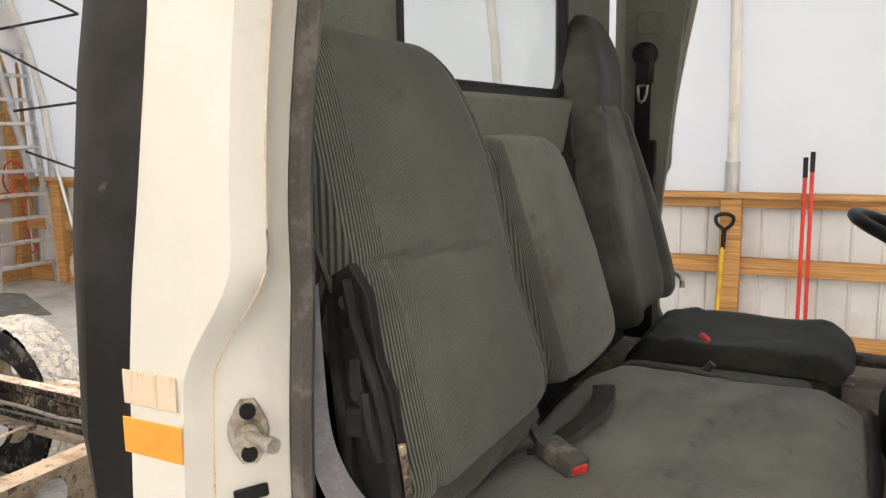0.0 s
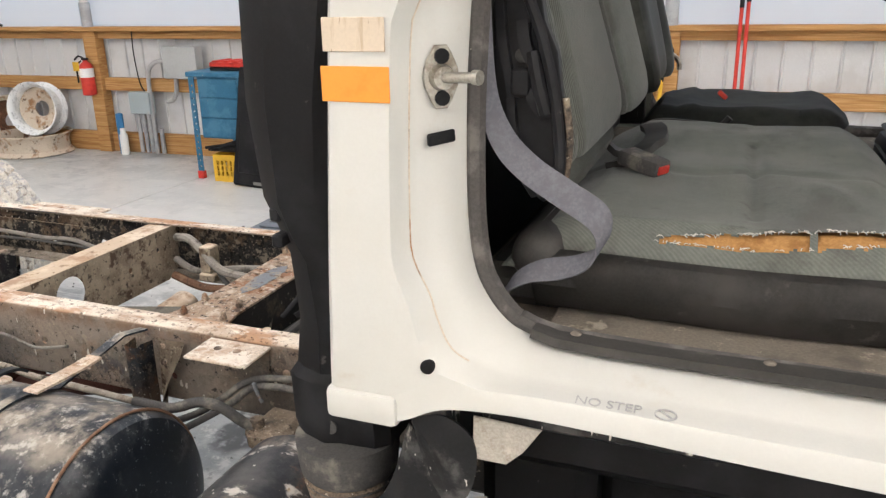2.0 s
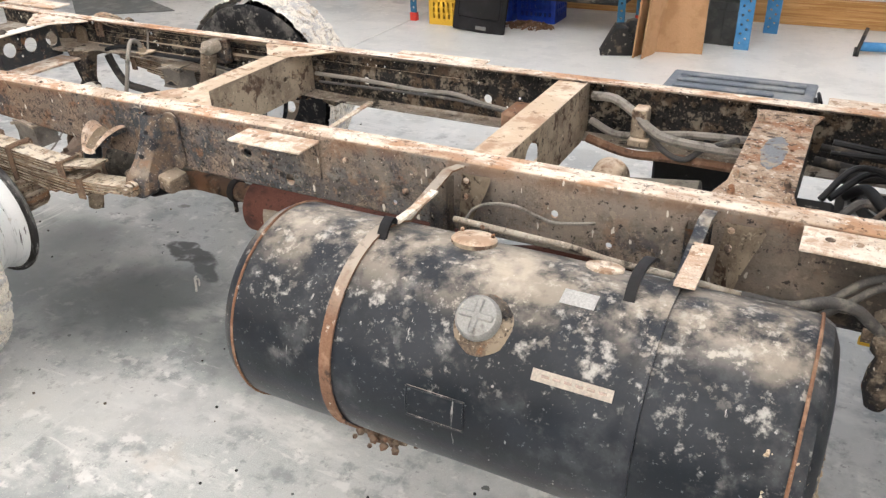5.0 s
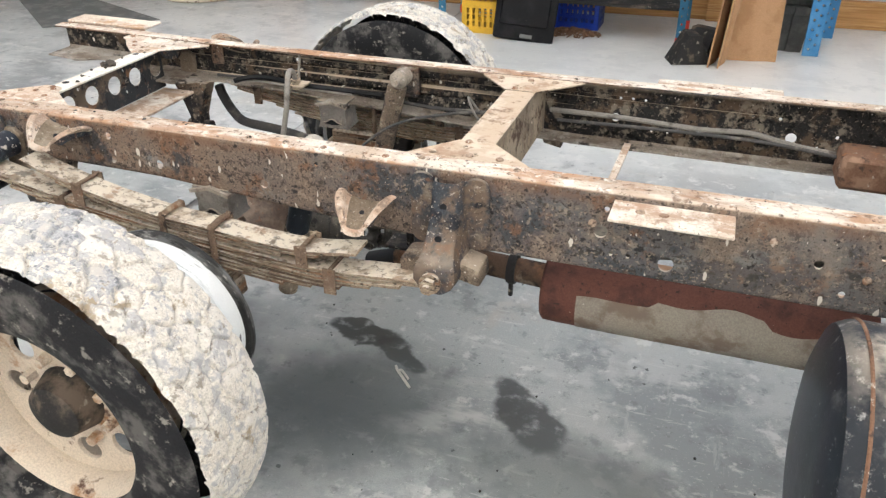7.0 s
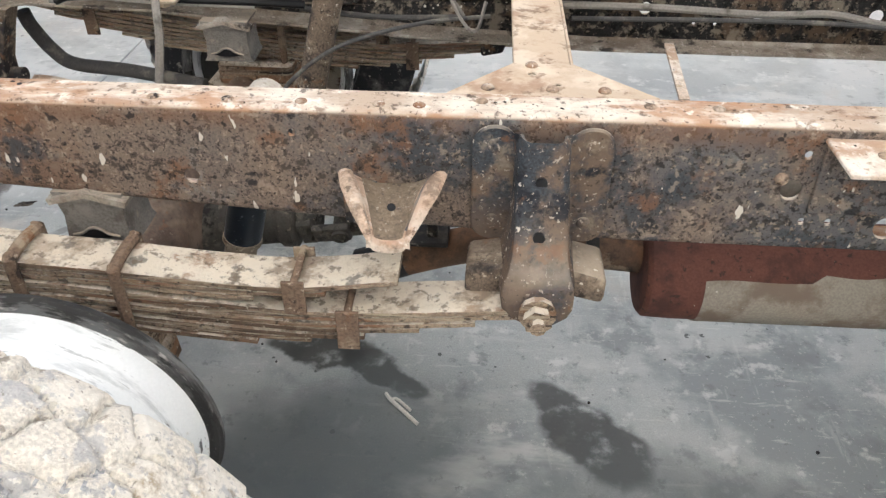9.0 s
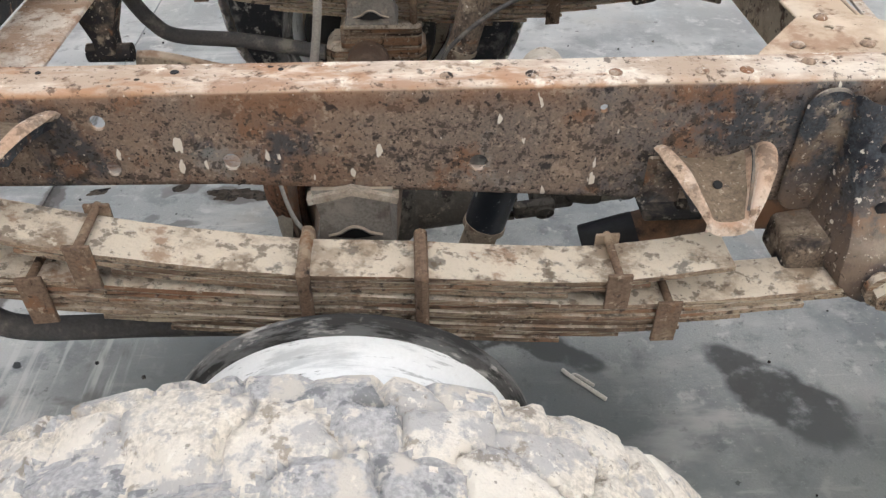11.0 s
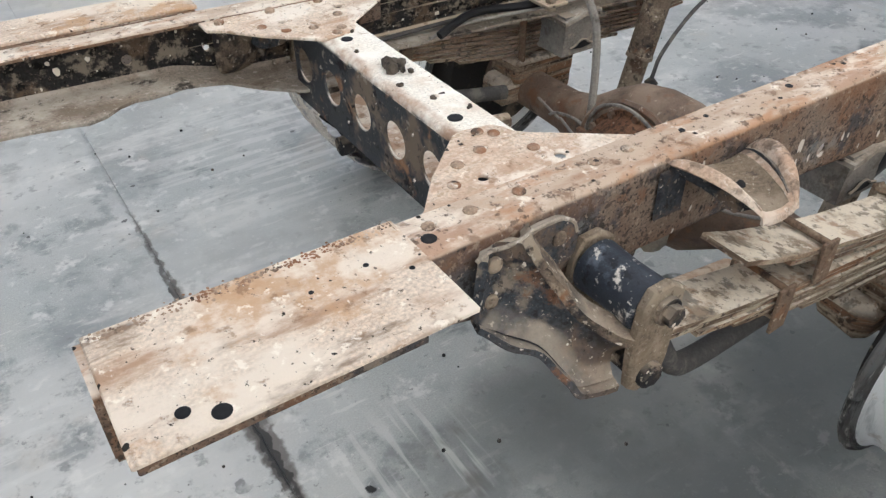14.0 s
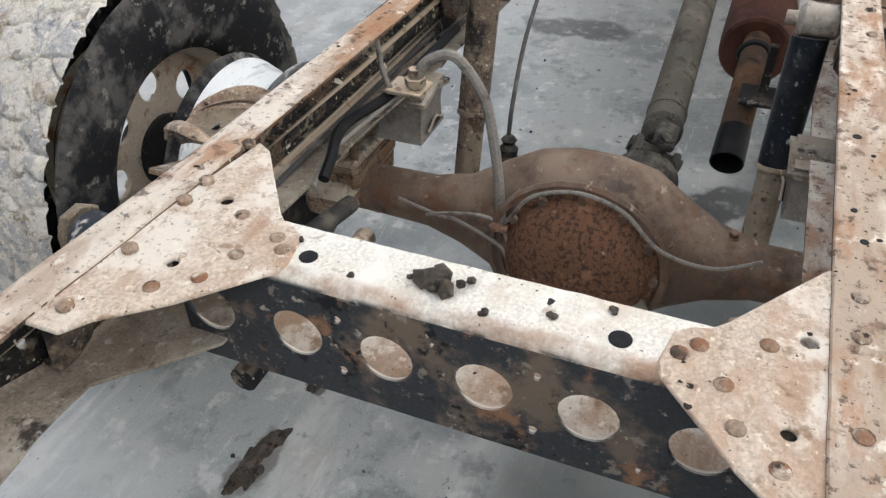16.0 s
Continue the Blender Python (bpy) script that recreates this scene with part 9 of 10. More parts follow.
# console between the seats
bm = bmesh.new()
box(bm, (4.62, .635, 1.262), (5.06, .755, 1.375), .02, None, 2)
con = part("console", bm, M_DVINYL, truck, "black console tray between the seats")
bm = bmesh.new()
tube(bm, [(4.64, .62, 1.37), (4.66, .635, 1.395), (4.80, .635, 1.39), (5.02, .635, 1.37), (5.05, .65, 1.355)], .009, 8)
tube(bm, [(4.82, .68, 1.38), (4.84, .68, 1.405)], .01, 8)
part("tray_edge", bm, M_VINYL, con)
bm = bmesh.new()
box(bm, (4.80, .70, 1.457), (4.828, .715, 1.470), .003, Matrix.Translation((4.81, .7, 1.46)) @ Matrix.Rotation(radians(40), 4, "Y") @ Matrix.Translation((-4.81, -.7, -1.46)))
part("release_button", bm, M_RED, con)
bm = bmesh.new()
box(bm, (5.20, .56, 1.262), (5.45, .82, 1.375), .03, None, 2)
box(bm, (5.21, .57, 1.375), (5.45, .81, 1.388), .006)
part("engine_cover", bm, M_BLACK, cab, "black engine cover")
# steering wheel
swc, tilt = Vector((5.315, 1.0, 1.66)), Matrix.Rotation(radians(24), 4, "Y")
bm = bmesh.new()
tube(bm, [swc + tilt.to_3x3() @ Vector((.21 * math.cos(a), .21 * math.sin(a), 0)) for a in [2 * math.pi * k / 36 for k in range(37)]], .0165, 10, 1)
sw = part("steering_wheel", bm, M_BLACK, truck, "black steering wheel")
bm = bmesh.new()
for a in (90, 210, 330):
    tube(bm, [swc + tilt.to_3x3() @ Vector((0, 0, -.03)), swc + tilt.to_3x3() @ Vector((.2 * math.cos(radians(a)), .2 * math.sin(radians(a)), 0))], .011, 8, 2)
lathe(bm, swc + tilt.to_3x3() @ Vector((0, 0, -.05)), tilt.to_3x3() @ Vector((0, 0, 1)), [(0, .05), (.03, .055), (.04, .04)], 16)
rod(bm, swc + tilt.to_3x3() @ Vector((0, 0, -.04)), (5.55, 1.0, 1.30), .03)
part("hub", bm, M_BLACK, sw)


# ---- workshop ----
def workbench():
    b = thing("workbench", (0.9, 5.0, 0), "blue steel workbench with drawers against the wall", "workbench")
    bm = bmesh.new()
    box(bm, (-.10, 4.66, .985), (1.95, 5.36, 1.03), .006)
    part("top", bm, M_BLUE, b)
    bm = bmesh.new()
    box(bm, (.46, 4.67, .90), (1.94, 4.70, .984), .004)
    part("apron", bm, M_BLUE, b)
    for x, y in ((-.08, 4.68), (-.08, 5.28), (1.88, 4.68), (1.88, 5.28)):
        leg = plate("leg", [(x, .06), (x + .06, .06), (x + .06, .984), (x, .984)], [(x + .03, .12 + .06 * k, .012) for k in range(14)], .012, xz(y), M_BLUE, b)
        bm = bmesh.new()
        box(bm, (x - .004, y - .02, 0), (x + .064, y + .03, .075), .004)
        part("foot", bm, M_RED, leg, "red foot cap")
    bm = bmesh.new()
    box(bm, (0.0, 4.70, .40), (.46, 5.2, .984), .004)
    cab_ = part("drawer_unit", bm, M_BLUE, b)
    for k in range(3):
        bm = bmesh.new()
        box(bm, (.01, 4.688, .41 + .19 * k), (.45, 4.70, .59 + .19 * k), .006)
        d = part("drawer", bm, M_BLUE, cab_)
    bm = bmesh.new()
    box(bm, (.0, 4.75, .26), (1.9, 5.3, .285), .004)
    part("shelf", bm, M_DARK, b)
    bm = bmesh.new()
    rod(bm, (.0, 4.72, .30), (.45, 4.72, .37), .014)
    part("brace", bm, M_BLACK, b)


workbench()


def tool_case():
    c = thing("tool_case", (.45, 4.95, 1.03), "open red plastic tool case on the bench", "tool case")
    bm = bmesh.new()
    box(bm, (.08, 4.80, 1.032), (.50, 5.08, 1.06), .008)
    part("base", bm, M_BLACK, c)
    bm = bmesh.new()
    box(bm, (.08, 4.80, 1.062), (.82, 5.08, 1.11), .01)
    lid = part("lid", bm, M_RED, c)
    for k in range(6):
        bm = bmesh.new()
        box(bm, (.12 + .11 * k, 4.795, 1.109), (.18 + .11 * k, 5.05, 1.125), .004)
        part("lid_rib", bm, M_RED, lid)


tool_case()
for k, (x, y, sx, sz, mt, nm, lab) in enumerate(((1.02, 4.9, .2, .05, M_PAPER, "rag", "crumpled white rag on the bench"), (1.28, 4.85, .14, .09, M_DARK, "grinder", "dark power tool on the bench"), (1.48, 4.9, .12, .10, M_BLACK, "drill", "black drill on the bench"), (1.62, 4.85, .08, .12, M_YELLOW, "battery_pack", "yellow battery pack on the bench"), (1.55, 4.75, .13, .03, M_RED, "clamp", "red clamp on the bench"))):
    bm = bmesh.new()
    box(bm, (x - sx / 2, y - .07, 1.031), (x + sx / 2, y + .07, 1.031 + sz), .012, None, 2)
    bmesh.ops.subdivide_edges(bm, edges=bm.edges[:], cuts=1)
    roughen(bm, .012, 11)
    lo = min(v.co.z for v in bm.verts)
    for v in bm.verts:
        v.co.z += 1.031 - lo
    ob = tagged(part(nm, bm, mt), lab, nm.replace("_", " "))

# black panel leaning on the bench
pan = thing("plastic_panel", (.72, 4.5, 0), "black moulded panel with a silver badge leaning on the bench", "panel")
lean = Matrix.Translation((.70, 4.47, 0.0)) @ Matrix.Rotation(radians(-9), 4, "X") @ Matrix.Rotation(radians(4), 4, "Y")
bm = bmesh.new()
box(bm, (-.25, 0, .004), (.25, .03, 1.09), .02, lean, 2)
box(bm, (-.20, -.012, .12), (.20, .004, .60), .012, lean)
part("panel", bm, M_BLACK, pan)
bm = bmesh.new()
box(bm, (-.10, -.012, .76), (.11, .002, .83), .02, lean, 2)
part("badge", bm, M_ALU, pan, "silver oval badge")
bm = bmesh.new()
box(bm, (-.02, -.012, .03), (.08, .001, .06), .003, lean)
part("label", bm, M_GREY, pan)


def crate(name, x0, y0, w, d, h, mat, lab, z=0.0):
    c = thing(name, (x0 + w / 2, y0 + d / 2, z), lab, "crate")
    for nm, a, b, m in (("front", w, h, Matrix.Translation((x0, y0, z)) @ XZ), ("back", w, h, Matrix.Translation((x0, y0 + d, z)) @ XZ), ("side", d, h, Matrix.Translation((x0, y0, z)) @ yz(0)), ("side", d, h, Matrix.Translation((x0 + w, y0, z)) @ yz(0))):
        holes = []
        n = max(3, int(a / .05))
        for i in range(n):
            for j in range(3):
                u = .025 + (a - .05) * (i + .5) / n
                v = .05 + (h - .10) * (j + .5) / 3
                holes.append([(u - .012, v - .022), (u + .012, v - .022), (u + .012, v + .022), (u - .012, v + .022)])
        plate(nm, [(0, 0), (a, 0), (a, h), (0, h)], holes, .012, m, mat, c)
    bm = bmesh.new()
    box(bm, (x0, y0, z + .005), (x0 + w, y0 + d, z + .016))
    part("bottom", bm, mat, c)
    return c


crate("milk_crate", .86, 5.0, .36, .30, .28, M_CRATE, "blue plastic milk crate on the floor")
crate("storage_crate", .15, 4.62, .30, .34, .26, M_YELLOW, "yellow plastic crate under the bench")
crate("storage_crate", .52, 4.95, .30, .30, .25, M_CRATE, "dark blue plastic crate under the bench")
bm = bmesh.new()
box(bm, (.62, 4.85, .287), (1.25, 5.15, .42), .03, None, 2)
tagged(part("parts_bin", bm, M_CRATE), "blue plastic bin on the bench shelf", "bin")
bm = bmesh.new()
tube(bm, [(1.05, 5.1, .30), (1.02, 5.1, .42), (1.05, 5.12, .52), (1.10, 5.12, .56), (1.16, 5.1, .50)], .035, 10)
tagged(part("work_glove", bm, M_CROSS), "dusty cloth glove standing in the blue crate", "glove")
bm = bmesh.new()
rnd = random.Random(4)
for k in range(130):
    a = rnd.uniform(0, 6.28)
    r = rnd.uniform(0, 1) ** .6
    p = Vector((1.03 + .24 * r * math.cos(a), 4.82 + .12 * r * math.sin(a), .010 + .05 * (1 - r) * rnd.random()))
    u = Vector((rnd.gauss(0, 1), rnd.gauss(0, 1), .3 * rnd.gauss(0, 1))).normalized()
    w = u.orthogonal().normalized()
    tube(bm, [p + .02 * math.cos(t) * u + .012 * math.sin(t) * w for t in [2 * math.pi * q / 8 for q in range(9)]], .005, 5, 1)
tagged(part("chain_heap", bm, M_CHAIN), "heap of brown rusty chain on the floor", "chain", kind="stuff")


def chock(x0, y0, turn, lab):
    t = thing("wheel_chock", (x0, y0, 0), lab, "wheel chock", "wheel chocks")
    m = Matrix.Translation((x0, y0, 0)) @ Matrix.Rotation(radians(turn), 4, "Z")
    bm = bmesh.new()
    prev = None
    for y in (-.10, .10):
        row = [bm.verts.new(m @ Vector((x, y, z))) for x, z in ((-.14, 0), (.14, 0), (.05, .21), (-.03, .21))]
        if prev:
            bridge(bm, prev, row)
        else:
            bm.faces.new(row)
        prev = row
    bm.faces.new(prev[::-1])
    bmesh.ops.recalc_face_normals(bm, faces=bm.faces)
    part("wedge", bm, M_DARK, t)
    for k in range(6):
        bm = bmesh.new()
        z = .02 + .032 * k
        x = .14 - .09 * z / .21
        box(bm, (x - .004, -.10, z), (x + .010, .10, z + .014), .002, m)
        part("rib", bm, M_DARK, t)


chock(2.0, 4.33, 20, "black ribbed rubber wheel chock on the floor")
chock(2.10, 4.52, 60, "black ribbed rubber wheel chock on the floor")


def card_sheet(p0, p1, h, tilt, lab):
    a, b = Vector(p0), Vector(p1)
    d = (b - a).normalized()
    nrm = Vector((-d.y, d.x, 0))
    bm = bmesh.new()
    prev = None
    n = 8
    for i in range(n + 1):
        p = a + (b - a) * i / n
        wob = .006 * math.sin(i * 1.3)
        row = [bm.verts.new(p + nrm * (o + wob) + Vector((0, 0, 0.002))) for o in (0, .012)] + [bm.verts.new(p + nrm * (o + wob + tilt) + Vector((0, 0, h))) for o in (.012, 0)]
        if prev:
            bridge(bm, prev, row)
        else:
            bm.faces.new(row)
        prev = row
    bm.faces.new(prev[::-1])
    bmesh.ops.recalc_face_normals(bm, faces=bm.faces)
    tagged(part("cardboard_sheet", bm, M_CARD), lab, "cardboard", "cardboard sheets")


card_sheet((2.28, 4.44, 0), (2.62, 4.50, 0), .80, .10, "flat brown cardboard sheet standing on edge")
card_sheet((2.16, 4.20, 0), (2.24, 4.56, 0), .78, -.06, "folded brown cardboard sheet standing on edge")
card_sheet((2.23, 4.20, 0), (2.30, 4.55, 0), .84, -.06, "folded brown cardboard sheet standing on edge")


def tote(x, y, w, d, h, lab):
    bm = bmesh.new()
    prev = None
    for z, k in ((0.0, .86), (.02, .88), (h - .06, .97), (h - .055, 1.03), (h, 1.04)):
        row = [bm.verts.new((x + sx * w / 2 * k, y + sy * d / 2 * k, z)) for sx, sy in ((-1, -1), (-.4, -1), (-.36, -.93), (.36, -.93), (.4, -1), (1, -1), (1, 1), (-1, 1))]
        if prev:
            bridge(bm, prev, row)
        else:
            bm.faces.new(row[::-1])
        prev = row
    bmesh.ops.solidify(bm, geom=bm.faces[:], thickness=.006)
    tagged(part("tote_box", bm, M_GREY), lab, "storage box")


tote(2.62, 4.98, .42, .36, .34, "grey plastic tote box on the floor")


def rack():
    t = thing("shelf_rack", (2.9, 5.0, 0), "bright blue perforated steel rack beside the wall", "rack")
    for x, y in ((2.81, 4.76), (2.95, 5.35)):
        plate("upright", [(x, 0), (x + .11, 0), (x + .11, 1.15), (x, 1.15)], [(x + .035 + .04 * (k % 2), .05 + .036 * k, .012) for k in range(30)], .03, xz(y), M_RACK, t)
    bm = bmesh.new()
    box(bm, (2.55, 4.78, .50), (3.0, 5.32, .54), .004)
    part("beam", bm, M_RACK, t)
    bm = bmesh.new()
    box(bm, (2.55, 4.78, 1.02), (3.0, 5.32, 1.06), .004)
    part("beam", bm, M_RACK, t)


rack()
bm = bmesh.new()
box(bm, (2.60, 4.85, .541), (2.98, 5.25, .80), .02)
tagged(part("parts_box", bm, M_DARK), "dark box on the blue rack", "box")

jack = thing("jack_handle", (3.9, 4.95, 0), "blue steel jack handle lying on the floor", "jack handle")
bm = bmesh.new()
rod(bm, (3.70, 4.96, .055), (4.35, 5.08, .055), .035, None, 14)
part("tube", bm, M_RACK, jack)
bm = bmesh.new()
box(bm, (3.66, 4.86, .0), (3.70, 5.06, .025), .004)
rod(bm, (3.68, 4.87, .02), (3.72, 4.98, .19), .014)
part("foot", bm, M_DARK, jack)
bm = bmesh.new()
lathe(bm, (4.22, 5.42, 0), (0, 0, 1), [(0, .12), (.01, .13), (.30, .145), (.31, .15), (.33, .15), (.335, .13)], 28)
tagged(part("bucket", bm, M_PAPER), "white plastic bucket on the floor", "bucket")
bm = bmesh.new()
lathe(bm, (4.45, 5.25, 0), (0, 0, 1), [(0, .10), (.02, .10), (.12, .07), (.16, .03)], 20)
tagged(part("funnel", bm, M_RACK), "blue plastic funnel on the floor", "funnel")


# wheels by the wall
def loose_rim(name, centre, axis, mat, lab, r=.29, w=.20):
    t = thing(name, (centre[0], centre[1], 0), lab, "wheel rim", "loose wheel rims")
    ax_ = Vector(axis).normalized()
    c = Vector(centre)
    bm = bmesh.new()
    lathe(bm, c - ax_ * w / 2, ax_, [(0, r), (.01, r + .006), (.02, r - .01), (.05, r - .04), (w * .6, r - .045), (w - .03, r - .02), (w - .01, r + .006), (w, r), (w - .012, r - .02), (w * .6, r - .055), (.05, r - .05), (.012, r - .022), (0, r)], 40, False)
    part("rim", bm, mat, t)
    bm = bmesh.new()
    lathe(bm, c - ax_ * (w * .18), ax_, [(0, r - .045), (-.03, r - .10), (-.06, r - .16), (-.06, .09), (-.05, .088), (-.05, r - .16), (-.015, r - .10), (.01, r - .045)], 40, False)
    part("disc", bm, M_COVER if mat is not M_RIM else M_WHEEL, t)


loose_rim("spare_wheel", (-2.80, 5.22, .125), (0, 0, 1), M_WHEEL, "rusty cream wheel rim lying flat on the floor", .42, .24)
loose_rim("spare_wheel", (-2.75, 5.30, .50), (.25, -1, .12), M_RIM, "white wheel rim with a rusty disc resting on another rim", .30, .24)
loose_rim("spare_wheel", (-3.20, 5.29, .33), (.55, -1, .05), M_WHEEL, "cream rusty wheel rim standing against the wall", .31, .16)

ext = thing("fire_extinguisher", (-2.03, 5.45, .66), "red fire extinguisher with a yellow tag hung on a post", "fire extinguisher")
bm = bmesh.new()
lathe(bm, (-2.05, 5.42, .66), (0, 0, 1), [(0, .06), (.01, .075), (.30, .075), (.345, .06), (.37, .025), (.39, .025)], 24)
part("body", bm, M_RED, ext)
bm = bmesh.new()
lathe(bm, (-2.05, 5.42, .86), (0, 0, 1), [(0, .0765), (.10, .0765)], 24, False)
part("label_band", bm, M_PAPER, ext)
bm = bmesh.new()
box(bm, (-2.08, 5.39, 1.045), (-2.02, 5.45, 1.07), .006)
tube(bm, [(-2.05, 5.40, 1.07), (-2.10, 5.38, 1.09), (-2.15, 5.37, 1.05)], .010, 8)
tube(bm, [(-2.09, 5.40, 1.04), (-2.14, 5.38, .98), (-2.14, 5.37, .80)], .010, 8)
part("valve", bm, M_BLACK, ext)
bm = bmesh.new()
box(bm, (-2.17, 5.35, .93), (-2.08, 5.355, 1.03), .002)
part("tag", bm, M_YELLOW, ext)

# electrics on the wall
el = thing("electrical_box", (-1.0, 5.55, .9), "grey electrical boxes with bent conduits on the wall", "electrical box")
bm = bmesh.new()
box(bm, (-1.02, 5.46, .86), (-.58, 5.585, 1.20), .008)
part("panel", bm, M_PANELBOX, el)
bm = bmesh.new()
box(bm, (-1.56, 5.47, .46), (-1.28, 5.57, .70), .006)
part("meter_box", bm, M_CAP, el)
for pts in ([(-1.02, 5.52, 1.04), (-1.16, 5.52, 1.03), (-1.26, 5.52, .95), (-1.29, 5.52, .80), (-1.29, 5.52, .45), (-1.29, 5.52, .0)], [(-1.50, 5.52, .46), (-1.50, 5.52, .02)], [(-1.42, 5.52, .46), (-1.42, 5.52, .02)], [(-1.35, 5.52, .46), (-1.35, 5.52, .02)], [(-1.20, 5.52, .30), (-1.20, 5.52, .02)], [(-.92, 5.53, .86), (-.94, 5.53, .70), (-1.0, 5.53, .62), (-1.08, 5.53, .60)]):
    bm = bmesh.new()
    tube(bm, pts, .024, 10)
    part("conduit", bm, M_GALV, el)
bm = bmesh.new()
tube(bm, [(-1.47, 5.56, 1.36), (-1.48, 5.56, 1.1), (-1.45, 5.56, .8), (-1.40, 5.56, .70)], .006, 6)
part("cable", bm, M_BLACK, el)
bm = bmesh.new()
lathe(bm, (-1.66, 5.42, 0), (0, 0, 1), [(0, .045), (.22, .045), (.25, .03), (.30, .03)], 16)
tagged(part("bottle", bm, M_PAPER), "white bottle on the floor by the wall", "bottle")
bm = bmesh.new()
lathe(bm, (-1.73, 5.47, 0), (0, 0, 1), [(0, .04), (.45, .04), (.46, .02)], 16)
tagged(part("spray_can", bm, M_RACK), "blue can standing by the wall", "can")


# step ladder
def ladder():
    t = thing("step_ladder", (-4.35, 5.05, 0), "tall aluminium step ladder standing by the end wall", "ladder")
    l0, l1, r0, r1 = Vector((-4.20, 4.62, 0)), Vector((-4.42, 4.98, 3.9)), Vector((-4.20, 5.44, 0)), Vector((-4.42, 5.33, 3.9))
    for a, b, mt in ((l0, l1, M_ALU), (r0, r1, M_ALU)):
        bm = bmesh.new()
        strip(bm, [a, b], .09, .036, (1, 0, .05))
        part("rail", bm, mt, t)
        bm = bmesh.new()
        strip(bm, [a + Vector((-.55, .1, 0)), b + Vector((-.06, 0, 0))], .05, .025, (1, 0, .05))
        part("back_leg", bm, M_WOOD if mt is M_ALU and a is r0 else M_ALU, t)
    for k in range(1, 13):
        f = k / 13
        p, q_ = l0.lerp(l1, f), r0.lerp(r1, f)
        bm = bmesh.new()
        box(bm, (p.x - .05, p.y, p.z - .024), (p.x + .05, q_.y, p.z + .018), .005)
        part("step", bm, M_ALU, t)


ladder()
bm = bmesh.new()
rod(bm, (-4.205, 5.44, 2.15), (-3.15, 5.13, .005), .022, None, 10)
tagged(part("pole", bm, M_ALU), "grey metal pole leaning on the end wall", "pole")
bm = bmesh.new()
tube(bm, [(-4.60, 5.2, 1.62), (-4.58, 5.32, 1.55), (-4.58, 5.36, 1.3), (-4.58, 5.30, .95), (-4.57, 5.34, .62), (-4.57, 5.42, .45), (-4.57, 5.36, .38)], .012, 8)
tube(bm, [(-4.60, 5.2, 1.62), (-4.58, 5.10, 1.55), (-4.58, 5.06, 1.35), (-4.58, 5.14, 1.2), (-4.58, 5.2, 1.3), (-4.58, 5.15, 1.5)], .012, 8)
tagged(part("air_hose", bm, M_RED), "red air hose hung on the end wall", "hose")

sh = thing("shovel", (4.19, 5.66, 0), "shovel with a yellow shaft and black grip leaning on a post", "shovel")
bm = bmesh.new()
rod(bm, (4.165, 5.50, .18), (4.19, 5.615, .95), .018, None, 10)
part("shaft", bm, M_YELLOW, sh)
bm = bmesh.new()
rod(bm, (4.19, 5.615, .93), (4.193, 5.628, 1.10), .02, None, 10)
tube(bm, [(4.193, 5.628, 1.09), (4.135, 5.63, 1.14), (4.125, 5.632, 1.20), (4.195, 5.635, 1.225), (4.262, 5.632, 1.20), (4.252, 5.63, 1.14), (4.193, 5.628, 1.09)], .016, 8, 3)
part("grip", bm, M_BLACK, sh)
bm = bmesh.new()
box(bm, (4.06, 5.46, .0), (4.27, 5.475, .26), .006, Matrix.Translation((0, .02, 0)))
part("blade", bm, M_PAPER, sh)
for x0, x1, h in ((4.80, 4.79, 1.70), (4.86, 4.84, 1.745)):
    t = thing("marker_pole", (x0, 5.5, 0), "thin red pole with a black grip leaning on the wall", "pole", "red poles")
    bm = bmesh.new()
    rod(bm, (x0, 5.50, .0), (x1, 5.62, h - .16), .016, None, 10)
    part("shaft", bm, M_RED, t)
    bm = bmesh.new()
    rod(bm, (x1, 5.62, h - .16), (x1 - .002, 5.633, h), .019, None, 10)
    part("grip", bm, M_BLACK, t)
bm = bmesh.new()
f0 = bm.faces.new([bm.verts.new(p) for p in ((-2.55, 4.15, .003), (-3.9, 4.75, .003), (-4.6, 4.55, .003), (-3.35, 3.6, .003))])
r_ = bmesh.ops.extrude_face_region(bm, geom=[f0])
for v in r_["geom"]:
    if isinstance(v, bmesh.types.BMVert):
        v.co.z += .008
bmesh.ops.recalc_face_normals(bm, faces=bm.faces)
tagged(part("rubber_mat", bm, M_GREY), "thin dark grey mat on the concrete floor", "mat")
bm = bmesh.new()
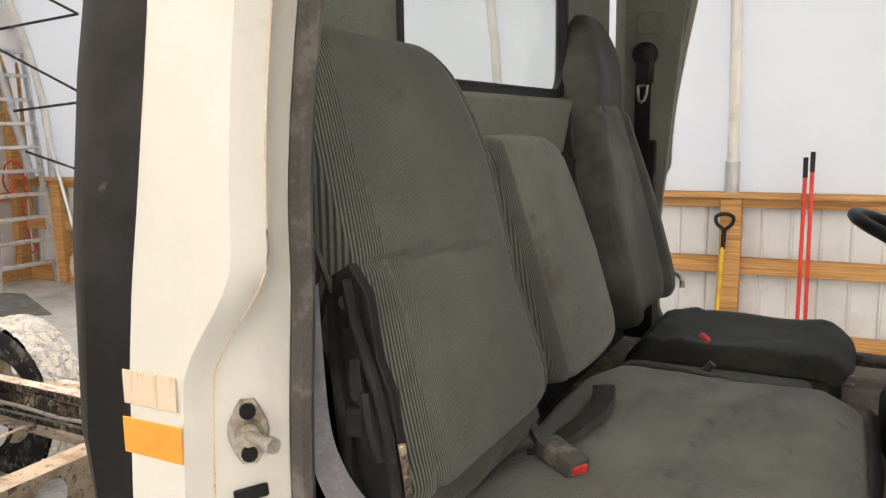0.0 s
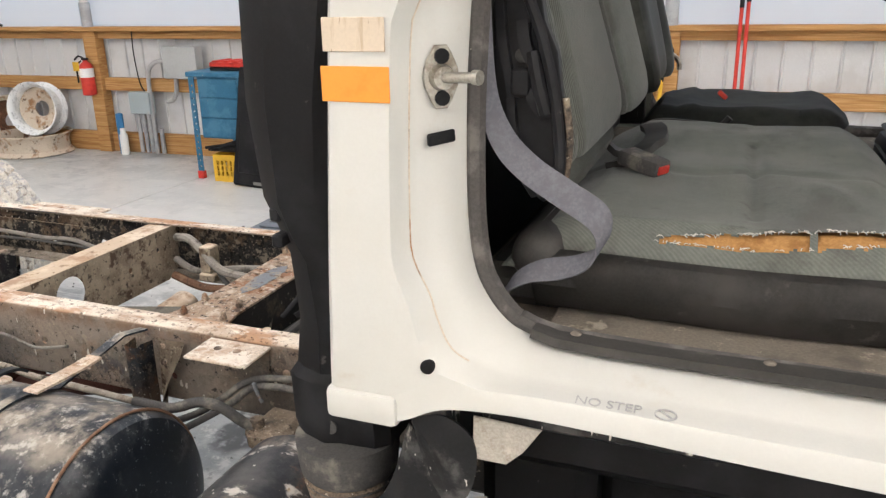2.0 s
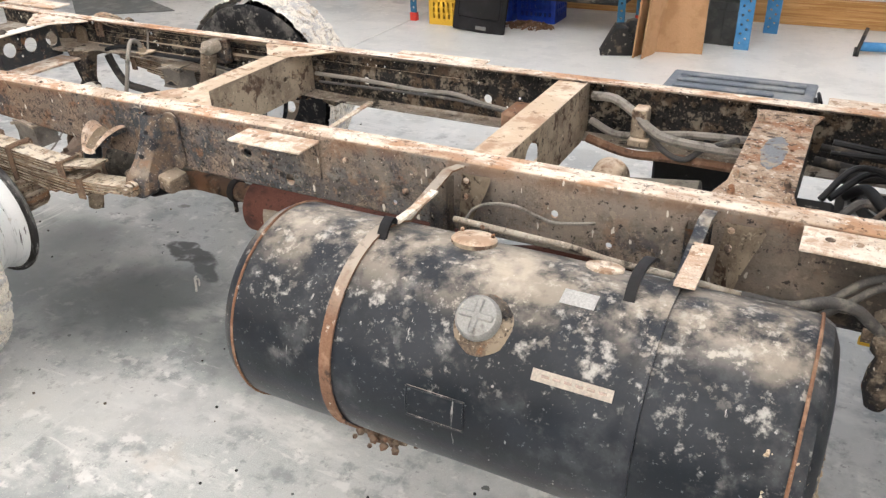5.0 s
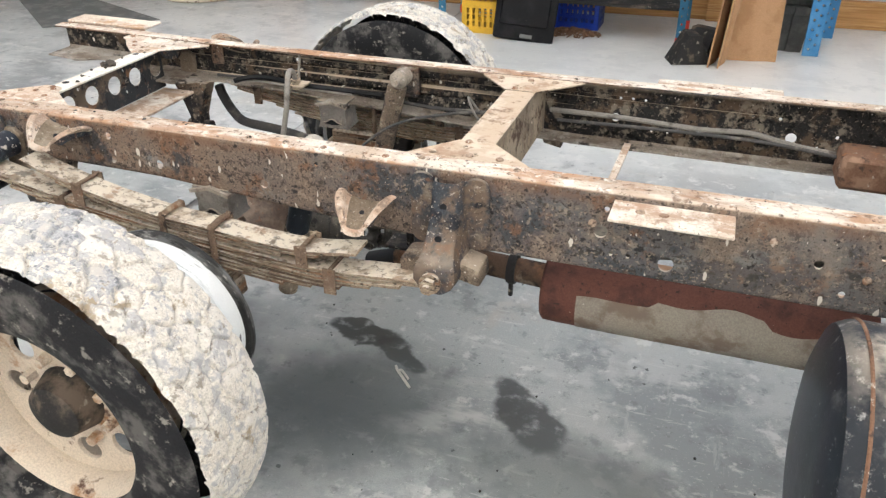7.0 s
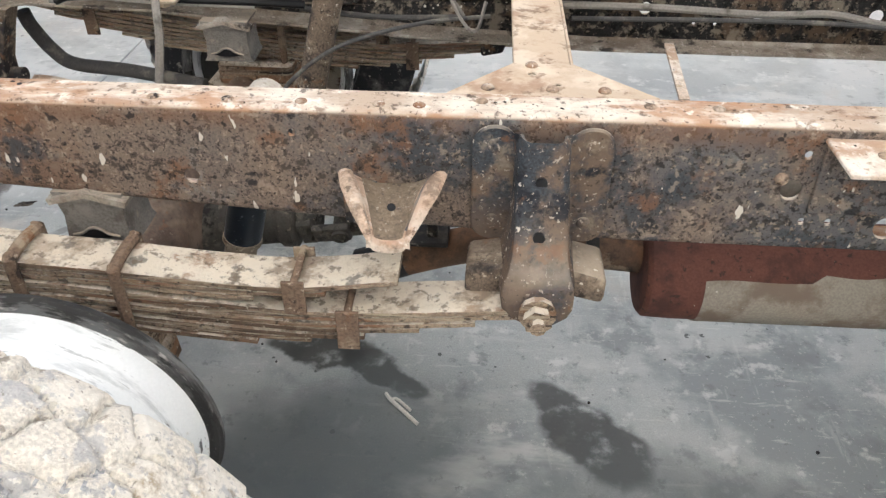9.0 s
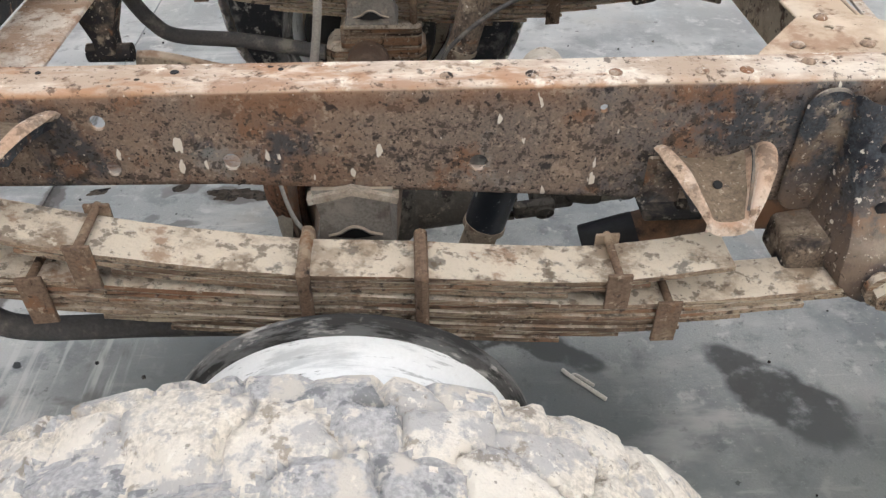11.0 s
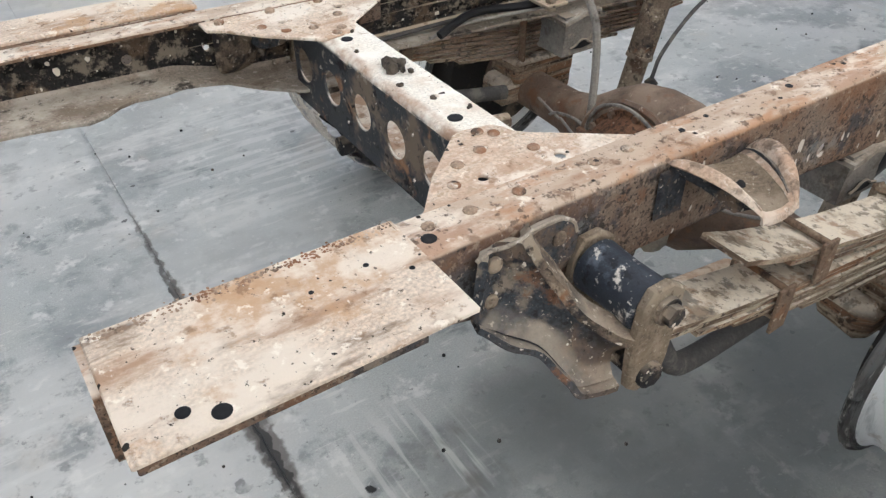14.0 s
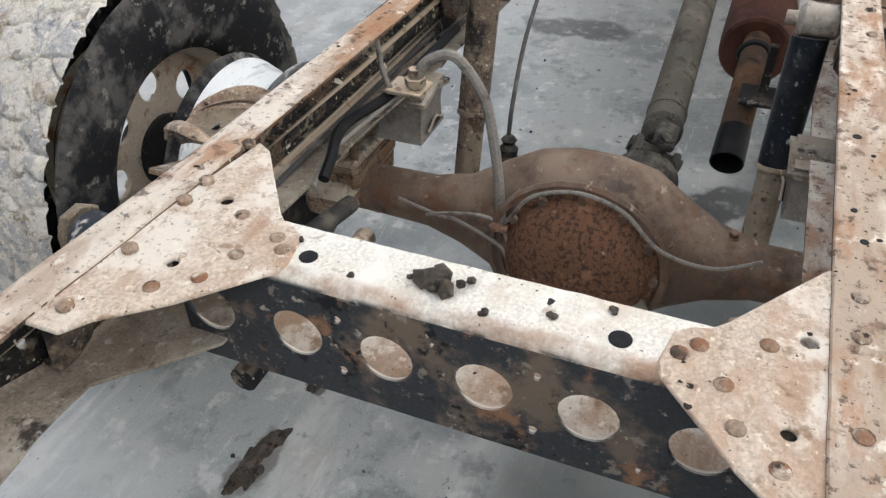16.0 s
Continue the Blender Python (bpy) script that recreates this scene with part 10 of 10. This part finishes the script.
tube(bm, [(1.345, .285, .006), (1.36, .262, .010), (1.40, .225, .006), (1.43, .195, .006)], .005, 6)
tube(bm, [(1.36, .262, .010), (1.375, .268, .006), (1.41, .235, .006)], .004, 6)
tagged(part("twig", bm, M_FRAY), "small pale twig on the floor", "twig")
bm = bmesh.new()
rnd = random.Random(2)
for k in range(140):
    p = Vector((rnd.uniform(-1.5, 3.4), rnd.uniform(-1.2, 2.2), 0))
    r = rnd.uniform(.002, .006)
    vs = bmesh.ops.create_icosphere(bm, subdivisions=1, radius=r, matrix=Matrix.Translation(p + Vector((0, 0, r * .5))))["verts"]
tagged(part("grit", bm, M_DARK), "scattered dark grit on the concrete", "debris", kind="stuff")
def mud_patch(x, y, a, b, turn, seed):
    """A low ragged pat of dark wet mud."""
    bm = bmesh.new()
    rings, n = 9, 40
    rows = []
    for i in range(1, rings + 1):
        q = i / rings
        row = []
        for k in range(n):
            w = 2 * math.pi * k / n
            r = 1 + .45 * noise.noise((1.6 * math.cos(w) + seed, 1.6 * math.sin(w), 0)) + .16 * noise.noise((6 * math.cos(w), 6 * math.sin(w), seed))
            px, py = a * r * q * math.cos(w), b * r * q * math.sin(w)
            row.append(bm.verts.new((px, py, max(.0006, .0065 * (1 - q ** 2) * (.6 + noise.noise((px * 90, py * 90, seed)))) if i < rings else .0)))
        rows.append(row)
    for p, q in zip(rows, rows[1:]):
        for k in range(n):
            bm.faces.new((p[k], p[(k + 1) % n], q[(k + 1) % n], q[k]))
    bm.faces.new(rows[0])
    bmesh.ops.recalc_face_normals(bm, faces=bm.faces)
    ob = tagged(part("mud_lump", bm, M_WETMUD), "ragged pat of dark mud on the floor", "mud", "mud lumps")
    ob.matrix_world = pose(x, y, 0.0006, 0, 0, turn)
    return ob


for spot in ((.455, 1.017, .060, .030, 10, 1), (.535, 1.010, .048, .026, -20, 2), (.298, 1.056, .034, .020, 30, 3), (.729, 1.0, .028, .020, 0, 4), (.055, 1.047, .030, .017, 20, 5), (.400, 1.030, .022, .014, 0, 6)):
    mud_patch(*spot)
